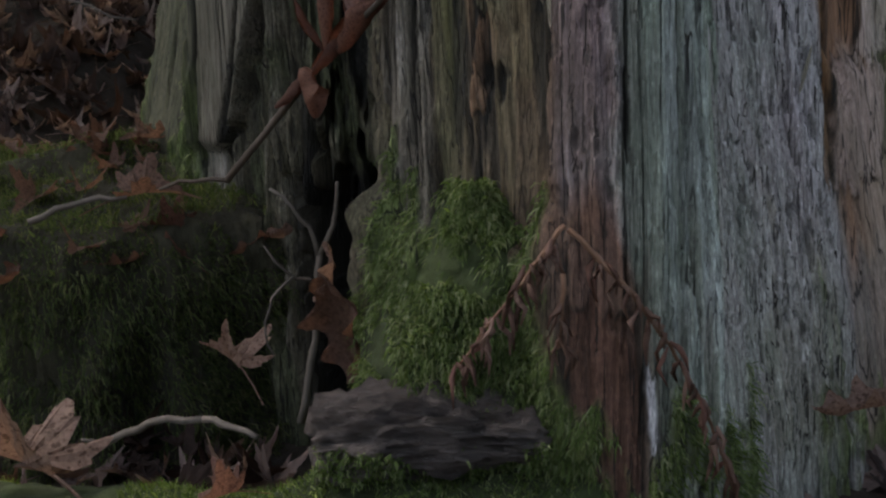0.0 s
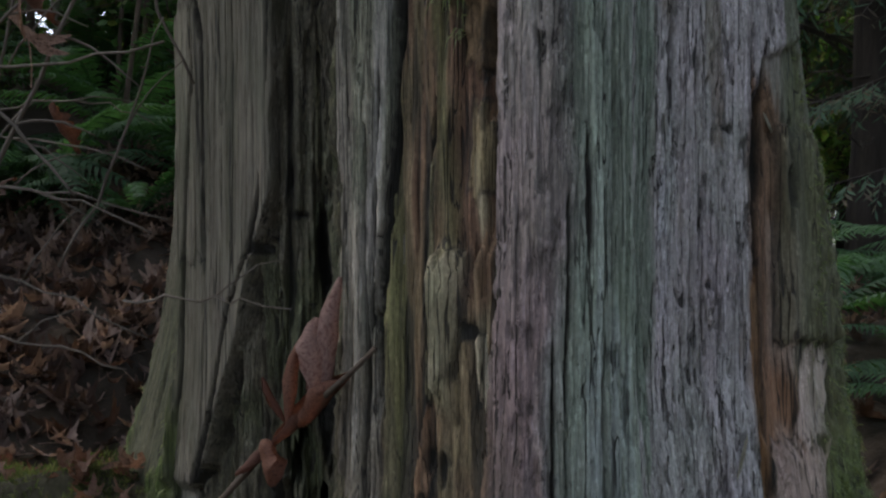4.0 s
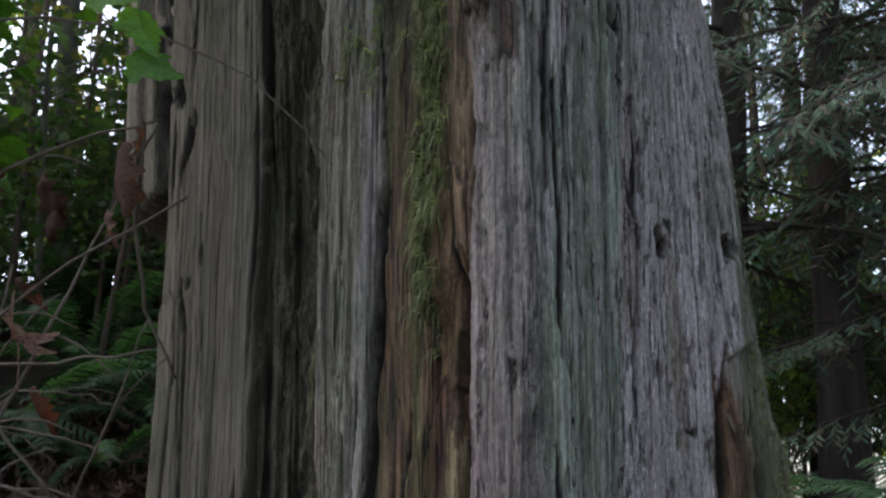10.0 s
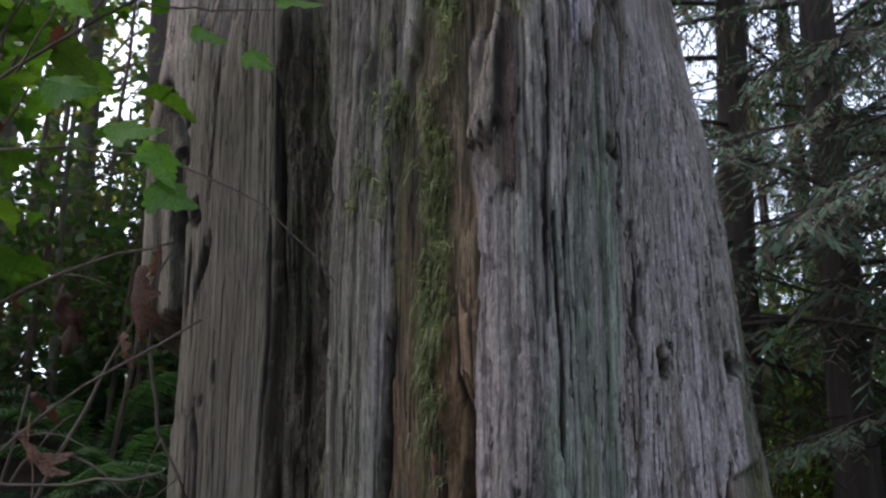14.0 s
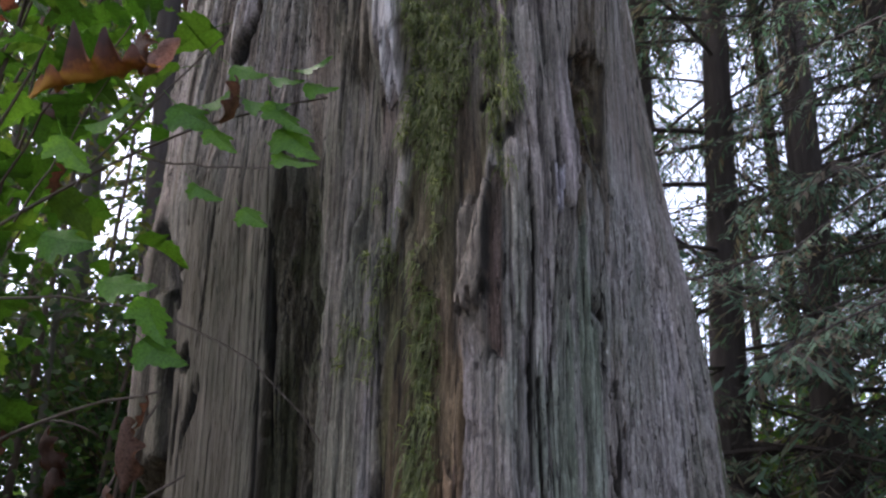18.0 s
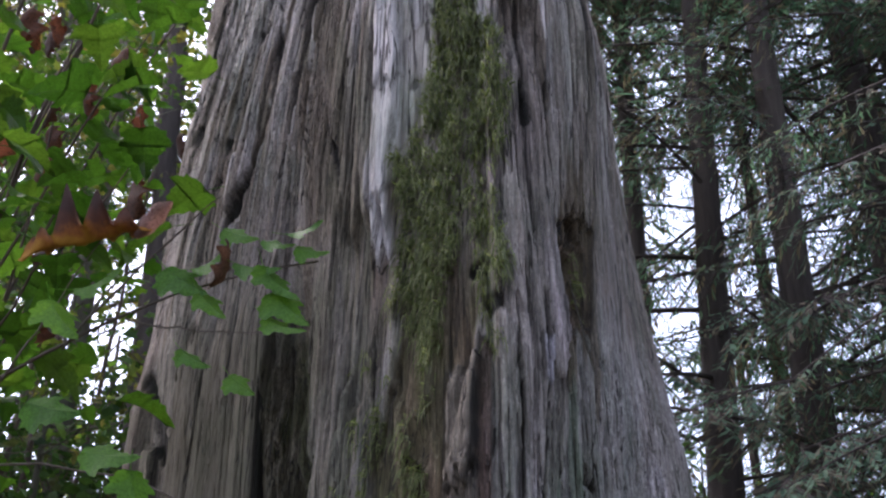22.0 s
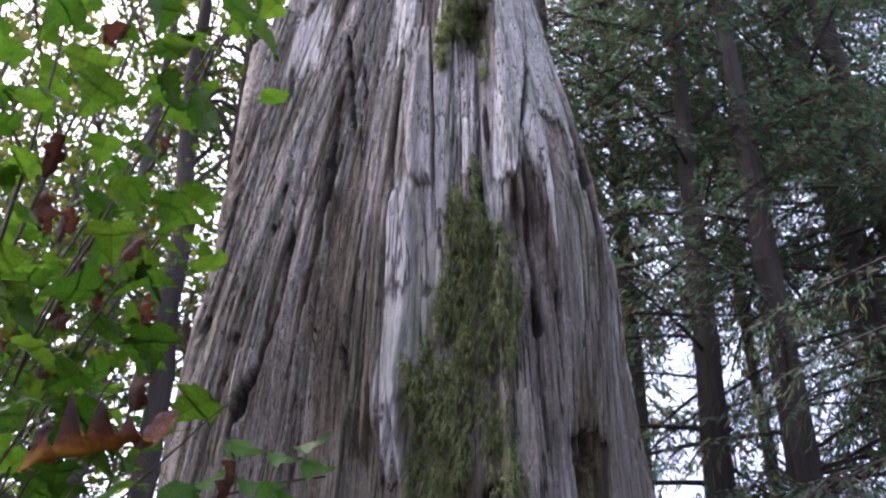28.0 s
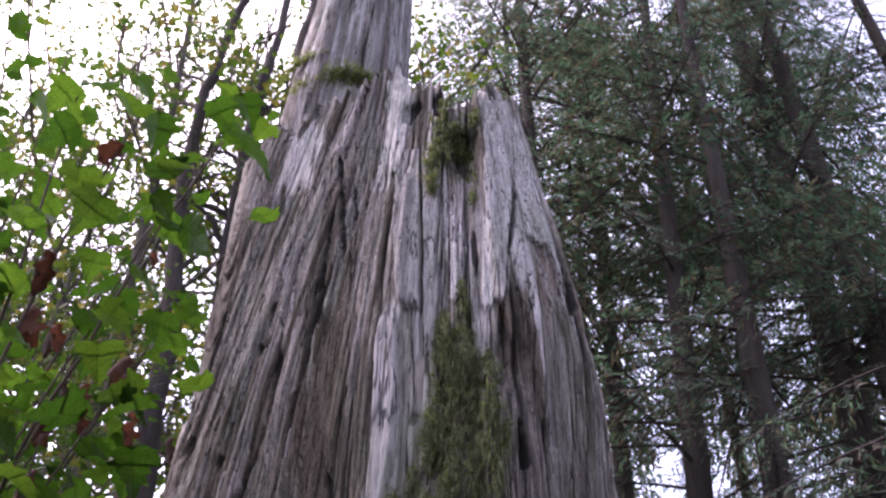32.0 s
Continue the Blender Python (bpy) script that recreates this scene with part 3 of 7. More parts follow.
strip((0.61, 0.9, 1.2), (49.9, 53.8, 54.1), (52.3, 56.4, 57.1), (0.2, 0.115, 0.055), -0.012)
strip((1.05, 1.25, 1.48), (60, 60.8, 61.7), (73.6, 78.3, 69.9), (0.1, 0.1, 0.06), 0.03)
strip((0.84, 1.03), (60.7, 63.8), (66.7, 71.1), (0.44, 0.36, 0.31), 0.004); strip((0.6, 0.83), (51.9, 55.6), (60.3, 66.7), (0.32, 0.245, 0.205), 0.008)
strip((0.82, 0.97), (-4.6, -3.8), (-3.1, -2.7), (0.22, 0.13, 0.075), 0.008)


def moss_cover(a, z):
    """How thickly moss lies on the trunk, from 0 to 1."""
    n = fbm(a * 0.4, z * 6.0, 21, 4) * 1.5 - 0.26
    m = 0.7 * zone(a, z, -2.8, 0.6, 1.72, 2.08, 0.25) + 0.78 * zone(a, z, -1.6, 3.4, 1.9, 2.5, 0.3) + 0.66 * zone(a, z, 1.0, 6.0, 2.38, 2.75, 0.25)
    m = m + 1.1 * zone(a, z, -3, 12, 2.68, 3.12, 0.25, 3) + 1.05 * zone(a, z, -1, 13, 3.05, 3.5, 0.25, 3) + 0.9 * zone(a, z, 4, 12.5, 3.4, 3.68, 0.2, 2) + 0.30 * zone(a, z, -20, -1, 2.3, 3.1, 0.35, 3)
    m = m + 1.35 * zone(a, z, -26, 3.5, -0.1, 0.40, 0.10, 2) + 3.0 * zone(a, z, -15, 2.5, 0.3, 0.66, 0.12, 3) + 0.85 * zone(a, z, 64, 95, -0.1, 1.5, 0.35, 4) + 0.9 * zone(a, z, -118, -80, -0.1, 0.75, 0.3, 5)
    m = m + 0.5 * zone(a, z, 24, 31, 2.62, 2.98, 0.15) + 0.7 * zone(a, z, -2, 14, 4.35, 4.85, 0.2, 2) + 0.85 * zone(a, z, 4, 26, -0.2, 0.33, 0.12, 2)
    m = m + 0.5 * zone(a, z, -48, -22, 1.2, 1.7, 0.3, 3) + 0.5 * zone(a, z, -110, -95, 2.9, 3.9, 0.3, 4) + 0.25 * zone(a, z, -14, -4, 2.0, 2.6, 0.3, 2)
    m = m + 0.8 * zone(a, z, 40, 75, -0.2, 0.30, 0.15, 4)
    fine = vnoise(a * 1.6, z * 26, 23)
    return np.clip((m * (0.0 + 1.55 * n + 0.7 * fine) - 0.66) * 1.7, 0, 1)


def edge(z, heights, angles):
    """The angle of a panel's edge by height, a little ragged."""
    k = angles[0]
    return np.interp(z, heights, angles) + (vnoise(z * 6.0, z * 0 + k, 3) - 0.5) * 1.1 + (vnoise(z * 34.0, z * 0 + k, 4) - 0.5) * 0.5


def between(a, lo, hi, soft=0.22):
    return step(-soft, soft, a - lo) * (1 - step(-soft, soft, a - hi))


def slats(arc, z, wide, long, k):
    """Long strips of wood side by side: a chance value for each piece, and the seams between them."""
    u = arc * wide + 1.6 * (fbm(arc * 3, z * 0.5, 70 + k, 2) - 0.5) + 0.3 * (fbm(arc * wide * 1.3, z * 5.0, 75 + k, 2) - 0.5)
    n = np.floor(u).astype(int)
    seg = np.floor(z * long + 9 * TABLE[n % 512, 3 + k] + 0.25 * vnoise(arc * 90, z * 0, 72) + 50).astype(int)
    r = TABLE[(n * 7) % 512, (seg + 37 * k) % 512]
    f = u - n
    near = np.minimum(f, 1 - f)
    there = TABLE[(n * 5) % 512, (seg * 3 + k) % 512]
    return r, (1 - step(0.03, 0.15, near)) * step(0.35, 0.6, there)


def trunk_skin(a, z):
    """Outward shift of the trunk's skin, its tint and the coarseness of its grain, for arrays of angles and heights."""
    up = step(2.7, 3.6, z)
    g = a - 16 * np.clip(z - 2.85, 0, 2.5) * band(a, -95, -22, 12) + (fbm(z * 0.8, a * 0.02, 2, 2) - 0.5) * 3
    arc = np.radians(g) * 0.8

    # the panels of the face, each with a kind of wood of its own
    low = 1 - step(2.45, 2.85, z)
    plank_l = edge(z, (0.3, 1.3, 2.2, 2.9), (-84, -82.4, -81.8, -80))
    plank_r = edge(z, (0.70, 0.76, 1.0, 1.2, 1.36, 1.9, 2.5, 3.0), (-75, -70, -61, -53, -46.6, -46.5, -45, -43))
    recess_r = edge(z, (0.5, 0.8, 1.34, 1.83, 2.36, 2.63, 3.0), (-15, -17, -17.4, -19.2, -20, -24.5, -25))
    slab_r = edge(z, (0.5, 0.85, 1.06, 1.34, 1.79, 2.28, 2.65), (-9, -9, -10, -8.3, -6.2, -5.7, -2.1))
    strip_r = edge(z, (0.3, 0.72, 0.98, 1.35, 1.75, 1.97, 2.2, 2.6), (2.5, 3.8, 4.0, 4.8, 5.0, 5.2, 5.8, 8.5))
    mauve_r = edge(z, (0.3, 0.72, 1.16, 1.75, 2.0, 2.3), (10, 9.8, 11.2, 11.5, 10.5, 9.5))
    green_r = edge(z, (0.2, 0.6, 1.06, 1.8, 2.3, 2.7), (18, 21.8, 30, 28.5, 32, 30))
    grey_r = edge(z, (0.5, 0.9, 1.16, 1.63, 1.72), (51, 52.5, 53.5, 57.6, 75))
    b = a + 4.0 * (fbm(arc * 9, z * 1.1, 90, 4) - 0.5)
    plank = between(a, plank_l, plank_r) * (1 - step(2.75, 3.05, z + 0.2 * (vnoise(a * 0.5, a * 0, 5) - 0.5))) * step(0.68, 0.72, z)
    recess = between(a, plank_r, recess_r) * (1 - step(2.6, 3.0, z))
    slab = between(a, recess_r, slab_r) * low
    rotten = between(a, slab_r, strip_r) * low
    mauve = between(a, strip_r, mauve_r + a - b, 0.8) * low
    green = between(b, mauve_r, green_r, 1.6) * between(a, strip_r, a + 9) * low
    grey = between(a, green_r + (a - b) * 2, grey_r, 1.6) * low
    ribs = between(a, 10.6 + 0 * z, edge(z, (2.0, 2.6, 3.4), (17, 20.4, 19)), 0.2) * step(1.95, 2.55, z) * (1 - step(3.3, 3.5, z))
    calm = np.clip(plank * 0.9 + 0.45 * mauve + 0.5 * grey, 0, 1)
    furrowed = np.clip(slab + green * 0.9 + up + ribs + 0.6 * rotten + 0.15 * grey + 0.2 * mauve + 0.22 * plank, 0, 1)

    pale = np.clip(zone(a, z, -9, 2, 2.9, 4.5, 0.2, 0.8) + 0.7 * zone(a, z, 9, 24, 3.7, 4.95, 0.3, 1.5)
                   + zone(a, z, -70, -55, 4.72, 5.12, 0.12, 1.5) + zone(a, z, -18, -8.5, 4.45, 5.3, 0.15, 1.0) + 0.8 * zone(a, z, 22, 36, 4.2, 5.2, 0.3, 1.5), 0, 1)
    furrowed = furrowed * (1 - 0.85 * pale)

    # relief: broad swell, slats with seams between them, fine fibre
    d = (fbm(arc * 5, z * 0.4, 11, 3) - 0.5) * (0.03 + 0.03 * up)
    fine = fbm(arc * 66, z * 3.5, 13, 3)
    d = d + (fine - 0.5) * 0.008 * (1 - 0.8 * plank)
    d = d + (fbm(arc * 110, z * 14, 31, 2) - 0.5) * 0.006 * (1 - 0.85 * plank)
    deep, tone = np.zeros_like(d), np.ones_like(d)
    for wide, long, k, lift, cut in ((13.0, 0.75, 0, 0.020, 0.022), (36.0, 1.3, 1, 0.014, 0.014), (88.0, 2.2, 2, 0.007, 0.008)):
        r, seam = slats(arc, z, wide, long, k)
        much = furrowed if k else np.clip(furrowed * up + 0.25 * furrowed, 0, 1)
        d = d + ((r - 0.5) * lift - cut * seam) * much
        tone = tone * (1 + (r - 0.5) * (0.42 - 0.06 * k) * (0.35 + 0.65 * much) * (1 - 0.6 * calm))
        deep = deep + seam * (0.85 - 0.15 * k) * much
    # scales that curl off the calm faces, pits between them
    scale = fbm(arc * 42, z * 9, 36, 3)
    d = d + (np.floor(scale * 9) / 9 - scale) * 0.032 * (mauve + grey + 0.4 * green)
    small = (1 - step(0.30, 0.36, fbm(arc * 60, z * 22, 37, 3))) * (mauve * 0.6 + grey + 0.4 * green + 0.3 * slab)
    d, deep = d - 0.006 * small, deep + 0.6 * small
    # rotten wood crumbles into lumps and holes
    lump = fbm(arc * 24, z * 9, 38, 4)
    ribbed = fbm(arc * 34, z * 1.0, 39, 3)
    d = d + recess * ((lump - 0.5) * 0.07 + (ribbed - 0.5) * 0.06 - 0.025)
    deep = deep + recess * (1 - step(0.36, 0.46, 0.5 * lump + 0.5 * ribbed)) * 0.9
    d = d + rotten * ((fbm(arc * 40, z * 2.2, 40, 3) - 0.5) * 0.05 - 0.012)
    deep = deep + rotten * (1 - step(0.34, 0.42, fbm(arc * 40, z * 2.2, 40, 3))) * 0.8
    # long checks
    n = np.abs(fbm(arc * 9, z * 0.25, 16, 3) - 0.5)
    long_check = (1 - step(0.001, 0.008, n)) * step(0.42, 0.52, vnoise(arc * 3, z * 0.9, 17)) * (1 - recess)
    d, deep = d - 0.02 * long_check * (1 - 0.5 * plank), deep + 0.8 * long_check
    # steps between the panels
    d = d + 0.028 * plank + 0.020 * mauve + 0.016 * (green + grey) + 0.010 * slab + 0.040 * ribs
    gap = between(a, slab_r - 0.35, slab_r + 0.25, 0.12) * step(0.9, 1.0, z) * (1 - step(1.85, 1.95, z))
    d, deep = d - 0.022 * gap, deep + 1.2 * gap
    gap = between(a, recess_r - 1.2, recess_r, 0.4) * step(1.55, 1.65, z) * (1 - step(2.1, 2.3, z))
    d, deep = d - 0.03 * gap, deep + 1.0 * gap
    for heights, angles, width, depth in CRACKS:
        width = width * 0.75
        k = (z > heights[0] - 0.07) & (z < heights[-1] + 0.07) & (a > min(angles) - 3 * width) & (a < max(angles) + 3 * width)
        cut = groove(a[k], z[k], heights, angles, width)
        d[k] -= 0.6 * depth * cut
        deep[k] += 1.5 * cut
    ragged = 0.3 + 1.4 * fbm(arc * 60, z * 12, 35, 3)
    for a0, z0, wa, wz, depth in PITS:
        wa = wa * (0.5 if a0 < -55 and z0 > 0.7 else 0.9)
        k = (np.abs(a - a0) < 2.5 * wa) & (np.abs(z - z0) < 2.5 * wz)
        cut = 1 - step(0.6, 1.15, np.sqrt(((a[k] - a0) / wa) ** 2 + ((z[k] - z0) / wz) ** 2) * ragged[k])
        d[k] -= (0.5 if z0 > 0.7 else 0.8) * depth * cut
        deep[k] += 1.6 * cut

    # wood by place
    c = np.empty(a.shape + (3,))
    c[:] = (0.20, 0.18, 0.155)

    def lay(mask, colour, amount=1.0):
        m = np.clip(mask * amount, 0, 1)[..., None]
        c[:] = c * (1 - m) + np.array(colour) * m

    lay(step(0.54, 0.7, fbm(arc * 13, z * 1.1, 43, 4)), (0.16, 0.10, 0.075), 0.5)
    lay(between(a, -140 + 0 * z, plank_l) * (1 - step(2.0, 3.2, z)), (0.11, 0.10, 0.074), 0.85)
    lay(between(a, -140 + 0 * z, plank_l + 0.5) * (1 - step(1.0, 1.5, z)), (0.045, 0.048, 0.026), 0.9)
    lay(plank, (0.142, 0.128, 0.098))
    lay(plank * step(0.5, 0.6, fbm(arc * 22, z * 0.5, 81, 3)), (0.105, 0.096, 0.07), 0.75)
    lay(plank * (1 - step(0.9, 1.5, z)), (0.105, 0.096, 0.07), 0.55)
    lay(plank * between(a, plank_r - 10, plank_r, 1.0), (0.165, 0.146, 0.116), 0.6)
    lay(recess, (0.072, 0.064, 0.042))
    lay(recess * step(0.52, 0.64, ribbed), (0.15, 0.135, 0.10), 0.6)
    lay(recess * step(0.5, 0.62, fbm(arc * 9, z * 4, 82, 4)), (0.062, 0.072, 0.034), 0.6)
    lay(slab, (0.195, 0.178, 0.145))
    lay(slab * step(0.5, 0.62, fbm(arc * 18, z * 1.2, 83, 3)), (0.15, 0.155, 0.11), 0.6)
    lay(slab * between(a, slab_r - 3.2, slab_r - 0.8, 0.5) * step(1.0, 1.4, z), (0.25, 0.235, 0.225), 0.7)
    lay(rotten, (0.15, 0.112, 0.066))
    lay(rotten * step(0.5, 0.6, fbm(arc * 26, z * 1.6, 84, 3)), (0.145, 0.082, 0.052), 0.8)
    lay(rotten * step(0.54, 0.64, fbm(arc * 22, z * 1.3, 85, 3)), (0.135, 0.132, 0.06), 0.8)
    lay(rotten * step(2.0, 2.4, z), (0.14, 0.118, 0.08), 0.6)
    lay(mauve, (0.235, 0.196, 0.192))
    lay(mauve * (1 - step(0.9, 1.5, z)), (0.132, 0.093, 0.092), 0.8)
    lay(mauve * step(0.52, 0.62, fbm(arc * 14, z * 2.5, 86, 4)), (0.32, 0.29, 0.295), 0.7)
    lay(mauve * step(1.4, 1.9, z), (0.20, 0.19, 0.175), 0.7)
    lay(green, (0.215, 0.245, 0.20))
    lay(green * step(0.5, 0.6, fbm(arc * 16, z * 0.9, 87, 3)), (0.185, 0.212, 0.165), 0.7)
    lay(green * step(0.54, 0.64, fbm(arc * 18, z * 1.4, 88, 3)), (0.285, 0.26, 0.255), 0.7)
    lay(grey, (0.385, 0.357, 0.352))
    lay(grey * step(0.5, 0.62, fbm(arc * 8, z * 2.4, 48, 4)), (0.32, 0.28, 0.285), 0.7)
    lay(grey * step(0.5, 0.6, fbm(arc * 10, z * 1.6, 49, 4)), (0.40, 0.385, 0.385), 0.7)
    lay(grey * step(0.55, 0.65, fbm(arc * 11, z * 4.0, 50, 4)), (0.22, 0.18, 0.14), 0.65)
    lay(grey * step(1.5, 2.1, z), (0.285, 0.272, 0.252), 0.65)
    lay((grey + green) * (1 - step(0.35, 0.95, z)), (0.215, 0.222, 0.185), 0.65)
    lay(zone(a, z, 13, 20, 0.2, 1.0, 0.3, 1.0) * step(0.45, 0.6, fine), (0.36, 0.40, 0.38), 0.5)
    lay(zone(a, z, -0.5, 4.6, 1.2, 1.68, 0.1, 0.5), ROT, 0.85)
    lay(zone(a, z, 0.5, 4.6, 0.5, 0.95, 0.15, 0.6), ROT, 0.8)
    lay(zone(a, z, -6, -1, 0.75, 1.4, 0.25, 0.7), (0.18, 0.125, 0.072), 0.5)
    lay(zone(a, z, -2.2, 0.2, 0.98, 1.23, 0.06, 0.4), (0.30, 0.27, 0.17), 0.8)
    lay(zone(a, z, 2.8, 3.6, 0.93, 1.08, 0.04, 0.3) + zone(a, z, 1.4, 2.4, 1.25, 1.42, 0.05, 0.3), (0.40, 0.36, 0.24), 0.8)
    lay(zone(a, z, 2.0, 11, -0.1, 0.66, 0.1, 1.0), (0.11, 0.058, 0.038), 0.9)
    lay(zone(a, z, 53, 62, 0.9, 1.68, 0.2, 1.0), (0.19, 0.112, 0.066), 0.9)
    lay(zone(a, z, 53, 74, 0.55, 1.06, 0.12, 1.5), ORANGE, 0.8)
    lay(zone(a, z, 56, 66, 0.25, 0.95, 0.2, 2.0), BUFF, 0.75)
    lay(zone(a, z, 59, 64, 1.05, 1.35, 0.12, 1.0), BUFF, 0.7)
    lay(zone(a, z, 63, 100, -0.2, 1.9, 0.4, 2.0), (0.08, 0.092, 0.046), 0.85)
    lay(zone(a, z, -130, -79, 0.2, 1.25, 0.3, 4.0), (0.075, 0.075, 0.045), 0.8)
    # the upper part: brown-grey and furrowed, silvery where it is worn bare
    lay(up, (0.27, 0.24, 0.208), 0.85)
    lay(up * step(0.5, 0.62, fbm(arc * 20, z * 0.8, 47, 3)), (0.13, 0.105, 0.08), 0.75)
    lay(up * step(0.52, 0.62, vnoise(arc * 34, z * 1.0, 46)), (0.42, 0.395, 0.37), 0.75)
    lay(between(a, edge(z, (2.9, 3.4, 3.9, 4.6), (-26, -36, -40, -42)), edge(z, (2.9, 3.4, 3.9, 4.6), (-12, -17, -20, -24)), 3.0) * step(2.8, 3.0, z) * (1 - step(4.5, 4.8, z)), (0.115, 0.092, 0.066), 0.75)
    lay(zone(a, z, -20, -8, 2.8, 3.6, 0.3, 2.0), (0.105, 0.098, 0.062), 0.6)
    lay(zone(a, z, 22, 33, 2.55, 3.05, 0.15, 1.0), (0.11, 0.085, 0.05), 0.75)
    lay(zone(a, z, 4, 9, 2.1, 2.45, 0.08, 0.7), (0.17, 0.14, 0.11), 0.8)
    lay(ribs, (0.27, 0.235, 0.215), 0.8)
    lay(zone(a, z, 17.5, 20.5, 2.45, 2.78, 0.1, 0.5), (0.36, 0.315, 0.315), 0.8)
    lay(zone(a, z, -20.4, -18.8, 1.77, 1.87, 0.02, 0.3), (0.6, 0.56, 0.45), 0.9)
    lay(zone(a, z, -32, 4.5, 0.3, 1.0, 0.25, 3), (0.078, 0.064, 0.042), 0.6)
    c *= np.clip(tone, 0.5, 1.6)[..., None]
    lay(zone(a, z, -8.6, -4.6, 2.85, 3.75, 0.08, 0.5), (0.55, 0.54, 0.53), 0.9)
    lay(zone(a, z, -5, 1.8, 3.3, 4.55, 0.2, 0.8), (0.50, 0.465, 0.425), 0.85)
    lay(zone(a, z, 3, 22, 3.7, 4.95, 0.35, 1.5) * step(0.40, 0.52, vnoise(arc * 22, z * 1.0, 44)), (0.60, 0.57, 0.55), 0.85)
    lay(zone(a, z, -70, -55, 4.72, 5.12, 0.12, 1.5) + zone(a, z, -18, -8.5, 4.45, 5.3, 0.15, 1.0) + 0.85 * zone(a, z, 22, 36, 4.2, 5.2, 0.3, 1.5) * step(0.38, 0.48, fine), (0.70, 0.68, 0.67), 0.92)
    lay(zone(a, z, 23, 30, 3.75, 4.3, 0.2, 1.0) * step(0.42, 0.52, fine), (0.20, 0.125, 0.08), 0.6)
    lay(zone(a, z, -80, -12, 3.9, 4.95, 0.4, 3.0) * step(0.5, 0.6, vnoise(arc * 30, z * 1.1, 45)), (0.46, 0.435, 0.41), 0.7)
    for heights, lo, hi, colour, lift in SLATS:
        k = (z > heights[0] - 0.1) & (z < heights[-1] + 0.1) & (a > min(lo) - 2) & (a < max(hi) + 2)
        on, rim = slat(a[k], z[k], heights, lo, hi)
        c[k] = c[k] * (1 - 0.75 * on[:, None]) + np.array(colour) * tone[k][:, None] * 0.75 * on[:, None]
        d[k] += 0.6 * lift * on
        deep[k] = deep[k] * (1 - 0.5 * on) + 0.7 * rim
    c *= np.array((1.01, 1.0, 0.98))
    # shade inside cracks, seams and pits is put into the tint
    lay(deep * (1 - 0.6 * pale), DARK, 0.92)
    # the foot hollow's shade, painted near-black over the wood
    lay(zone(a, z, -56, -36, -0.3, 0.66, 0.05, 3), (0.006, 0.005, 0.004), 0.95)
    m = moss_cover(a, z)
    lay(m, MOSSY, 0.5)
    lay(m * (1 - step(0.7, 1.0, z)), (0.10, 0.135, 0.035), 0.8)
    d = d + 0.03 * m * fbm(a * 0.9, z * 24, 33, 3)
    d = d + 0.05 * zone(a, z, -120, -93, 2.14, 3.2, 0.02, 1.0) * (1 - step(2.6, 3.2, z))
    # swellings and hollows of the larger pieces
    d = d - 0.068 * band(a, -135, -84, 1.0) * step(0.65, 1.4, z) * (1 - step(2.09, 2.13, z + 0.03 * vnoise(a * 0.8, a * 0, 53)))
    d = d + 0.05 * zone(a, z, -34, 3, -0.4, 0.62, 0.04, 4) * (0.7 + 0.6 * fbm(a * 0.15, z * 4, 34, 2))
    d = d - 0.03 * zone(a, z, -0.5, 4.4, 1.2, 1.7, 0.06, 0.4) + 0.012 * zone(a, z, 4.2, 8.8, 2.12, 2.44, 0.03, 0.6)
    d = d - 0.03 * zone(a, z, -16, 2, 2.45, 3.0, 0.2, 1.5) - 0.022 * zone(a, z, 54, 61, 0.95, 1.66, 0.25, 0.8) + 0.02 * zone(a, z, -2.2, 0.2, 0.98, 1.23, 0.06, 0.3)
    d = d + 0.025 * zone(a, z, -9, -4.4, 2.85, 4.4, 0.1, 0.6) + 0.02 * zone(a, z, 13, 22, 3.5, 4.9, 0.2, 0.8)
    coarse = np.clip(0.62 - 0.5 * plank + 0.3 * recess + 0.1 * grey - 0.35 * zone(a, z, 53, 72, 0.2, 1.0, 0.1, 1.0) - 0.4 * pale, 0.08, 1)
    return d, c, coarse


def trunk_top(a):
    """The broken rim: its height by angle."""
    h = 5.02 + 0.22 * step(-6, -14, a) + 0.10 * step(17, 24, a) - 0.12 * band(a, 3, 16, 1)
    teeth = np.floor(vnoise(a * 0.42, a * 0, 51) * 5) / 5 + 0.5 * vnoise(a * 1.3, a * 0, 52)
    return h + 0.20 * (teeth - 0.7)


def trunk_form(a, z):
    """The broad form's place and its level way out, for arrays of angles and heights."""
    def at(k):
        r = broad_radius(k, z)
        return np.stack([axis_x(z) + r * np.sin(np.radians(k)), AXIS_Y - r * np.cos(np.radians(k))], -1)
    along = at(np.clip(a + 1.0, -180, 180)) - at(np.clip(a - 1.0, -180, 180))
    along /= np.linalg.norm(along, axis=-1, keepdims=True)
    return at(a), np.stack([along[..., 1], -along[..., 0]], -1)


def on_trunk(a, z, out=0.0):
    """The place on the trunk's skin at angle a (degrees) and height z, and the way out of it."""
    a, z = np.atleast_1d(np.asarray(a, float)), np.atleast_1d(np.asarray(z, float))
    p, n = trunk_form(a, z)
    p = p + n * (trunk_skin(a, z)[0] + out)[:, None]
    return np.concatenate([p, z[:, None]], -1), np.concatenate([n, 0 * z[:, None]], -1)


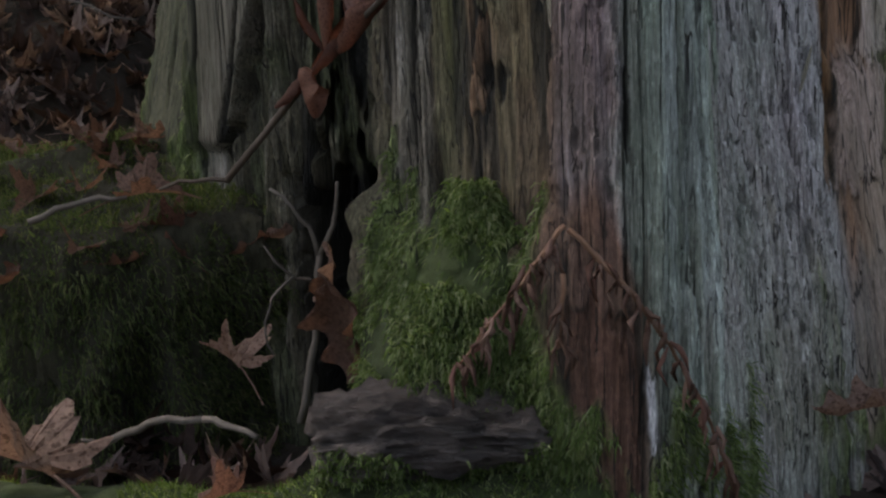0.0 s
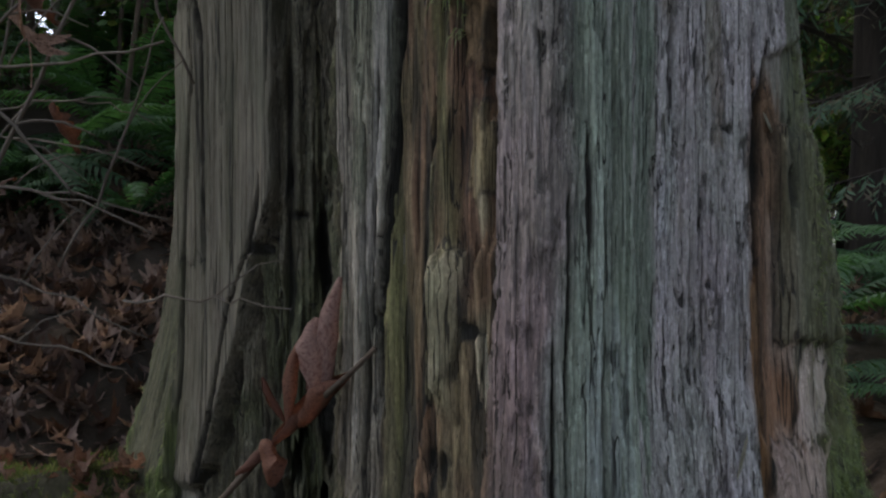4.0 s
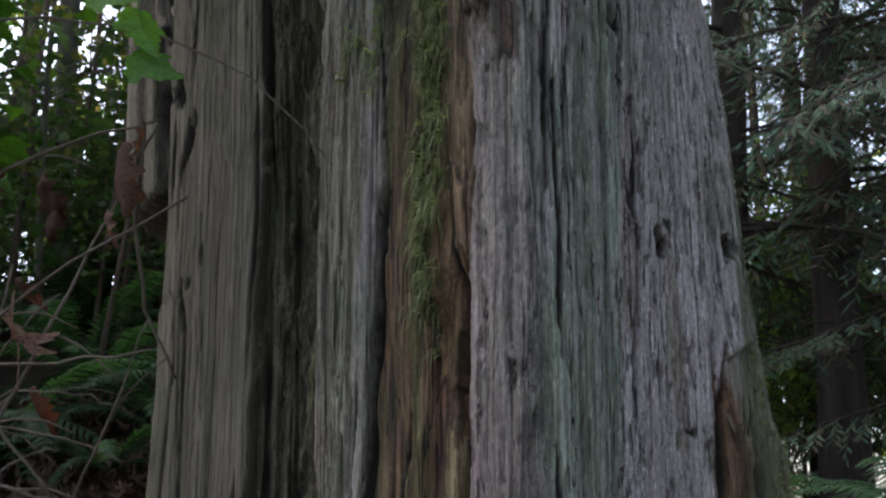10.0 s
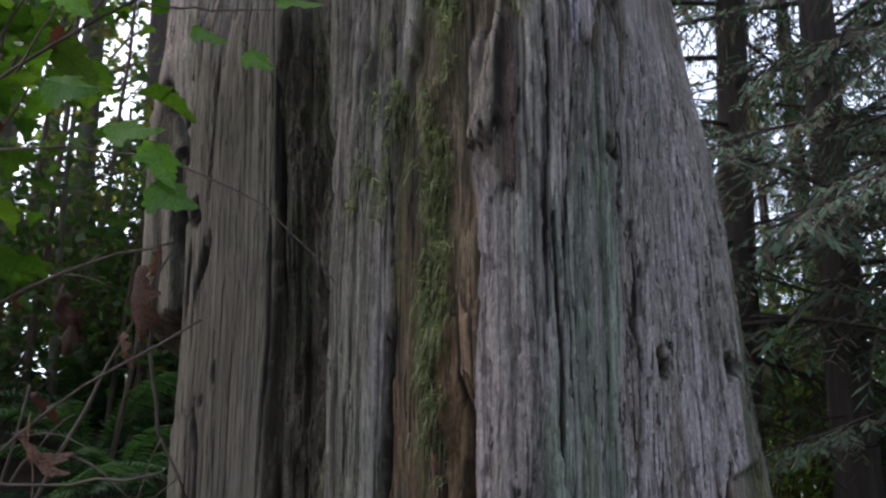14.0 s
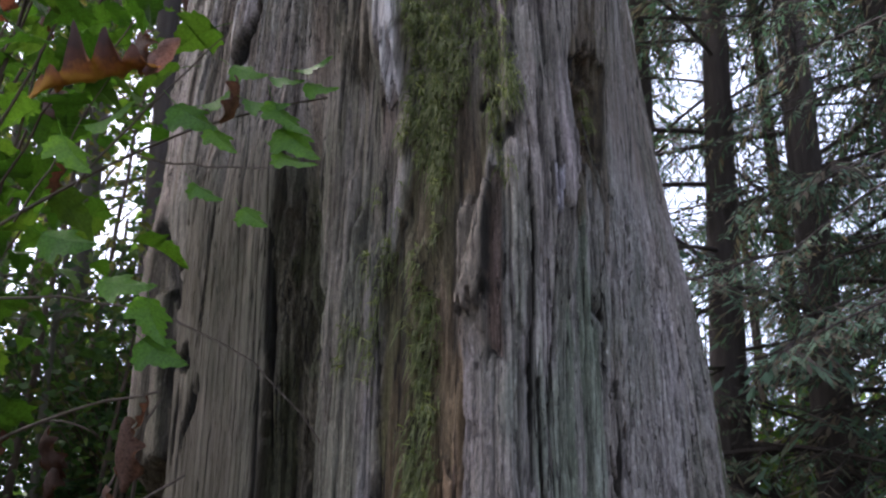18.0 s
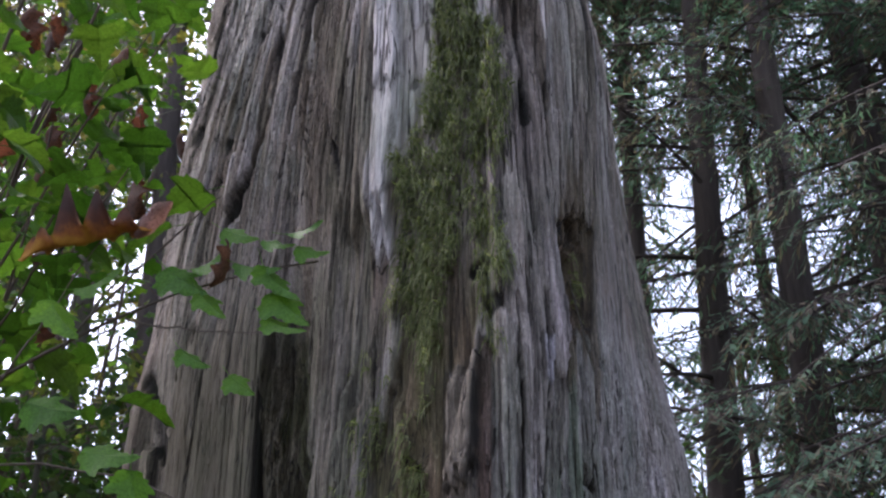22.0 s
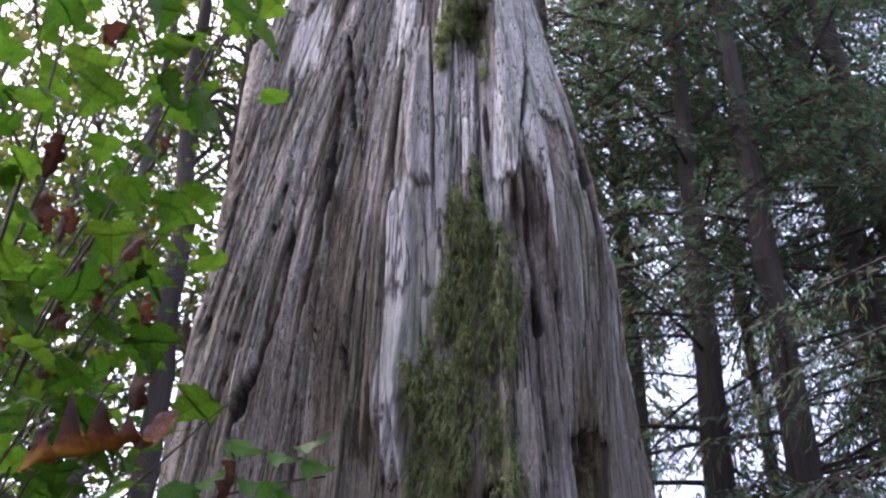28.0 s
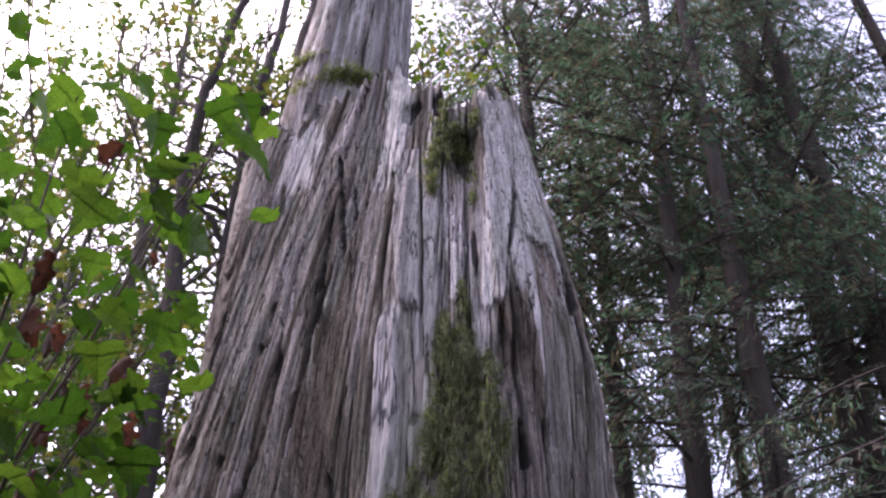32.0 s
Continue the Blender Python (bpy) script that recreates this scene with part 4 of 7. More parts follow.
# ---- the dead trunk ----
snag = thing("dead_trunk", (0.08, 2.35, -0.1), "huge broken dead cedar trunk, weathered grey, cracked, mossy and rotten", "tree trunk")
angles = np.concatenate([np.linspace(-125, -88, 70)[:-1], np.linspace(-88, -45, 270)[:-1], np.linspace(-45, 45, 720)[:-1], np.linspace(45, 78, 190)[:-1], np.linspace(78, 234, 100)[:-1]])
angles = np.where(angles > 180, angles - 360, angles)
rise = np.concatenate([np.linspace(0, 0.09, 20)[:-1], np.linspace(0.09, 0.62, 400)[:-1], np.linspace(0.62, 1, 200)])
A, V = np.meshgrid(angles, rise)
Z = -0.35 + V * (trunk_top(A) + 0.35)
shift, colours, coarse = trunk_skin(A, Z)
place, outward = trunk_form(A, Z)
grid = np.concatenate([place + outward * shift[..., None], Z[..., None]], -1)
# the rim turns in to a rotten hollow
inner = []
for k, drop in ((0.93, 0.02), (0.86, 0.10), (0.70, 0.30), (0.4, 0.45), (0.02, 0.5)):
    rim = grid[len(rise) - 1]
    inner.append(np.stack([0.08 + k * (rim[:, 0] - 0.08), AXIS_Y + k * (rim[:, 1] - AXIS_Y), Z[-1] * (1 if k > 0.5 else 0) + (0 if k > 0.5 else 4.9) - drop], -1))
grid = np.concatenate([grid, np.stack(inner)])
coarse = np.concatenate([coarse, np.full((5, len(angles)), 0.8)])
colours = np.concatenate([colours, np.stack([colours[-1] * 0.8] * 2 + [np.broadcast_to(np.array(ROT), colours[-1].shape)] * 3)])
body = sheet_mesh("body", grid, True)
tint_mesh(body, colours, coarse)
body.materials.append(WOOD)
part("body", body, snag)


def leaning_spire():
    """The part of the trunk that still stands above the break."""
    a, v = np.meshgrid(np.linspace(-180, 180, 260)[:-1], np.linspace(0, 1, 260))
    z = 4.55 + v * 3.3
    mid_x, mid_y = -0.37 + 0.02 * (z - 5), 2.52 + 0.0 * z
    arc = np.radians(a) * 0.32
    r = np.interp(z, [4.5, 5.1, 5.6, 6.4, 7.9], [0.24, 0.30, 0.32, 0.29, 0.24]) * (1 + 0.10 * np.cos(np.radians(2 * a + 40)))
    fine = fbm(arc * 60, z * 2.2, 61, 3)
    q = fbm(arc * 20, z * 1.4, 62, 3)
    d = (fbm(arc * 9, z * 0.5, 63, 3) - 0.5) * 0.06 + (fine - 0.5) * 0.014 + (np.floor(q * 9) / 9 - q) * 0.06
    crack = (1 - step(0.003, 0.016, np.abs(fbm(arc * 10, z * 0.3, 64, 3) - 0.5)))
    r = r + d - 0.03 * crack
    pts = np.stack([mid_x + r * np.sin(np.radians(a)), mid_y - r * np.cos(np.radians(a)), z], -1)
    c = np.empty(a.shape + (3,))
    c[:] = (0.36, 0.335, 0.315)
    k = (step(0.48, 0.62, fbm(arc * 12, z * 1.0, 65, 4)) * 0.7)[..., None]
    c = c * (1 - k) + np.array((0.24, 0.205, 0.18)) * k
    k = (step(0.5, 0.6, vnoise(arc * 36, z * 1.2, 66)) * 0.8)[..., None]
    c = c * (1 - k) + np.array((0.55, 0.53, 0.51)) * k
    k = (step(0.52, 0.6, vnoise(arc * 30, z * 1.0, 67)) * 0.75)[..., None]
    c = c * (1 - k) + np.array((0.15, 0.12, 0.10)) * k
    # the spire's cracks get the same painted shade
    k = (np.clip(crack, 0, 1) * 0.8)[..., None]
    c = c * (1 - k) + np.array(DARK) * k
    me = sheet_mesh("spire", pts, True)
    tint_mesh(me, c)
    me.materials.append(WOOD)
    return me


part("spire", leaning_spire(), snag, "pale grey spire of cracked wood")


# ---- splinters and shakes that stand off the trunk ----
def splinter_mesh(name, seed, colour):
    """A long thin shard of wood, thicker in the middle, with ragged ends."""
    rnd = np.random.RandomState(seed)
    n, m = 9, 6
    pts = np.zeros((n, m, 3))
    bend = rnd.uniform(-0.05, 0.05)
    for i, u in enumerate(np.linspace(-0.5, 0.5, n)):
        w = 0.5 * (1 - abs(2 * u) ** 3) * rnd.uniform(0.75, 1.1) + 0.06
        for j in range(m):
            k = 2 * np.pi * j / m
            pts[i, j] = (w * np.cos(k) + bend * u, -0.35 * w * (np.sin(k) + 0.3), u + rnd.uniform(-0.02, 0.02))
    me = sheet_mesh(name, pts, True)
    tint_mesh(me, np.broadcast_to(np.array(colour), (n * m, 3)).copy())
    me.materials.append(WOOD)
    return me


shards = [splinter_mesh("splinter", s, c) for s, c in enumerate((GREY, TAN, (0.2, 0.18, 0.14), (0.30, 0.27, 0.25), (0.16, 0.11, 0.08), (0.36, 0.33, 0.31)))]


def shard(a, z, length, width, kind, lean=0.0, out=0.004, label="", tip=0.0):
    p, w = on_trunk(a, z, out)
    ob = part("splinter", shards[kind], snag, label)
    m = Matrix.Translation(p[0]) @ Matrix.Rotation(math.atan2(w[0][0], -w[0][1]), 4, "Z") @ Matrix.Rotation(radians(lean), 4, "Y") @ Matrix.Rotation(radians(tip), 4, "X")
    ob.matrix_basis = m @ Matrix.Diagonal((width, width, length, 1))
    return ob


rng = random.Random(5)
for _ in range(60):
    z = rng.uniform(0.7, 4.7)
    a = rng.choice([rng.uniform(-48, -6), rng.uniform(2, 60), rng.uniform(4, 40)]) if z < 2.8 else rng.uniform(-75, 55)
    kind = rng.choice([0, 2, 4]) if z < 2.6 else rng.choice([0, 3, 5])
    shard(a, z, rng.uniform(0.04, 0.18), rng.uniform(0.003, 0.007), kind, rng.uniform(-3, 3) - (12 if z > 3 and a < -20 else 0), -0.002, "", rng.uniform(-2, 2))
PALE_CHIP = splinter_mesh("splinter", 30, (0.55, 0.50, 0.38))
shards.append(PALE_CHIP)
shard(-19.6, 1.82, 0.10, 0.018, 6, 4, 0.008, "pale fresh chip of wood")
shard(60.5, 1.50, 0.055, 0.010, 6, -38, 0.012, "pale fresh splinter")
shard(48, 0.83, 0.09, 0.010, 6, 18, 0.010, "pale fresh splinter")
shard(3.2, 1.0, 0.16, 0.018, 6, -2, 0.004, "pale strip of wood")
shard(14.9, 1.95, 0.13, 0.012, 3, -6, 0.010, "thin grey splinter", -4)
shard(25, 2.62, 0.26, 0.009, 1, -16, 0.03, "dry straw-coloured splinter lying against the trunk", -3)


# ---- ground ----
def ground_z(x, y):
    x, y = np.asarray(x, float), np.asarray(y, float)
    left = step(-0.35, -1.25, x)
    climb = np.clip(y - 1.9, 0, 5.5) * 0.55 + np.clip(y - 7.4, 0, 17) * 0.18
    gentle = np.clip(y - 2.2, 0, 12) * 0.05
    right = step(0.95, 1.6, x) * np.clip(y - 1.9, 0, 2.0) * 0.42
    z = 0.02 + left * climb + (1 - left) * gentle + right
    z = z * (1 - step(25, 60, np.hypot(x, y)) * 0.4)
    return z + (fbm(x * 1.1 + 50, y * 1.1 + 50, 71, 4) - 0.5) * 0.22 * (0.45 + 0.55 * step(1.0, 3.0, np.hypot(x, y)))


def ground_mesh():
    ax = np.concatenate([-np.geomspace(160, 4.2, 26), np.linspace(-4, 4, 180), np.geomspace(4.2, 160, 26)])
    ay = np.concatenate([-np.geomspace(160, 2.2, 26), np.linspace(-2, 7, 200), np.geomspace(7.2, 160, 26)])
    x, y = np.meshgrid(ax, ay)
    z = ground_z(x, y) + (fbm(x * 9, y * 9, 72, 3) - 0.5) * 0.03
    me = sheet_mesh("ground", np.stack([x, y, z], -1))
    me.materials.append(SOIL)
    return me


solo("ground", ground_mesh(), "dark forest soil rising in a slope, strewn with leaves", "ground", kind="structure")


# ---- moss ----
def strands(name, mat, p, n, length, width, seed, hang=0.6):
    """A mesh of bent moss strands from the places p, leaning out along n and hanging down."""
    rnd = np.random.RandomState(seed)
    k = len(p)
    length = length * rnd.uniform(0.4, 1.5, (k, 1))
    side = np.cross(n, (0, 0, 1.0)) + rnd.uniform(-0.7, 0.7, (k, 3))
    w = side / (np.linalg.norm(side, axis=1, keepdims=True) + 1e-9) * width * rnd.uniform(0.6, 1.4, (k, 1))
    d0 = n + rnd.uniform(-0.7, 0.7, (k, 3))
    down = np.array((0, 0, -1.0))
    a = p + d0 * length * 0.45 + down * hang * length * 0.15
    b = a + (d0 * 0.5 + rnd.uniform(-0.35, 0.35, (k, 3))) * length * 0.4 + down * hang * length * 0.7
    pts = np.stack([p - w, p + w, a - w * 0.9, a + w * 0.9, b - w * 0.25, b + w * 0.25], 1).reshape(-1, 3)
    base = (np.arange(k) * 6)[:, None, None]
    quads = (base + np.array([[0, 1, 3, 2], [2, 3, 5, 4]])[None]).reshape(-1, 4)
    me = bpy.data.meshes.new(name)
    me.vertices.add(len(pts))
    me.vertices.foreach_set("co", pts.reshape(-1).astype(np.float32))
    me.loops.add(quads.size)
    me.loops.foreach_set("vertex_index", quads.reshape(-1).astype(np.int32))
    me.polygons.add(len(quads))
    me.polygons.foreach_set("loop_start", np.arange(0, quads.size, 4, dtype=np.int32))
    me.update(calc_edges=True)
    me.materials.append(mat)
    return me


def trunk_moss(mat, count, lo, hi, z0, z1, seed, length, width, hang=0.7, least=0.2):
    rnd = np.random.RandomState(seed)
    a, z = rnd.uniform(lo, hi, count), rnd.uniform(z0, z1, count)
    keep = moss_cover(a, z) > least + 0.3 * rnd.rand(count)
    p, n = on_trunk(a[keep], z[keep], -0.003)
    p, n = np.repeat(p, 4, 0), np.repeat(n, 4, 0)
    return strands("moss", mat, p + rnd.uniform(-0.006, 0.006, p.shape), n, length, width, seed, hang)


solo("moss", trunk_moss(MOSS, 42000, -24, 34, 1.5, 4.9, 81, 0.032, 0.0013, 1.1, 0.12), "hanging olive-green moss on the dead trunk's face", "moss", kind="stuff")
solo("moss", trunk_moss(BRIGHT_MOSS, 22000, -36, 30, -0.05, 0.75, 82, 0.020, 0.0012, 0.5), "bright green moss cushion on the trunk's foot", "moss", kind="stuff")
solo("moss", trunk_moss(MOSS, 8000, 60, 100, 0.0, 2.0, 83, 0.012, 0.0011, 0.6), "dark green moss on the trunk's shaded flank", "moss", kind="stuff")
solo("moss", trunk_moss(MOSS, 5000, -118, -40, 0.0, 4.0, 84, 0.014, 0.0011, 0.6), "thin moss in the trunk's hollows", "moss", kind="stuff")


def spire_tufts(seed):
    """Moss that has settled in the ledges where the spire leaves the trunk."""
    rnd = np.random.RandomState(seed)
    p = []
    for a, z, wide, high, count in ((12, 5.72, 16, 0.035, 900), (-24, 5.66, 10, 0.03, 300), (-42, 5.9, 14, 0.02, 400), (34, 5.35, 8, 0.05, 260)):
        k, h = np.radians(rnd.normal(a, wide, count)), rnd.normal(z, high, count)
        p.append(np.stack([-0.36 + 0.325 * np.sin(k), 2.52 - 0.335 * np.cos(k), h], -1))
    p = np.concatenate(p)
    n = p - np.array((-0.36, 2.52, 0))
    n[:, 2] = 0.1
    return strands("moss", MOSS, p, n / np.linalg.norm(n, axis=1, keepdims=True), 0.04, 0.002, seed, 0.8)


solo("moss", spire_tufts(86), "olive moss tufts on the spire's ledges", "moss", kind="stuff")


# ---- leaves, ferns and twigs ----
def maple_leaf(name, mat, seed, curl=0.25, droop=0.2, lobes=5, deep=0.45):
    """A lobed leaf about one metre wide before scaling: stalk at the origin, tip along +y."""
    rnd = np.random.RandomState(seed)
    out = []
    spread = {5: (-115, -58, 0, 58, 115), 3: (-62, 0, 62)}[lobes]
    size = {5: (0.36, 0.50, 0.62, 0.50, 0.36), 3: (0.48, 0.66, 0.48)}[lobes]
    for i, (an, sz) in enumerate(zip(spread, size)):
        sz *= rnd.uniform(0.9, 1.1)
        step_a = 57 if lobes == 5 else 62
        out.append((an - step_a * 0.5, sz * (1 - deep) * (0.7 if i == 0 else 1)))
        full = 0.74 if deep > 0.3 else 0.95
        out += [(an - 17, sz * full), (an - 10, sz * (full - 0.02)), (an - 5, sz * 0.94), (an, sz), (an + 5, sz * 0.92), (an + 11, sz * (full - 0.03)), (an + 17, sz * full)]
    out.append((spread[-1] + 28, size[-1] * 0.45))
    centre = np.array((0, 0.22))
    pts, faces = [(0, 0.22)], []
    ring = [centre * 0.55 + r * np.array((np.sin(radians(an)), np.cos(radians(an)))) for an, r in out]
    for k in (0.5, 1.0):
        pts += [tuple(centre * (1 - k) + q * k) for q in ring]
    n = len(ring)
    for i in range(n - 1):
        faces.append((0, 1 + i, 2 + i))
        faces.append((1 + i, 1 + n + i, 2 + n + i, 2 + i))
    p = np.array(pts)
    x, y = p[:, 0], p[:, 1]
    bend = rnd.uniform(-0.3, 0.3)
    z = curl * (np.abs(x) ** 1.5) * 1.2 - droop * y ** 2 + bend * x * y + 0.03 * np.sin(9 * np.arctan2(x, y - 0.2)) * np.hypot(x, y - 0.2)
    z += rnd.uniform(-0.02, 0.02, len(p))
    g = Geo()
    g.add(np.stack([x, y, z], -1), faces)
    tube(g, [(0, 0.2, 0.0), (0, 0.0, 0.02), (0.02, -0.25, 0.0), (0.03, -0.5, -0.04)], [0.008, 0.010, 0.009, 0.008], 4)
    return g.mesh(name, mat)


def place_leaf(ob, p, size, yaw, pitch, roll):
    ob.matrix_basis = Matrix.Translation(p) @ Euler((radians(pitch), radians(roll), radians(yaw)), "XYZ").to_matrix().to_4x4() @ Matrix.Scale(size, 4)
    return ob


def place_axes(ob, p, size, along, across):
    """Lay a leaf with its tip towards along and its width as near across as can be."""
    y = Vector(along).normalized()
    x = Vector(across)
    x = (x - y * x.dot(y)).normalized()
    m = Matrix((x, y, x.cross(y))).transposed().to_4x4()
    ob.matrix_basis = Matrix.Translation(p) @ m @ Matrix.Scale(size, 4)
    return ob


def rolled_leaf(name, mat, seed, turns=0.7, torn=0.55):
    """A withered leaf rolled along its length, one metre long along +y before scaling, with torn lobed edges."""
    rnd = np.random.RandomState(seed)
    n, m = 22, 17
    pts = np.zeros((n, m, 3))
    twist = rnd.uniform(-1.2, 1.2)
    for i, u in enumerate(np.linspace(0, 1, n)):
        wide = 0.40 * np.sin(np.pi * min(1, 0.06 + 0.92 * u)) ** 0.7 * (1 + 0.07 * np.sin(u * 13 + seed)) + 0.01
        for j, v in enumerate(np.linspace(-1, 1, m)):
            edge = 1 - torn * abs(v) ** 3 * abs(np.sin(u * 9 + 2.0 * np.sign(v) + seed)) ** 1.5
            an = v * np.pi * turns * edge + twist * u
            r = wide / (np.pi * turns) * (1 + 0.25 * abs(v)) * (1 + 0.12 * np.sin(7 * u + 3 * v))
            pts[i, j] = (r * np.sin(an) + 0.08 * np.sin(2.5 * u + seed), u, -r * np.cos(an) + 0.07 * np.sin(3 * u))
    pts += rnd.uniform(-0.006, 0.006, pts.shape)
    me = sheet_mesh(name, pts)
    me.materials.append(mat)
    return me




def broad_leaf(name, mat, seed):
    """A broad leaf with three shallow lobes and a pointed tip, stalk at the origin, tip along +y, about one metre across."""
    rnd = np.random.RandomState(seed)
    half = [(0.02, 0.0), (0.18, -0.08), (0.31, -0.05), (0.37, 0.05), (0.52, 0.08), (0.46, 0.18), (0.55, 0.28), (0.60, 0.42), (0.45, 0.37), (0.35, 0.42),
            (0.37, 0.54), (0.29, 0.58), (0.28, 0.71), (0.17, 0.77), (0.12, 0.91), (0.0, 1.05)]
    pts, faces = [], []
    fold, droop, twist = rnd.uniform(0.1, 0.35), rnd.uniform(0.15, 0.4), rnd.uniform(-0.3, 0.3)
    for s in (-1, 1):
        base = len(pts)
        for x, y in half:
            x = s * x * rnd.uniform(0.92, 1.08)
            for k in (0.0, 0.5, 1.0):
                u = x * k
                pts.append((u, y * (0.85 + 0.15 * k), fold * abs(u) - droop * y * y + twist * u * y + (0.03 * np.sin(11 * y + s) * k) + rnd.uniform(-0.008, 0.008) * k))
        for i in range(len(half) - 1):
            for k in (0, 1):
                a = base + 3 * i + k
                faces.append((a, a + 1, a + 4, a + 3) if s > 0 else (a, a + 3, a + 4, a + 1))
    g = Geo()
    g.add(np.array(pts) * 0.95, faces)
    tube(g, [(0, 0.15, 0.01), (0, 0.0, 0.02), (0.02, -0.22, 0.0), (0.03, -0.45, -0.05)], [0.008, 0.010, 0.009, 0.008], 4)
    return g.mesh(name, mat)


GREEN = [broad_leaf("leaf", GREEN_LEAF, s) for s in range(6)]
LIT = [broad_leaf("leaf", LIT_LEAF, 10 + s) for s in range(6)]
BROWN = [maple_leaf("leaf", BROWN_LEAF, 20 + s, 0.9 + 0.3 * s, 0.5, 5) for s in range(4)]
CURLED = [rolled_leaf("curled_leaf", BROWN_LEAF, 30 + s, 0.45 + 0.12 * s) for s in range(4)]
DEAD_LEAF = material("dark_dead_leaf", leafy([(0.045, 0.024, 0.016), (0.08, 0.04, 0.026), (0.12, 0.055, 0.034)], (1.1, 0.8, 0.6), 30, (0.03, 0.015, 0.01)), 0.75)
DRIED = [rolled_leaf("curled_leaf", DEAD_LEAF, 36 + s, 0.4 + 0.12 * s) for s in range(4)]


def boat_leaf(name, mat, seed):
    """A dried leaf folded up along its keel, one metre long along +y before scaling, its torn lobes standing up along +z."""
    rnd = np.random.RandomState(seed)
    n, m = 46, 15
    pts = np.zeros((n, m, 3))
    for i, u in enumerate(np.linspace(0, 1, n)):
        for j, v in enumerate(np.linspace(-1, 1, m)):
            far = 0.0 if v < 0 else 0.09
            lobe = sum(h * max(0.0, 1 - abs(u - far - at) / w) ** 0.8 for at, h, w in ((0.14, 0.20, 0.08), (0.34, 0.36, 0.10), (0.58, 0.46, 0.10), (0.80, 0.18, 0.09)))
            rise = 1.25 * (0.05 * math.sin(math.pi * min(1, u * 1.05)) + lobe * 0.85) * (0.9 if v < 0 else 1.0)
            k = abs(v)
            pts[i, j] = (math.copysign(0.15 * math.sin(1.5 * k) * math.sin(math.pi * min(0.97, 0.05 + u)), v), u + 0.05 * k * k, rise * k ** 1.3 - 0.10 * u * u + 0.02 * math.sin(9 * u + 4 * v))
    pts += rnd.uniform(-0.005, 0.005, pts.shape)
    me = sheet_mesh(name, pts)
    me.materials.append(mat)
    return me


GOLDEN = boat_leaf("dead_leaf", GOLD_LEAF, 41)


def wander(p, q, bow, n=10, wobble=0.01, seed=0):
    """A path from p to q, bowed and slightly crooked."""
    rnd = np.random.RandomState(seed)
    p, q, bow = np.array(p, float), np.array(q, float), np.array(bow, float)
    u = np.linspace(0, 1, n)[:, None]
    path = p + (q - p) * u + bow * (4 * u * (1 - u))
    path[1:-1] += rnd.uniform(-wobble, wobble, (n - 2, 3))
    return path


def frond_mesh(name, seed, mat, pairs=30, width=0.11):
    """A fern frond one metre long, arching from the origin along +y."""
    rnd = np.random.RandomState(seed)
    g = Geo()
    u = np.linspace(0, 1, 14)
    arch = rnd.uniform(0.42, 0.6)
    side = rnd.uniform(-0.12, 0.12)
    spine = np.stack([side * u ** 2, u * (1 - 0.12 * u), arch * u - 0.62 * u ** 2 - 0.12 * u ** 3], -1)
    tube(g, spine, 0.006 * (1 - 0.8 * u), 4)
    for i in range(pairs):
        k = 0.14 + 0.85 * i / pairs
        c = np.array([np.interp(k, u, spine[:, j]) for j in range(3)])
        t = np.array([np.interp(min(1, k + 0.05), u, spine[:, j]) for j in range(3)]) - c
        t /= np.linalg.norm(t) + 1e-9
        for s in (-1, 1):
            ln = width * np.sin(np.pi * min(1, 0.16 + 0.86 * (k - 0.1))) ** 0.8 * rnd.uniform(0.85, 1.1) + 0.006
            out = np.cross(t, (0, 0, 1.0)) * s
            out = out / np.linalg.norm(out) + t * 0.35 + np.array((0, 0, rnd.uniform(-0.35, 0.0)))
            w = t * 0.0115
            tip = c + out * ln + np.array((0, 0, -0.25 * ln))
            mid = c + out * ln * 0.5
            g.add([c - w, c + w, mid + w * 0.9, mid - w * 0.75, tip], [(0, 1, 2, 3), (3, 2, 4)])
    return g.mesh(name, mat)


FRONDS = [frond_mesh("frond", s, FERN) for s in range(5)]


def fern(p, size, count, seed, label, lean=(0, 360)):
    rnd = random.Random(seed)
    root = thing("sword_fern", p, label, "fern", "sword ferns")
    for k in range(count):
        ob = part("frond", FRONDS[rnd.randrange(5)], root)
        yaw = lean[0] + (lean[1] - lean[0]) * (k + rnd.uniform(-0.3, 0.3)) / count
        ob.matrix_parent_inverse = Matrix.Identity(4)
        place_leaf(ob, (0, 0, 0), size * rnd.uniform(0.7, 1.1), yaw, rnd.uniform(5, 40), rnd.uniform(-15, 15))
    return root


def at_ground(x, y, up=0.0):
    return (x, y, float(ground_z(x, y)) + up)


for i, (x, y, s, n) in enumerate([(-1.9, 4.7, 1.0, 12), (-2.3, 4.6, 1.1, 12), (-1.2, 4.9, 0.95, 11), (-1.6, 5.15, 0.95, 12), (-1.35, 4.45, 0.7, 11), (-2.1, 4.55, 0.8, 11), (-2.7, 5.0, 1.0, 12), (-3.0, 5.4, 1.2, 12), (-1.9, 5.6, 1.1, 11), (-3.6, 4.8, 1.0, 11), (-0.9, 5.6, 1.0, 10), (-4.4, 6.3, 1.2, 11), (-2.6, 7.0, 1.2, 11), (-3.3, 5.9, 1.2, 12), (-1.4, 6.3, 1.2, 12), (-2.2, 6.2, 1.2, 12)]):
    fern(at_ground(x, y, 0.05), s, n, 100 + i, "green sword fern on the leaf-strewn slope")
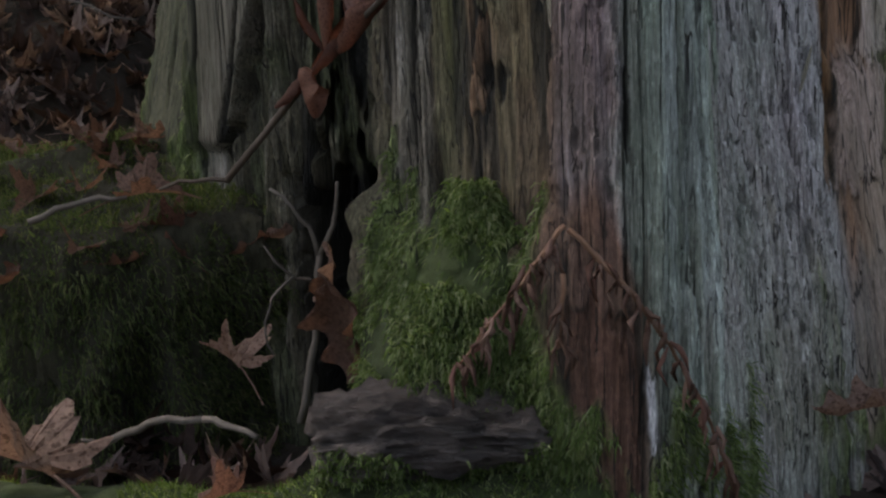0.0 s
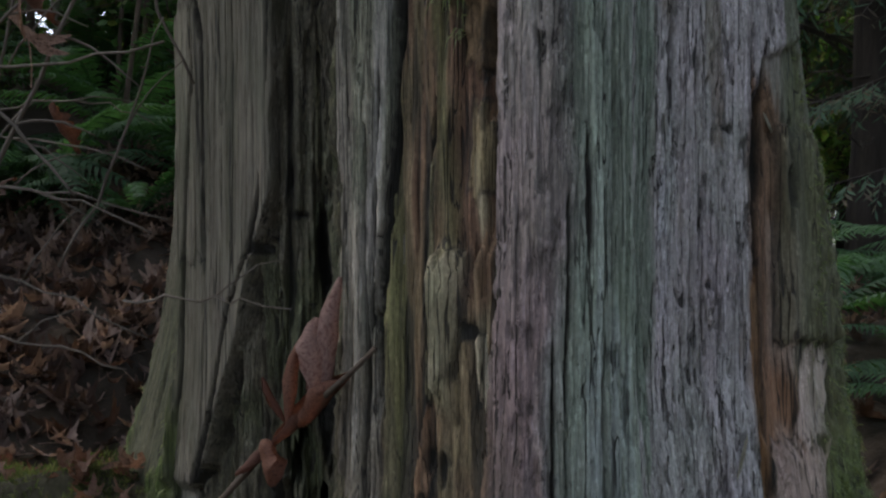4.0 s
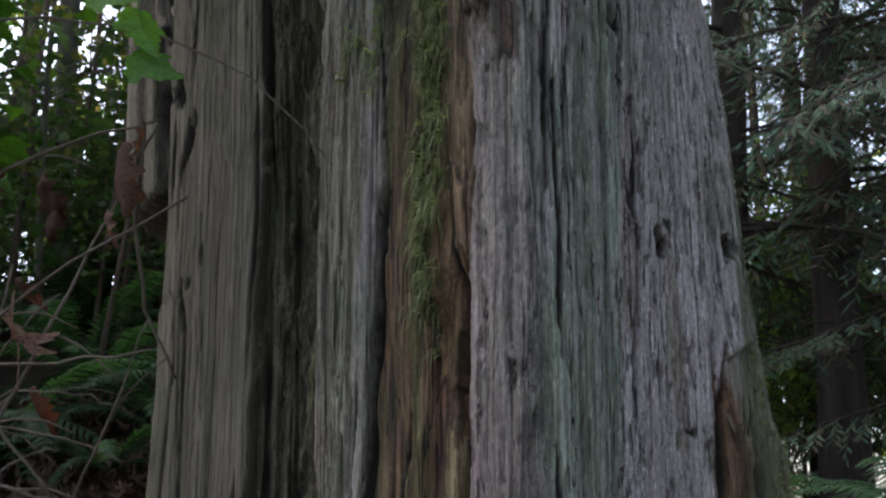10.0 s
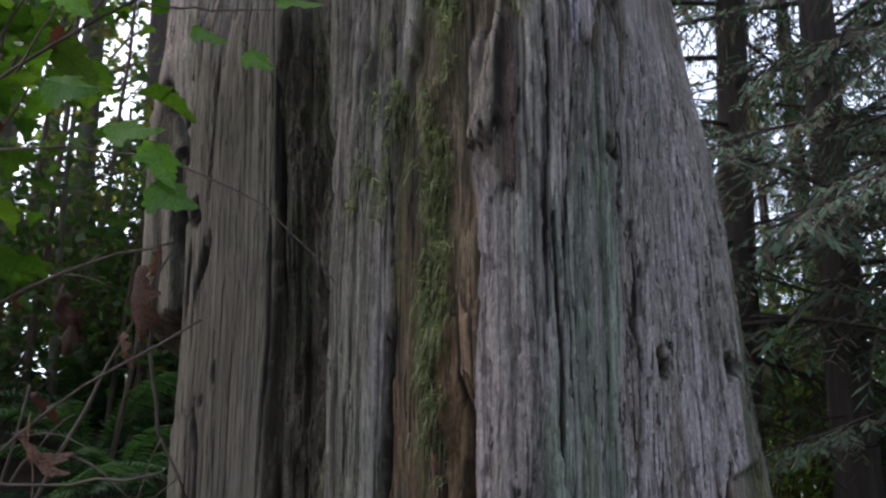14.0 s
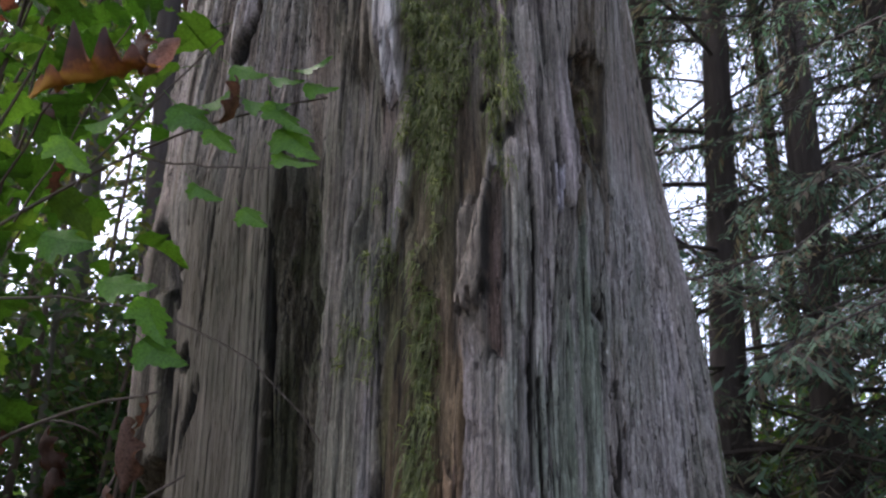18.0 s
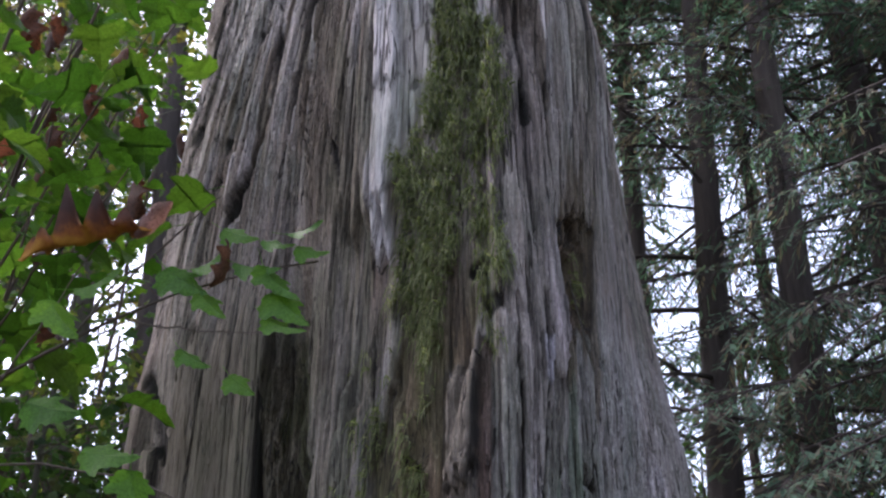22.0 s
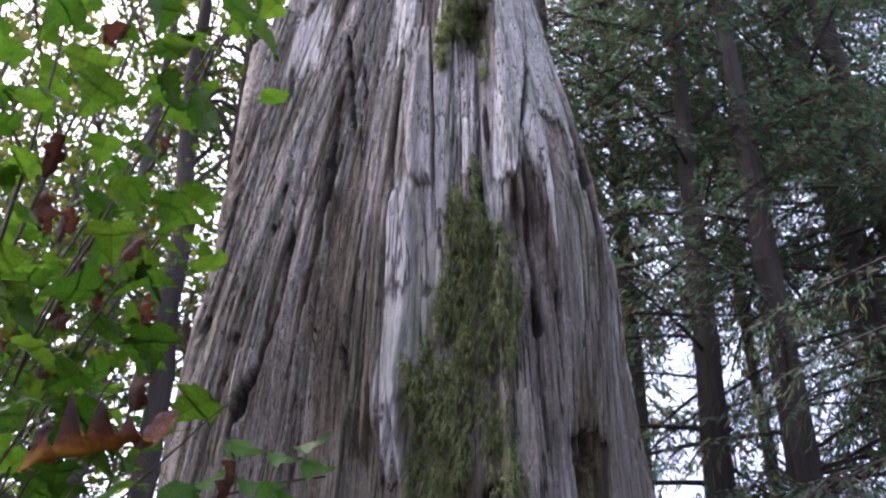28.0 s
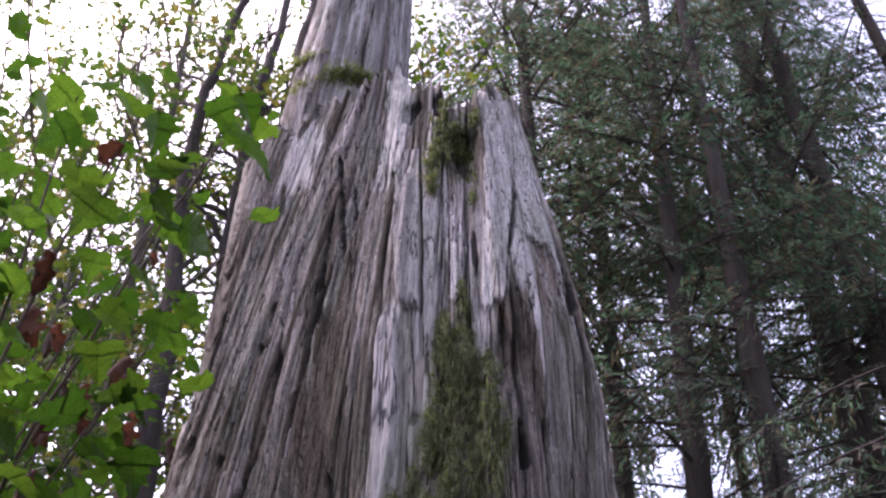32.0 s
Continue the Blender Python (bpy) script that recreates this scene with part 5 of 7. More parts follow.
for i, (x, y, s, n) in enumerate([(1.72, 3.2, 0.80, 14), (1.5, 3.9, 0.95, 12), (2.3, 4.2, 1.0, 12), (2.6, 5.4, 1.1, 12), (1.9, 5.8, 1.1, 11), (3.4, 6.2, 1.1, 11), (3.0, 4.0, 0.9, 11), (1.25, 5.0, 1.0, 10)]):
    fern(at_ground(x, y, 0.12), s, n, 120 + i, "lush green sword fern beside the dead trunk")


# leaf litter on the slope
def litter(count, box, seed, size):
    rnd = np.random.RandomState(seed)
    kinds = []
    for s in range(5):
        me = maple_leaf("litter", LITTER, 60 + s, 0.5 + 0.5 * s, 0.3)
        k = Geo()
        k.add([v.co[:] for v in me.vertices], [tuple(f.vertices) for f in me.polygons])
        bpy.data.meshes.remove(me)
        kinds.append(k)
    g = Geo()
    for _ in range(count):
        x, y = rnd.uniform(box[0], box[1]), rnd.uniform(box[2], box[3])
        if np.hypot(x - 0.08, (y - 2.35)) < 0.72:
            continue
        m = Matrix.Translation((x, y, float(ground_z(x, y)) + rnd.uniform(0.0, 0.05))) @ Euler((rnd.uniform(-0.6, 0.9), rnd.uniform(-0.6, 0.6), rnd.uniform(0, 6.28)), "XYZ").to_matrix().to_4x4() @ Matrix.Scale(size * rnd.uniform(0.5, 1.2), 4)
        g.put(kinds[rnd.randint(5)], m)
    return g


solo("leaf_litter", litter(3600, (-3.4, -0.3, 1.8, 5.2), 7, 0.125), "fallen brown maple leaves lying thick on the slope", "leaf litter", LITTER, "stuff")
solo("leaf_litter", litter(900, (-0.4, 4.0, 1.2, 7.0), 8, 0.15), "fallen brown maple leaves among the ferns", "leaf litter", LITTER, "stuff")
solo("leaf_litter", litter(700, (-3.6, 3.6, -3.2, 1.15), 9, 0.15), "fallen brown maple leaves on the path side", "leaf litter", LITTER, "stuff")


# ---- at the trunk's foot ----
def rooty_block():
    """A squat rotten stump, mossed over, that leans on the trunk's left foot."""
    a, v = np.meshgrid(np.linspace(-180, 180, 260)[:-1], np.linspace(0, 1, 130))
    z = -0.15 + v * 0.76
    arc = np.radians(a) * 0.5
    r = 0.52 - 0.05 * v + 0.10 * np.cos(np.radians(2 * a)) + (fbm(arc * 6, z * 4, 91, 4) - 0.5) * 0.30 + (fbm(arc * 30, z * 4, 92, 3) - 0.5) * 0.14 + (fbm(arc * 60, z * 12, 94, 2) - 0.5) * 0.04
    r = r - 0.16 * np.exp(-((a - 14) / 5) ** 2) * (1 - step(0.5, 0.75, v))
    r = np.where(v > 0.93, r * (1 - (v - 0.93) / 0.07 * 0.97), r)
    z = z + np.where(v > 0.9, (fbm(arc * 6 + 3, v * 3, 93, 3) - 0.5) * 0.10, 0)
    z = z + step(0.86, 1.0, v) * np.clip(2.36 - r * np.cos(np.radians(a)) * 0.72 - 2.0, 0, 1) * 0.20
    pts = np.stack([-0.80 + r * np.sin(np.radians(a)) * 1.0, 2.36 - r * np.cos(np.radians(a)) * 0.72, z], -1)
    me = sheet_mesh("mossy_stump", pts, True)
    me.materials.append(DARK_SOD)
    return me, pts


block_mesh, block_pts = rooty_block()
stump = thing("mossy_stump", (-0.93, 2.42, 0.0), "low dark rotten stump grown over with moss", "stump")
part("stump_body", block_mesh, stump)
rnd = np.random.RandomState(4)
flat = block_pts[12:].reshape(-1, 3)
p = flat[rnd.randint(0, len(flat), 80000)] + rnd.uniform(-0.012, 0.012, (80000, 3))
p = p[fbm(p[:, 0] * 11 + 9, p[:, 2] * 9 + p[:, 1] * 4, 95, 3) > 0.33]
out = np.stack([p[:, 0] + 0.90, p[:, 1] - 2.36, np.where(p[:, 2] < 0.5, 0.2, 0.9)], -1)
tagged(part("moss_coat", strands("moss_coat", DARK_MOSS, p, out / np.linalg.norm(out, axis=1, keepdims=True), 0.028, 0.0013, 5, 0.7), stump, "dark green moss"), kind="stuff")

# fallen leaves that cover the stump's top
top = block_pts[106:].reshape(-1, 3)
rnd = np.random.RandomState(44)
for i in range(74):
    p = top[rnd.randint(len(top))]
    ob = part("fallen_leaf", (BROWN + CURLED)[rnd.randint(8)], stump)
    place_leaf(ob, (p[0], p[1], p[2] + 0.012), rnd.uniform(0.06, 0.13), rnd.uniform(0, 360), rnd.uniform(-15, 35), rnd.uniform(-25, 25))
rim = block_pts[119]
k = np.sqrt(rnd.rand(17000, 1))
p = rim.mean(0) + (rim[rnd.randint(0, len(rim), 17000)] - rim.mean(0)) * k
p[:, 2] += 0.06 * np.clip(p[:, 1] - 2.05, 0, 1) + 0.02
p = p[fbm(p[:, 0] * 9 + 3, p[:, 1] * 9, 97, 3) > 0.42] + rnd.uniform(-0.02, 0.02, 3)
tagged(part("moss_cap", strands("moss_cap", DARK_MOSS, p, np.tile((0, -0.3, 0.9), (len(p), 1)), 0.03, 0.0013, 45, 0.3), stump, "green moss tufts"), kind="stuff")

# the lumpy root foot under bright moss
def mound_place(u, w):
    """The heap's skin: u across from -1 to 1, w up from 0 to 1."""
    left = np.interp(w, [0, 0.3, 0.5, 0.65, 0.85, 1], [-0.19, -0.19, -0.175, -0.115, -0.06, -0.01])
    right = np.interp(w, [0, 0.5, 0.7, 0.9, 1], [0.175, 0.17, 0.15, 0.10, 0.05])
    x = (left + right) / 2 + (right - left) / 2 * u
    z = 0.20 + 0.50 * w
    lumps = (fbm(x * 11 + 30, z * 11 + 30, 111, 3) - 0.5) * 0.10 + (fbm(x * 34 + 30, z * 34 + 30, 112, 2) - 0.5) * 0.03
    y = 1.405 + 0.10 * w ** 2 + 0.15 * np.abs(u) ** 3 + lumps
    return np.stack([x, y, z], -1)


mound = thing("moss_mound", (0.0, 1.5, 0.2), "bright green moss cushion heaped on the trunk's foot", "moss")
u, w = np.meshgrid(np.linspace(-1, 1, 90), np.linspace(0, 1, 100))
me = sheet_mesh("cushion", mound_place(u, w))
me.materials.append(MOSS_BED)
part("cushion", me, mound)
rnd = np.random.RandomState(114)
u, w = rnd.uniform(-1, 1, 30000), rnd.uniform(0, 1, 30000)
p = mound_place(u, w)
bare = fbm(p[:, 0] * 14 + 9, p[:, 2] * 14 + 9, 113, 3)
p, u = p[bare > 0.40 + 0.10 * w], u[bare > 0.40 + 0.10 * w]
tagged(part("moss_coat", strands("moss_coat", BRIGHT_MOSS, p, np.stack([0.5 * u, 0 * u - 0.8, 0 * u + 0.35], -1), 0.022, 0.0013, 115, 0.5), mound, "bright green moss"), kind="stuff")

# a short piece of rotten log before the trunk
log = thing("rotten_log", (-0.13, 1.42, 0.3), "short dark rotten log end lying against the trunk", "log")
g = Geo()
u = np.linspace(0, 1, 26)
spine = np.stack([-0.255 + 0.365 * u, 1.44 - 0.03 * u, 0.325 + 0.012 * np.sin(3 * u)], -1)
rings = []
for i, (p, k) in enumerate(zip(spine, u)):
    a = np.linspace(0, 2 * np.pi, 49)[:-1]
    r = 0.066 * (0.80 + 0.3 * np.sin(np.pi * (0.15 + 0.8 * k)) - 0.2 * step(0.62, 0.72, k)) * (1 + 0.25 * (fbm(a * 3 + 5, np.full(48, k * 2.5), 96, 3) - 0.5)) + (fbm(np.abs(a - np.pi) * 9, np.full(48, k * 9.0), 97, 4) - 0.5) * 0.08
    if i in (0, 25):
        r = r * 0.25
    rings.append(np.stack([np.full(48, p[0]) + (vnoise(a * 3, a * 0, 98) - 0.5) * 0.03, p[1] + r * np.cos(a), p[2] + r * np.sin(a) * 0.9], -1))
me = sheet_mesh("log_body", np.stack(rings), True)
me.materials.append(ROTTEN)
part("log_body", me, log)
rnd = np.random.RandomState(13)
p = np.stack(rings)[rnd.randint(1, 25, 9000), rnd.randint(24, 48, 9000)] + rnd.uniform(-0.006, 0.006, (9000, 3))
p = p[(fbm(p[:, 0] * 18 + 9, p[:, 2] * 22 + 9, 101, 3) > 0.44) & ((p[:, 2] < 0.33) | (p[:, 0] < -0.16))]
tagged(part("moss_coat", strands("moss_coat", BRIGHT_MOSS, p, np.tile((0, -0.8, 0.4), (len(p), 1)), 0.018, 0.0012, 6, 0.5), log, "patchy green moss"), kind="stuff")


# the mossy bank along the bottom: a half-buried log with bright moss
def bank_height(x, y):
    k = np.clip(1 - ((y - 1.47 - 0.05 * np.sin(x * 4)) / 0.26) ** 2, 0, 1)
    end = step(-1.7, -1.2, x) * (1 - step(0.16, 0.34, x))
    return -0.05 + (0.305 + 0.03 * np.sin(3 * x) + 0.03 * step(-0.35, -0.2, x)) * np.sqrt(k) * end + (fbm(x * 12 + 9, y * 12 + 9, 99, 3) - 0.5) * 0.05


x, y = np.meshgrid(np.linspace(-1.75, 0.4, 160), np.linspace(1.18, 1.78, 50))
me = sheet_mesh("mossy_log", np.stack([x, y, bank_height(x, y)], -1))
me.materials.append(MOSS_BED)
bank = thing("mossy_log", (-0.6, 1.47, 0.0), "half-buried rotten log under bright green moss", "log")
part("log_top", me, bank)
rnd = np.random.RandomState(12)
n = 70000
px, py = rnd.uniform(-1.5, 0.3, n), rnd.uniform(1.2, 1.74, n)
pz = bank_height(px, py)
cover = fbm(px * 6 + 20, py * 6 + 20, 100, 3)
p = np.stack([px, py, pz - 0.003], -1)[(cover > 0.40 + 0.14 * (px < -0.25)) & (pz > 0.05)]
n = np.stack([rnd.uniform(-.4, .4, len(p)), rnd.uniform(-.7, 0.1, len(p)), np.full(len(p), 0.8)], -1)
tagged(part("moss_coat", strands("moss_coat", BRIGHT_MOSS, p, n, 0.018, 0.0012, 7, 0.1), bank, "bright green moss"), kind="stuff")


# dead twigs and leaves caught at the foot
def twig(name, paths, label, mat=TWIG, group=""):
    """A dry forked twig: paths of (points, thick, thin)."""
    base = paths[0][0][0]
    root = thing(name, tuple(base), label, "twig", group)
    for i, (pts, r0, r1) in enumerate(paths):
        g = Geo()
        tube(g, pts, np.linspace(r0, r1, len(pts)), 6, True, 0.15, i)
        part("stem" if i == 0 else "side_shoot", g, root, "", mat, True)
    return root


twig("forked_twig", [(wander((-0.315, 1.75, 0.23), (-0.255, 1.75, 0.55), (0.01, 0, 0), 9, 0.006, 1), 0.008, 0.006),
                     (wander((-0.255, 1.75, 0.55), (-0.215, 1.75, 0.68), (0.012, 0, 0), 6, 0.004, 2), 0.006, 0.003),
                     (wander((-0.258, 1.75, 0.545), (-0.335, 1.74, 0.675), (0.015, 0, 0.01), 7, 0.004, 3), 0.005, 0.003),
                     (wander((-0.27, 1.75, 0.50), (-0.345, 1.70, 0.58), (0, 0, -0.02), 6, 0.004, 4), 0.004, 0.002)], "grey forked dry twig standing before the hollow")
twig("dry_twig", [(wander((-0.70, 1.72, 0.205), (-0.47, 1.65, 0.285), (0, 0, 0.02), 8, 0.008, 5), 0.007, 0.007),
                  (wander((-0.47, 1.65, 0.285), (-0.365, 1.58, 0.275), (0, 0, 0.005), 6, 0.004, 6), 0.007, 0.005),
                  (wander((-0.66, 1.70, 0.225), (-0.70, 1.68, 0.245), (0, 0, 0.0), 4, 0.002, 7), 0.005, 0.003)], "pale grey bent dry twig")
twig("dry_stick", [(wander((-0.42, 1.80, 0.685), (-0.049, 1.62, 1.05), (0, 0, 0.008), 10, 0.003, 8), 0.0065, 0.005),
                   (wander((-0.42, 1.80, 0.685), (-0.56, 1.86, 0.665), (0, 0, 0.01), 7, 0.004, 9), 0.005, 0.003)], "brown leaf stalk leaning on the trunk", STEM)
twig("dry_twig", [(wander((-0.30, 1.72, 0.52), (-0.345, 1.70, 0.38), (-0.03, 0, 0), 8, 0.004, 14), 0.003, 0.002)], "thin grey hanging root fibre")
twig("dry_twig", [(wander((-0.85, 1.95, 0.60), (-0.66, 1.98, 0.635), (0, 0, 0.015), 8, 0.004, 15), 0.007, 0.005)], "short brown twig on the stump")


def lone_leaf(mesh, p, size, yaw, pitch, roll, label, name="fallen_leaf"):
    root = tagged(new(name, mesh), label, "leaf")
    return place_leaf(root, p, size, yaw, pitch, roll)


lone_leaf(BROWN[0], (-0.68, 2.02, 0.63), 0.19, -80, 15, 10, "dry brown lobed leaf on the mossy stump")
lone_leaf(BROWN[1], (-0.66, 1.45, 0.27), 0.30, 80, 35, 15, "pale brown dead leaf lying on moss")
lone_leaf(BROWN[2], (-0.40, 1.68, 0.36), 0.15, 60, 40, 20, "brown dead leaf with pale veins")
lone_leaf(BROWN[3], (-0.36, 1.38, 0.27), 0.10, 110, 10, 10, "small pinkish dead leaf on moss")

def lone_rolled(kind, p, size, along, across, label):
    return place_axes(tagged(new("curled_leaf", CURLED[kind]), label, "leaf"), p, size, along, across)


lone_rolled(0, (-0.27, 1.70, 0.47), 0.12, (0.25, 0.0, 1.0), (0.2, -1, 0), "grey-brown curled leaf caught on a twig")
lone_rolled(1, (-0.21, 1.66, 0.33), 0.20, (-0.25, 0.1, 1.0), (0.6, -1, 0), "long brown curled leaf")
lone_rolled(2, (-0.14, 1.60, 0.32), 0.14, (0.2, 0.2, 1.0), (0.8, -1, 0), "grey-brown curled leaf against the moss")
lone_rolled(3, (0.80, 1.62, 0.20), 0.20, (0.1, 0.1, 1.0), (0.4, -1, 0), "brown dead leaf by the trunk")
lone_rolled(1, (0.60, 1.62, 0.27), 0.16, (1.0, 0.1, 0.1), (0.0, -1, 0.4), "brown dead leaf lying on moss by the trunk")


# the big withered leaf caught upright on the trunk
withered = thing("withered_leaf", (-0.22, 1.78, 0.85), "large withered reddish-brown leaf caught on the trunk", "leaf")


def curled(name, p, q, width, turns, seed, mat, tag=""):
    """A rolled piece of leaf from p to q, given its width."""
    p, q = Vector(p), Vector(q)
    ob = part(name, rolled_leaf(name, mat, seed, turns, 0.15), withered, tag)
    place_axes(ob, p, 1.0, q - p, (0.3, -1, 0.1))
    ob.matrix_basis = ob.matrix_basis @ Matrix.Diagonal((width, (q - p).length, width, 1))
    return ob


curled("blade", (-0.148, 1.701, 0.960), (-0.119, 1.711, 1.174), 0.125, 0.95, 51, PINKISH, "pale pinkish rolled blade")
curled("blade", (-0.168, 1.692, 0.965), (-0.158, 1.701, 1.101), 0.14, 0.8, 52, PINKISH)
curled("side_lobe", (-0.213, 1.697, 0.912), (-0.188, 1.697, 1.062), 0.085, 0.95, 53, RUSTY, "orange-brown rolled lobe")
curled("side_lobe", (-0.217, 1.697, 0.912), (-0.258, 1.692, 0.994), 0.05, 0.9, 54, RUSTY)
curled("base", (-0.240, 1.697, 0.873), (-0.095, 1.692, 1.004), 0.10, 0.8, 55, RUSTY, "dark reddish-brown crumpled base")
curled("base", (-0.192, 1.687, 0.907), (-0.119, 1.682, 0.990), 0.10, 0.7, 56, RUSTY)
curled("lower_lobe", (-0.252, 1.687, 0.883), (-0.236, 1.677, 0.800), 0.11, 0.7, 57, RUSTY, "light orange-brown lower lobe")
curled("lower_lobe", (-0.245, 1.687, 0.878), (-0.304, 1.682, 0.819), 0.06, 0.8, 58, RUSTY)


# withered fern fronds that hang over the moss
def withered_frond(path, seed, label):
    rnd = np.random.RandomState(seed)
    root = thing("withered_frond", tuple(path[0]), label, "fern frond", "withered fronds")
    g = Geo()
    tube(g, path, np.linspace(0.0042, 0.0018, len(path)), 5)
    part("stalk", g, root, "orange-brown stalk", TWIG_ORANGE, True)
    for i, p in enumerate(path[2:]):
        for s in (-1, 1):
            g = Geo()
            ln = rnd.uniform(0.025, 0.065)
            a = p + rnd.uniform(-0.008, 0.008, 3)
            b = a + np.array((s * rnd.uniform(0.004, 0.02), rnd.uniform(-0.02, 0.0), -0.5 * ln))
            c = b + np.array((rnd.uniform(-0.01, 0.01), rnd.uniform(-0.01, 0.01), -0.5 * ln))
            tube(g, [a, (a + b) / 2 + rnd.uniform(-0.004, 0.004, 3), b, c], [0.002, 0.0048, 0.0036, 0.0012], 5, True, 0.5, i)
            part("leaflet", g, root, "", BROWN_LEAF, True)


TWIG_ORANGE = material("orange_stalk", plain_grain((0.08, 0.04, 0.022), (0.22, 0.12, 0.07), 50.0), 0.7)
withered_frond(wander((0.135, 1.33, 0.665), (-0.02, 1.36, 0.46), (0.01, -0.02, 0.02), 16, 0.003, 21), 22, "withered brown fern frond hanging over moss")
withered_frond(wander((0.14, 1.33, 0.66), (0.40, 1.42, 0.20), (0.03, -0.03, 0.02), 22, 0.003, 23), 24, "long withered brown fern frond hanging down the trunk")
withered_frond(wander((0.13, 1.32, 0.60), (0.125, 1.33, 0.50), (0.0, -0.01, 0.0), 6, 0.002, 25), 26, "short withered brown fern frond")


# ---- the wood around ----
def spray_branch(seed, reach=2.0):
    """A drooping cedar branch along +x with flat hanging sprays."""
    rnd = np.random.RandomState(seed)
    wood, leaf = Geo(), Geo()
    u = np.linspace(0, 1, 9)
    spine = np.stack([reach * u, rnd.uniform(-0.12, 0.12) * np.sin(2 * u), 0.10 * u - 0.45 * u ** 2 + 0.16 * u ** 3], -1)
    tube(wood, spine, 0.022 * (1 - 0.85 * u), 4)
    for i in range(24):
        k = 0.16 + 0.84 * (i + rnd.uniform(0, 1)) / 24
        c = np.array([np.interp(k, u, spine[:, j]) for j in range(3)])
        s = 1 if i % 2 else -1
        ln = rnd.uniform(0.28, 0.62) * (1.15 - 0.6 * k)
        way = np.array((0.55, s * rnd.uniform(0.5, 1.0), rnd.uniform(-0.75, -0.15)))
        way /= np.linalg.norm(way)
        tip = c + way * ln + np.array((0, 0, -0.10 * ln))
        tube(wood, [c, (c + tip) / 2 + (0, 0, 0.02), tip], [0.006, 0.004, 0.002], 3, False)
        for j in range(9):
            q = c + (tip - c) * (0.12 + 0.88 * (j + rnd.rand()) / 9)
            side = np.cross(way, (rnd.uniform(-.4, .4), rnd.uniform(-.4, .4), 1.0)) * (1 if j % 2 else -1)
            d = way * 0.75 + side * rnd.uniform(0.4, 0.9) + np.array((0, 0, rnd.uniform(-0.5, 0.05)))
            d /= np.linalg.norm(d)
            l2, w = rnd.uniform(0.07, 0.15), np.cross(d, (0.2, 0.3, 0.9)) * rnd.uniform(0.010, 0.020)
            leaf.add([q - w * 0.3, q + w * 0.3, q + d * l2 * 0.55 + w, q + d * l2, q + d * l2 * 0.5 - w], [(0, 1, 2, 3, 4)])
    return wood, leaf


BRANCHES = [spray_branch(200 + s) for s in range(7)]


def conifer_meshes(seed, height, girth, low, count, reach):
    """Trunk and crown of one conifer with its foot at the origin."""
    rnd = np.random.RandomState(seed)
    trunk, crown, limbs = Geo(), Geo(), Geo()
    u = np.linspace(0, 1, 18)
    spine = np.stack([0.10 * np.sin(3 * u + seed), 0.10 * np.sin(2 * u + 2 * seed), height * u - 0.3], -1)
    tube(trunk, spine, girth * (1 - 0.93 * u) * (1 + 0.4 * np.exp(-u * 30)) + 0.012, 14, True, 0.10, seed)
    for i in range(count):
        z = low + (height - low) * ((i + rnd.rand()) / count) ** 1.2 * 0.97
        k = (height - z) / (height - low)
        m = Matrix.Translation((0.10 * np.sin(3 * z / height + seed), 0.10 * np.sin(2 * z / height + 2 * seed), z)) @ Euler((rnd.uniform(-0.2, 0.2), rnd.uniform(-0.15, 0.35), rnd.uniform(0, 6.28)), "XYZ").to_matrix().to_4x4()
        m = m @ Matrix.Scale(reach * (0.3 + 0.7 * k ** 0.7) * rnd.uniform(0.6, 1.1) / 2.0 * 1.4, 4)
        w, l = BRANCHES[rnd.randint(7)]
        limbs.put(w, m)
        crown.put(l, m)
    for i in range(14):
        z = rnd.uniform(1.2, low + 1.5)
        an = rnd.uniform(0, 6.28)
        ln = rnd.uniform(0.5, 1.4)
        d = np.array((np.cos(an), np.sin(an), rnd.uniform(-0.4, 0.15)))
        tube(limbs, wander((0, 0, z), d * ln + (0, 0, z), (0, 0, -0.12), 6, 0.04, i), np.linspace(0.018, 0.005, 6), 4, False)
    return trunk.mesh("trunk", BARK, True), limbs.mesh("branchwork", BARK), crown.mesh("crown", NEEDLE)


CONIFERS = [conifer_meshes(1, 25.0, 0.18, 2.2, 80, 2.2), conifer_meshes(2, 27.0, 0.19, 2.4, 82, 2.4), conifer_meshes(3, 22.0, 0.12, 2.0, 66, 1.9), conifer_meshes(4, 29.0, 0.25, 2.2, 84, 2.7), conifer_meshes(5, 29.0, 0.16, 10.5, 95, 2.5)]


def conifer(kind, x, y, turn, size, lean, label="dark cedar tree with drooping sprays"):
    root = thing("conifer", (0, 0, 0), label, "tree", "conifers of the wood")
    for name, me in zip(("trunk", "branchwork", "crown"), CONIFERS[kind]):
        ob = tagged(new(name, me), kind="" if name == "trunk" else "stuff")
        ob.parent = root
    root.matrix_basis = Matrix.Translation(at_ground(x, y)) @ Matrix.Rotation(radians(lean), 4, "Y") @ Matrix.Rotation(radians(turn), 4, "Z") @ Matrix.Scale(size, 4)
    return root


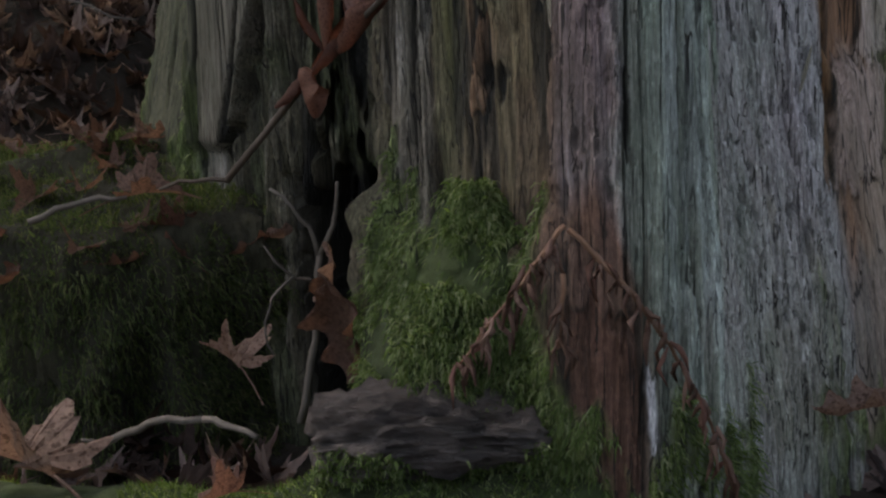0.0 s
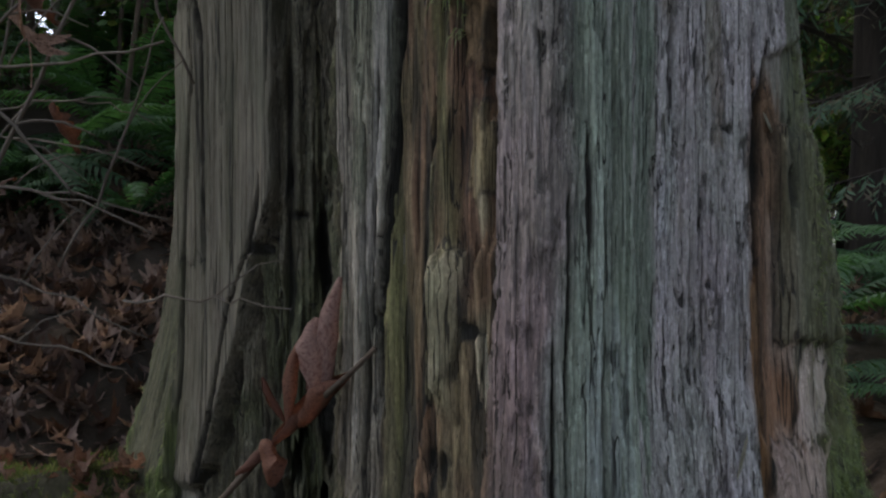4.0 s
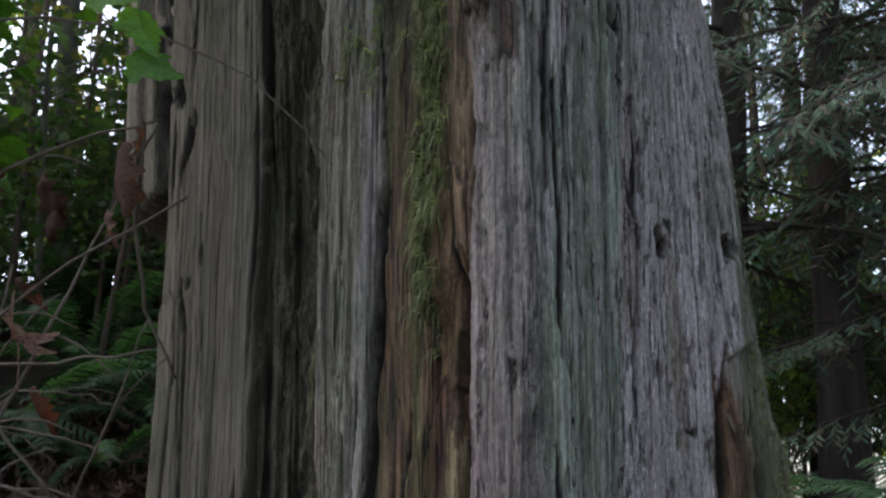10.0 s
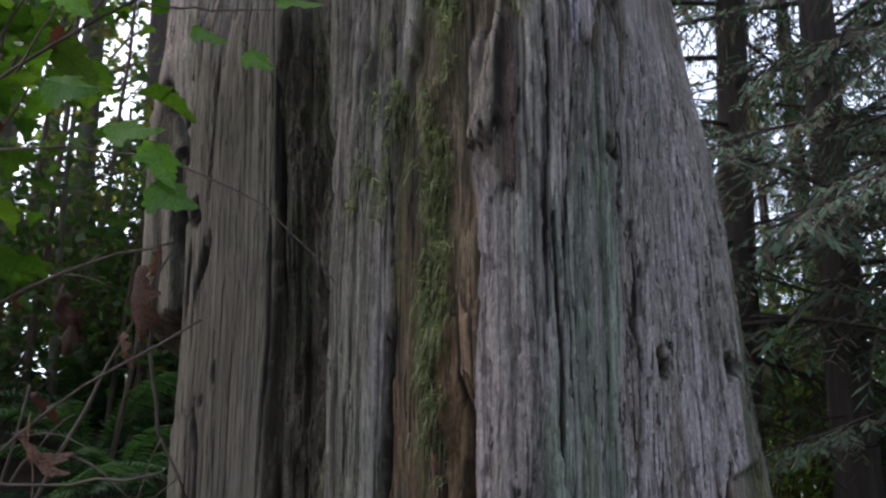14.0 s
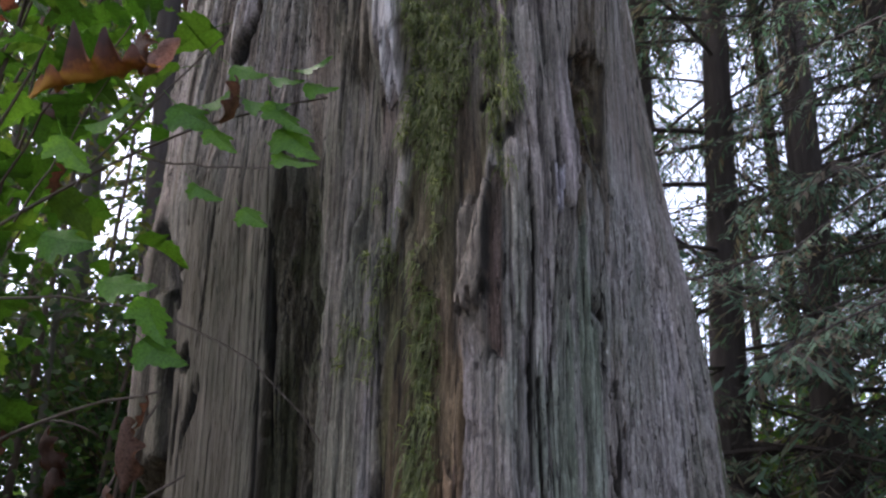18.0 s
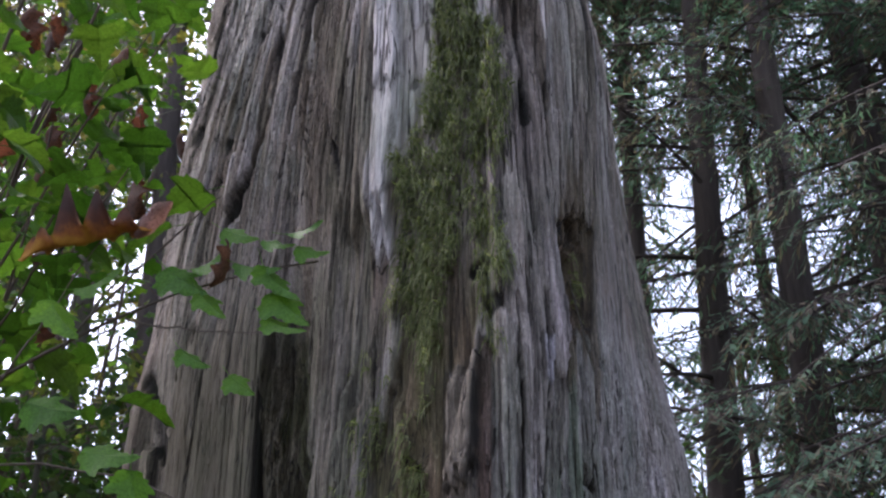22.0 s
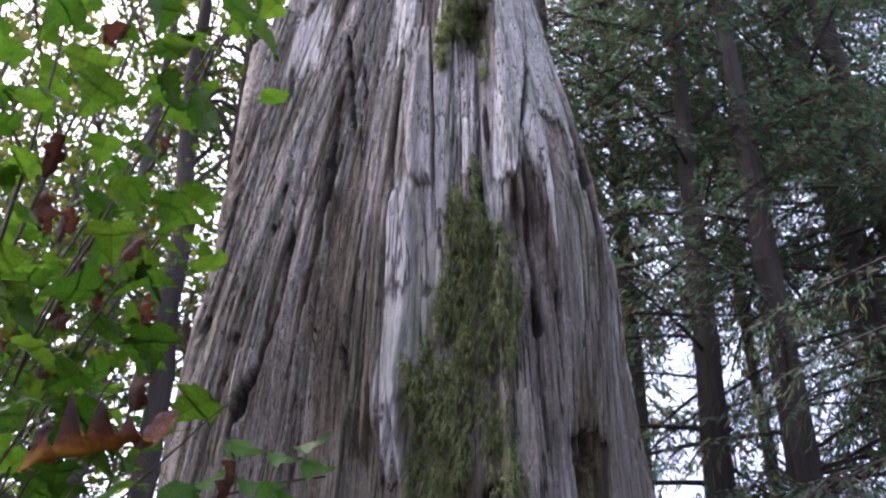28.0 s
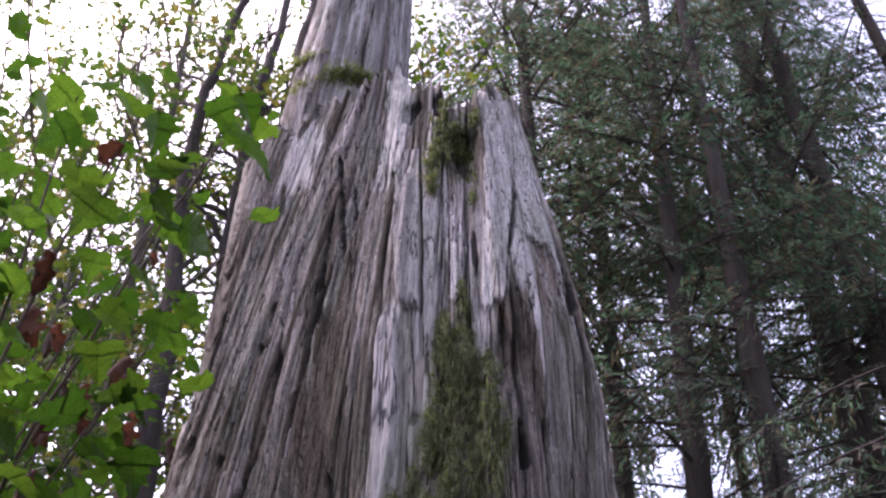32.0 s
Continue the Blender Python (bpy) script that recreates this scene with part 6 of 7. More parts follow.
for kind, x, y, turn, size, lean in [
        (0, 2.62, 8.6, 30, 1.0, 3.6), (1, 3.45, 8.1, 120, 0.95, 2.0), (3, 5.1, 9.6, 200, 1.0, 2.0), (2, 5.3, 13.5, 10, 1.1, 1.5),
        (1, 6.6, 11.5, 70, 1.0, 0), (0, 7.4, 8.0, 160, 1.05, -1), (3, 8.6, 15.0, 310, 1.0, 1), (2, 3.4, 17.0, 20, 1.1, 2),
        (1, 9.4, 11.0, 40, 1.0, 0), (4, 2.9, 11.8, 0, 1.0, 1), (4, 1.7, 13.0, 80, 1.05, 0), (3, 6.0, 9.0, 20, 1.0, 0), (4, 7.0, 12.0, 240, 1.0, 0), (4, 1.6, 9.6, 120, 1.0, 0)]:
    conifer(kind, x, y, turn, size, lean)
for i, (x, y) in enumerate([(3.2, 14.5), (5.2, 15.0), (7.4, 14.8), (2.4, 16.0), (6.4, 16.5), (3.9, 19), (6.2, 18.2), (9.5, 18), (5.0, 23), (7.6, 22)]):
    conifer((0, 1, 2)[i % 3], x, y, i * 53, 0.34 + 0.05 * (i % 3) + (0.2 if y > 17 else 0), 1, "dark cedar tree farther back in the wood")
# unseen cedars added behind and beside the path to hold back skylight
for i, (x, y) in enumerate([(4.6, -5.0), (-4.4, -6.0), (0.6, -9.0), (7.5, -1.0), (-8.0, -2.0), (9.0, 3.5), (-3.0, -12.0), (5.5, -11.0), (-11.0, -7.0), (11.0, -6.0)]):
    conifer(i % 4, x, y, i * 67, 1.0, 0, "unseen cedar tree behind the path, added to dim the light")


def broadleaf_meshes(seed, height, girth, leaves, size):
    """A slender, crooked broad-leaved tree with sparse leaves, foot at the origin."""
    rnd = np.random.RandomState(seed)
    wood, tips = Geo(), []
    trunk = Geo()
    lean = rnd.uniform(-0.1, 0.1, 2)
    u = np.linspace(0, 1, 14)
    spine = np.stack([lean[0] * height * u + 0.15 * np.sin(4 * u + seed), lean[1] * height * u + 0.15 * np.sin(3 * u), height * u - 0.3], -1)
    tube(trunk, spine, girth * (1 - 0.85 * u), 9, True, 0.12, seed)

    def grow(p, d, ln, r, depth):
        q = p + d * ln
        path = wander(p, q, rnd.uniform(-0.12, 0.12, 3) * ln, 6, 0.02 * ln, rnd.randint(9999))
        tube(wood, path, np.linspace(r, r * 0.55, 6), 4, False)
        if depth == 0:
            tips.append((path[3:], ln))
            return
        for _ in range(rnd.randint(2, 4)):
            k = rnd.randint(2, 6)
            d2 = d + rnd.uniform(-0.9, 0.9, 3) + np.array((0, 0, 0.25))
            grow(path[k], d2 / np.linalg.norm(d2), ln * rnd.uniform(0.5, 0.8), r * 0.55, depth - 1)

    for i in range(15):
        k = rnd.uniform(0.22, 1.0)
        p = np.array([np.interp(k, u, spine[:, j]) for j in range(3)])
        an = rnd.uniform(0, 6.28)
        d = np.array((np.cos(an), np.sin(an), rnd.uniform(0.15, 1.0)))
        grow(p, d / np.linalg.norm(d), height * rnd.uniform(0.08, 0.2), girth * 0.4 * (1.1 - 0.7 * k), 2)
    crown = Geo()
    for i in range(leaves):
        path, ln = tips[rnd.randint(len(tips))]
        p = path[rnd.randint(len(path))] + rnd.normal(0, 0.16, 3)
        a, b = rnd.normal(0, 1, 3), rnd.normal(0, 1, 3)
        a[2] *= 0.4
        a /= np.linalg.norm(a)
        b = np.cross(a, b)
        b /= np.linalg.norm(b)
        s = size * rnd.uniform(0.5, 1.2)
        n = np.cross(a, b) * 0.15
        crown.add([p, p + (a * 0.1 + b * 0.42 + n) * s, p + (a * 0.42 + b * 0.24) * s, p + (a * 0.62 + b * 0.44 + n) * s, p + (a * 0.66 + b * 0.14) * s, p + a * s,
                   p + (a * 0.64 - b * 0.15) * s, p + (a * 0.55 - b * 0.46 + n) * s, p + (a * 0.4 - b * 0.22) * s, p + (a * 0.08 - b * 0.4 + n) * s], [(0, 1, 2), (0, 2, 3, 4), (0, 4, 5, 6), (0, 6, 7, 8), (0, 8, 9)])
    return trunk.mesh("trunk", GREY_BARK, True), wood.mesh("branchwork", GREY_BARK), crown.mesh("crown", FAR_LEAF)


BROADS = [broadleaf_meshes(11, 13.0, 0.10, 3000, 0.10), broadleaf_meshes(12, 9.0, 0.07, 1700, 0.11), broadleaf_meshes(13, 15.0, 0.13, 3000, 0.10), broadleaf_meshes(14, 6.0, 0.04, 1500, 0.10)]


def broadleaf(kind, x, y, turn, size, label="slender maple tree with mossy grey bark and sparse leaves"):
    root = thing("maple_tree", (0, 0, 0), label, "tree", "slender maples")
    for name, me in zip(("trunk", "branchwork", "crown"), BROADS[kind]):
        ob = tagged(new(name, me), kind="" if name == "trunk" else "stuff")
        ob.parent = root
    root.matrix_basis = Matrix.Translation(at_ground(x, y)) @ Matrix.Rotation(radians(turn), 4, "Z") @ Matrix.Scale(size, 4)


for kind, x, y, turn, size in [(0, -2.6, 7.6, 0, 1.0), (2, -1.7, 8.8, 60, 1.0), (1, -3.6, 8.0, 130, 1.0), (0, -4.6, 10.0, 200, 1.1), (2, -3.0, 12.0, 290, 1.1), (3, -3.3, 6.2, 20, 1.0),
                               (1, -5.6, 8.2, 80, 1.1), (2, -6.6, 12.5, 170, 1.1), (0, -1.2, 14.0, 250, 1.1), (3, -4.9, 6.4, 310, 1.1), (1, -7.6, 9.0, 10, 1.2), (3, -2.2, 6.0, 140, 0.8),
                               (2, -4.8, 16.0, 50, 1.2), (0, -5.4, 11.6, 260, 1.1), (2, -6.4, 10.2, 190, 1.0), (0, -8.6, 15.0, 100, 1.2), (3, -6.5, 5.5, 200, 1.1)]:
    broadleaf(kind, x, y, turn, size)


# three old maples with crooked mossy trunks on the slope
for i, (path, r) in enumerate([
        ([(-1.85, 6.5, 1.9), (-2.0, 6.5, 5.0), (-2.2, 6.5, 7.7), (-2.36, 6.5, 8.8), (-2.52, 6.45, 10.4), (-2.57, 6.5, 11.5), (-2.48, 6.5, 12.7), (-2.3, 6.4, 14.5)], 0.10),
        ([(-1.45, 6.7, 1.9), (-1.6, 6.6, 5.0), (-1.76, 6.5, 7.7), (-1.85, 6.5, 8.7), (-1.93, 6.5, 10.4), (-1.96, 6.5, 11.7), (-1.88, 6.5, 12.8), (-1.95, 6.6, 14.8)], 0.095),
        ([(-1.6, 7.6, 2.2), (-1.7, 7.6, 6.0), (-1.78, 7.6, 11.0), (-1.82, 7.6, 14.0), (-1.7, 7.6, 17.0)], 0.16)]):
    root = thing("old_maple", path[0], "crooked dark maple trunk covered with moss", "tree", "old maples")
    pts = np.array(path)
    u = np.linspace(0, 1, 30)
    own = np.linspace(0, 1, len(pts))
    spine = np.stack([np.interp(u, own, pts[:, k]) for k in range(3)], -1) + np.random.RandomState(90 + i).uniform(-0.03, 0.03, (30, 3))
    g = Geo()
    tube(g, spine, r * (1.1 - 0.65 * u), 10, True, 0.16, i)
    part("trunk", g, root, "", BARK, True)
    g = Geo()
    rnd = np.random.RandomState(95 + i)
    for k in range(9):
        p = spine[rnd.randint(10, 29)]
        d = np.array((rnd.uniform(-1, 1), rnd.uniform(-0.6, 0.6), rnd.uniform(0.2, 0.9))) * rnd.uniform(0.6, 1.6)
        limb = wander(p, p + d, (0, 0, 0.1), 8, 0.04, 70 + 9 * i + k)
        tube(g, limb, np.linspace(0.035, 0.008, 8), 5, False)
        tube(g, wander(limb[4], limb[4] + d[[1, 0, 2]] * 0.5, (0, 0, 0.05), 6, 0.03, 7 + k), np.linspace(0.015, 0.004, 6), 4, False)
    tagged(part("branchwork", g, root, "", BARK, True), kind="stuff")


# far woods all round, beyond the nearer trees
def far_woods(seed):
    rnd = np.random.RandomState(seed)
    wood, crown = Geo(), Geo()
    for i in range(120):
        an, far = rnd.uniform(0, 6.28), rnd.uniform(24, 48)
        x, y = far * np.cos(an), far * np.sin(an)
        h = rnd.uniform(9, 15)
        z0 = float(ground_z(x, y)) - 0.5
        tube(wood, wander((x, y, z0), (x + rnd.uniform(-1, 1), y + rnd.uniform(-1, 1), z0 + h), (0, 0, 0), 5, 0.1, i), np.linspace(0.22, 0.05, 5), 5, False)
        for _ in range(110):
            k = rnd.uniform(0.1, 1)
            p = np.array((x, y, z0 + h * k)) + rnd.normal(0, 1, 3) * (1.6 * (1.15 - k), 1.6 * (1.15 - k), 0.5)
            a = rnd.normal(0, 1, 3)
            b = np.cross(a, rnd.normal(0, 1, 3))
            a, b = a / np.linalg.norm(a) * rnd.uniform(0.25, 0.6), b / np.linalg.norm(b) * rnd.uniform(0.12, 0.3)
            crown.add([p, p + a * 0.5 + b, p + a, p + a * 0.4 - b], [(0, 1, 2, 3)])
    return wood, crown


wood, crown = far_woods(3)
woods = thing("far_woods", (0, 30, 0), "distant dark forest all round", "forest", kind="stuff")
tagged(part("trunks", wood, woods, "", BARK), kind="stuff")
tagged(part("foliage", crown, woods, "", FAR_LEAF), kind="stuff")


def bush_meshes(seed, height, leaves, size, leaf):
    """A low dense bush: many thin shoots from one foot, small leaves along them."""
    rnd = np.random.RandomState(seed)
    wood, crown = Geo(), Geo()
    for i in range(26):
        an, sp = rnd.uniform(0, 6.28), rnd.uniform(0.1, 0.75)
        tip = np.array((np.cos(an) * sp, np.sin(an) * sp, rnd.uniform(0.5, 1.0))) * height
        path = wander((0, 0, -0.1), tip, (0, 0, 0.12 * height), 8, 0.03, seed * 50 + i)
        tube(wood, path, np.linspace(0.010, 0.003, 8), 4, False)
        for _ in range(leaves // 26):
            p = path[rnd.randint(2, 8)] + rnd.normal(0, 0.13, 3)
            a = rnd.normal(0, 1, 3) * (1, 1, 0.5)
            b = np.cross(a, rnd.normal(0, 1, 3))
            a, b = a / np.linalg.norm(a), b / np.linalg.norm(b)
            s = size * rnd.uniform(0.5, 1.3)
            crown.add([p, p + (a * 0.4 + b * 0.3) * s, p + a * s, p + (a * 0.4 - b * 0.3) * s], [(0, 1, 2, 3)])
    return wood.mesh("branchwork", STEM), crown.mesh("crown", leaf)


BUSH_LEAF = material("bush_leaf", leafy([(0.02, 0.045, 0.016), (0.035, 0.075, 0.024), (0.055, 0.105, 0.03), (0.09, 0.085, 0.04)], (1.2, 1.3, 0.6), 20, island=True), 0.65)
# bush leaf brightened for the right side: backlight painted into the green
BACKLIT_BUSH_LEAF = material("backlit_bush_leaf", leafy([(0.05, 0.10, 0.035), (0.085, 0.16, 0.05), (0.13, 0.21, 0.065), (0.17, 0.17, 0.07)], (1.5, 1.6, 0.7), 20, island=True), 0.65)
BUSHES = [bush_meshes(31, 1.7, 1900, 0.09, BUSH_LEAF), bush_meshes(32, 2.3, 2300, 0.10, BUSH_LEAF), bush_meshes(33, 1.3, 1500, 0.08, BUSH_LEAF), bush_meshes(34, 3.6, 3600, 0.10, BACKLIT_BUSH_LEAF)]
rng = random.Random(17)
spots = [(-2.2, 6.6), (-3.2, 7.4), (-1.2, 7.2), (-4.2, 7.0), (-5.2, 7.6), (-2.0, 8.6), (-3.4, 9.4), (-0.6, 8.6), (-4.8, 9.2), (-6.2, 8.8), (-6.4, 6.6), (-1.4, 10.2), (-2.8, 5.6), (-4.0, 5.6), (-0.7, 6.6), (-1.7, 6.35), (-2.0, 7.5), (-1.45, 6.0),
         (3.4, 13.0), (4.8, 13.6), (6.4, 13.2), (4.0, 15.0), (5.8, 15.4), (7.6, 14.2), (2.6, 14.6), (9.0, 15.5), (3.6, 11.0), (7.0, 16.6)]
for i, (x, y) in enumerate(spots):
    root = thing("bush", (0, 0, 0), "leafy bush below the trees, its green brightened as if backlit" if x > 0 else "dark green undergrowth bush below the trees", "bush", "undergrowth bushes")
    for name, me in zip(("branchwork", "crown"), BUSHES[3 if x > 0 else i % 3]):
        ob = tagged(new(name, me), kind="stuff")
        ob.parent = root
    root.matrix_basis = Matrix.Translation(at_ground(x, y)) @ Matrix.Rotation(rng.uniform(0, 6.28), 4, "Z") @ Matrix.Scale(rng.uniform(0.9, 1.3) * (0.82 if x < 0 else 1.0), 4)
for i, (x, y) in enumerate([(2.0, 6.6), (4.3, 7.6), (1.6, 8.6), (4.4, 10.6), (5.6, 8.6), (2.3, 12.2), (6.4, 10.4), (1.3, 10.6)]):
    conifer(2, x, y, 47 * i, 0.16 + 0.03 * (i % 4), 2 - i % 4, "young cedar with drooping green sprays under the trees")
# drooping boughs that reach in before the cedars on the sunny side
BOUGHS = [
        (4.4, 7.0, 2.3, 170, 8, 0.9), (4.6, 7.2, 3.1, 185, 12, 1.0), (4.9, 7.0, 4.0, 165, 10, 1.1), (4.5, 6.6, 4.8, 190, 14, 1.0), (5.2, 7.4, 5.8, 172, 12, 1.2), (5.0, 7.0, 6.9, 182, 12, 1.2),
        (3.7, 7.9, 2.8, 200, 10, 0.8), (3.5, 7.6, 4.2, 230, 8, 0.8), (3.6, 7.8, 5.4, 210, 12, 0.9), (2.7, 8.2, 3.4, 250, 10, 0.7), (2.8, 8.1, 5.0, 300, 8, 0.7), (5.6, 7.6, 8.4, 176, 10, 1.3), (5.4, 7.8, 9.9, 190, 12, 1.3), (4.4, 7.7, 1.5, 180, 5, 0.9)]
BOUGHS += [
        (3.4, 5.4, 4.1, 185, 20, 0.7), (3.4, 5.0, 4.9, 160, 24, 0.7), (3.3, 4.8, 5.8, 180, 22, 0.7), (3.6, 5.2, 6.7, 170, 24, 0.8),
        (4.4, 7.0, 5.3, 178, 14, 1.0), (4.6, 7.2, 6.2, 185, 16, 1.1), (3.9, 6.2, 4.5, 170, 16, 0.8), (3.3, 6.8, 5.0, 190, 14, 0.8), (4.6, 7.4, 7.2, 175, 16, 1.1), (4.0, 6.4, 5.8, 168, 18, 0.9)]
for i, (x, y, z, turn, dip, size) in enumerate(BOUGHS):
    root = thing("cedar_bough", (x, y, z), "drooping cedar bough with flat green sprays", "branch", "cedar boughs")
    for name, g, mat in zip(("branchwork", "crown"), BRANCHES[i % 7], (BARK, NEEDLE)):
        ob = tagged(new(name, g.mesh(name, mat)), kind="stuff")
        ob.parent = root
    root.matrix_basis = Matrix.Translation((x, y, z)) @ Euler((0.1 * (i % 3 - 1), radians(dip), radians(turn)), "XYZ").to_matrix().to_4x4() @ Matrix.Scale(size, 4)


# ---- the leafy shrub beside the trunk ----
def shrub(name, base, stems, leaves, seed, label, sizes=(0.09, 0.15), kinds=GREEN):
    """A shrub of several thin stems; the leaves hang in a flattish spread from the upper shoots."""
    rnd = random.Random(seed)
    root = thing(name, base, label, "shrub", "maple shrubs")
    paths = []
    for i, (p, q, bow, r) in enumerate(stems):
        path = wander(p, q, bow, 14, 0.012, seed + i)
        g = Geo()
        tube(g, path, np.linspace(r, r * 0.35, 14), 6, True, 0.12, i)
        part("stem", g, root, "", STEM, True)
        paths.append(path)
    for i in range(leaves):
        path = paths[rnd.randrange(len(paths))]
        k = int(14 * rnd.random() ** 0.7)
        p = np.array(path[min(13, k)])
        s = rnd.uniform(*sizes)
        away = np.array((rnd.gauss(0, 0.13), rnd.gauss(0, 0.13), rnd.gauss(0.0, 0.07)))
        ob = part("leaf", kinds[rnd.randrange(len(kinds))], root)
        ob.matrix_parent_inverse = Matrix.Translation(-root.location)
        if kinds is DRIED:
            place_axes(ob, p + away, s, (rnd.uniform(-0.35, 0.35), rnd.uniform(-0.3, 0.3), -1), (rnd.uniform(-1, 1), -1, 0))
        else:
            place_leaf(ob, p + away * 1.3, s, rnd.uniform(0, 360), rnd.uniform(-30, 12), rnd.uniform(-22, 22))
    return root


shrub("maple_shrub", (-1.45, 2.3, 0.5), [
    ((-1.45, 2.3, 0.4), (-0.98, 1.75, 4.9), (-0.15, 0.05, 0), 0.012), ((-1.5, 2.35, 0.4), (-1.35, 1.9, 5.2), (0.1, 0, 0), 0.012),
    ((-1.2, 2.05, 2.4), (-0.62, 1.75, 4.75), (-0.08, 0, 0.05), 0.008), ((-1.3, 2.1, 2.0), (-0.72, 1.8, 3.7), (-0.05, 0, 0.05), 0.007),
    ((-1.4, 2.2, 1.8), (-0.80, 1.75, 3.0), (0, 0, 0.1), 0.007), ((-1.5, 2.3, 2.2), (-1.5, 1.7, 4.3), (0.1, 0, 0), 0.008)], 200, 301, "leafy green maple shrub with thin stems", (0.10, 0.165))
shrub("maple_shrub", (-2.2, 3.4, 0.8), [
    ((-2.2, 3.4, 0.7), (-1.3, 3.0, 4.6), (-0.2, 0, 0), 0.014), ((-2.2, 3.4, 0.7), (-2.3, 3.0, 5.6), (0.15, 0, 0), 0.014), ((-1.9, 3.3, 2.2), (-0.95, 3.1, 5.4), (-0.1, 0, 0), 0.010),
    ((-2.0, 3.2, 1.8), (-1.2, 2.8, 3.3), (0, 0, 0.12), 0.009), ((-2.3, 3.3, 2.5), (-1.9, 2.6, 6.4), (0.1, 0, 0), 0.010), ((-2.1, 3.4, 3.0), (-1.1, 3.2, 6.6), (-0.1, 0, 0), 0.010)], 380, 302, "tall green maple shrub on the slope", (0.07, 0.14))
shrub("maple_shrub", (-3.2, 4.6, 1.2), [
    ((-3.2, 4.6, 1.1), (-2.2, 4.4, 5.4), (-0.2, 0, 0), 0.016), ((-3.2, 4.6, 1.1), (-3.4, 4.2, 6.0), (0.15, 0, 0), 0.016), ((-2.9, 4.5, 2.6), (-1.6, 4.4, 4.6), (-0.1, 0, 0.2), 0.010),
    ((-3.0, 4.4, 2.2), (-2.1, 4.1, 3.2), (0, 0, 0.15), 0.010)], 260, 303, "green maple shrub higher up the slope", (0.08, 0.14))
shrub("dry_shrub", (-2.0, 2.9, 0.5), [
    ((-2.0, 2.9, 0.6), (-1.15, 2.6, 4.9), (-0.1, 0, 0), 0.010), ((-2.0, 2.9, 0.6), (-1.6, 2.5, 4.5), (0.1, 0, 0), 0.010), ((-1.8, 2.8, 1.8), (-0.95, 2.6, 3.9), (0, 0, 0.1), 0.008)],
      34, 304, "shrub with withered brown hanging leaves", (0.12, 0.22), DRIED)

shrub("dry_shrub", (-1.5, 2.45, 0.4), [
    ((-1.5, 2.45, 0.5), (-0.86, 1.95, 4.6), (-0.1, 0, 0), 0.007), ((-1.5, 2.45, 0.5), (-1.1, 2.1, 4.2), (0.1, 0, 0), 0.007)], 18, 305, "thin shoots with withered brown hanging leaves", (0.10, 0.17), DRIED)

# a thin branch with a few green leaves and dead ones that reaches across the trunk
reach = thing("leafy_branch", (-1.35, 2.0, 2.2), "thin maple branch with green and dead leaves", "branch")
for i, (p, q, bow, r) in enumerate([((-1.35, 2.0, 2.3), (-0.15, 1.62, 2.80), (0.0, -0.05, 0.10), 0.006), ((-0.75, 1.75, 2.62), (-0.40, 1.62, 2.98), (0, 0, 0.02), 0.004),
                                    ((-0.6, 1.7, 2.68), (-0.22, 1.62, 2.62), (0, 0, -0.02), 0.003), ((-0.95, 1.82, 2.36), (-0.12, 1.66, 1.99), (0.08, 0, 0.10), 0.0035), ((-0.9, 1.8, 2.55), (-0.66, 1.62, 2.86), (0, 0, 0), 0.0035)]):
    g = Geo()
    tube(g, wander(p, q, bow, 12, 0.004, 40 + i), np.linspace(r, r * 0.4, 12), 5, True, 0.1, i)
    part("stem", g, reach, "", TWIG, True)
for i, (x, z, size, turn) in enumerate([(-0.32, 2.85, 0.11, -20), (-0.23, 2.83, 0.10, -10), (-0.17, 2.87, 0.11, 8), (-0.15, 2.81, 0.10, -14), (-0.38, 2.78, 0.11, 20), (-0.27, 2.76, 0.13, -15), (-0.43, 2.71, 0.15, -38),
                                       (-0.37, 2.65, 0.11, -50), (-0.23, 2.70, 0.15, -60), (-0.19, 2.64, 0.15, -50), (-0.20, 2.60, 0.12, -35), (-0.39, 2.52, 0.10, -40), (-0.28, 2.46, 0.09, -42), (-0.52, 2.30, 0.15, -10),
                                       (-0.48, 2.20, 0.14, -80), (-0.43, 2.14, 0.14, -35), (-0.62, 2.72, 0.14, 15), (-0.70, 2.60, 0.15, -60), (-0.66, 2.40, 0.15, -15)]):
    # these leaves take the copy with the painted backlight
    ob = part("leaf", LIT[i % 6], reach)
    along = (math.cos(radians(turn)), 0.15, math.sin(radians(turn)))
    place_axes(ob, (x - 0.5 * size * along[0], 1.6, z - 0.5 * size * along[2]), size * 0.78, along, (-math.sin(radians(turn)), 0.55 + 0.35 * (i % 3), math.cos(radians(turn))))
place_axes(part("dead_leaf", GOLDEN, reach, "orange and brown dead leaf"), (-0.545, 1.6, 2.865), 0.30, (-1, 0.05, -0.16), (0, 1, 0.05))
place_axes(part("dead_leaf", CURLED[0], reach, "dark brown curled leaf"), (-0.40, 1.6, 2.72), 0.12, (0.3, 0, 1), (0.2, -1, 0))
place_axes(part("dead_leaf", rolled_leaf("dead_leaf", PINKISH, 61, 0.8), reach, "pale curled tip of a dead leaf"), (-0.585, 1.6, 2.85), 0.12, (0.75, 0, 0.85), (0.2, -1, 0.5))

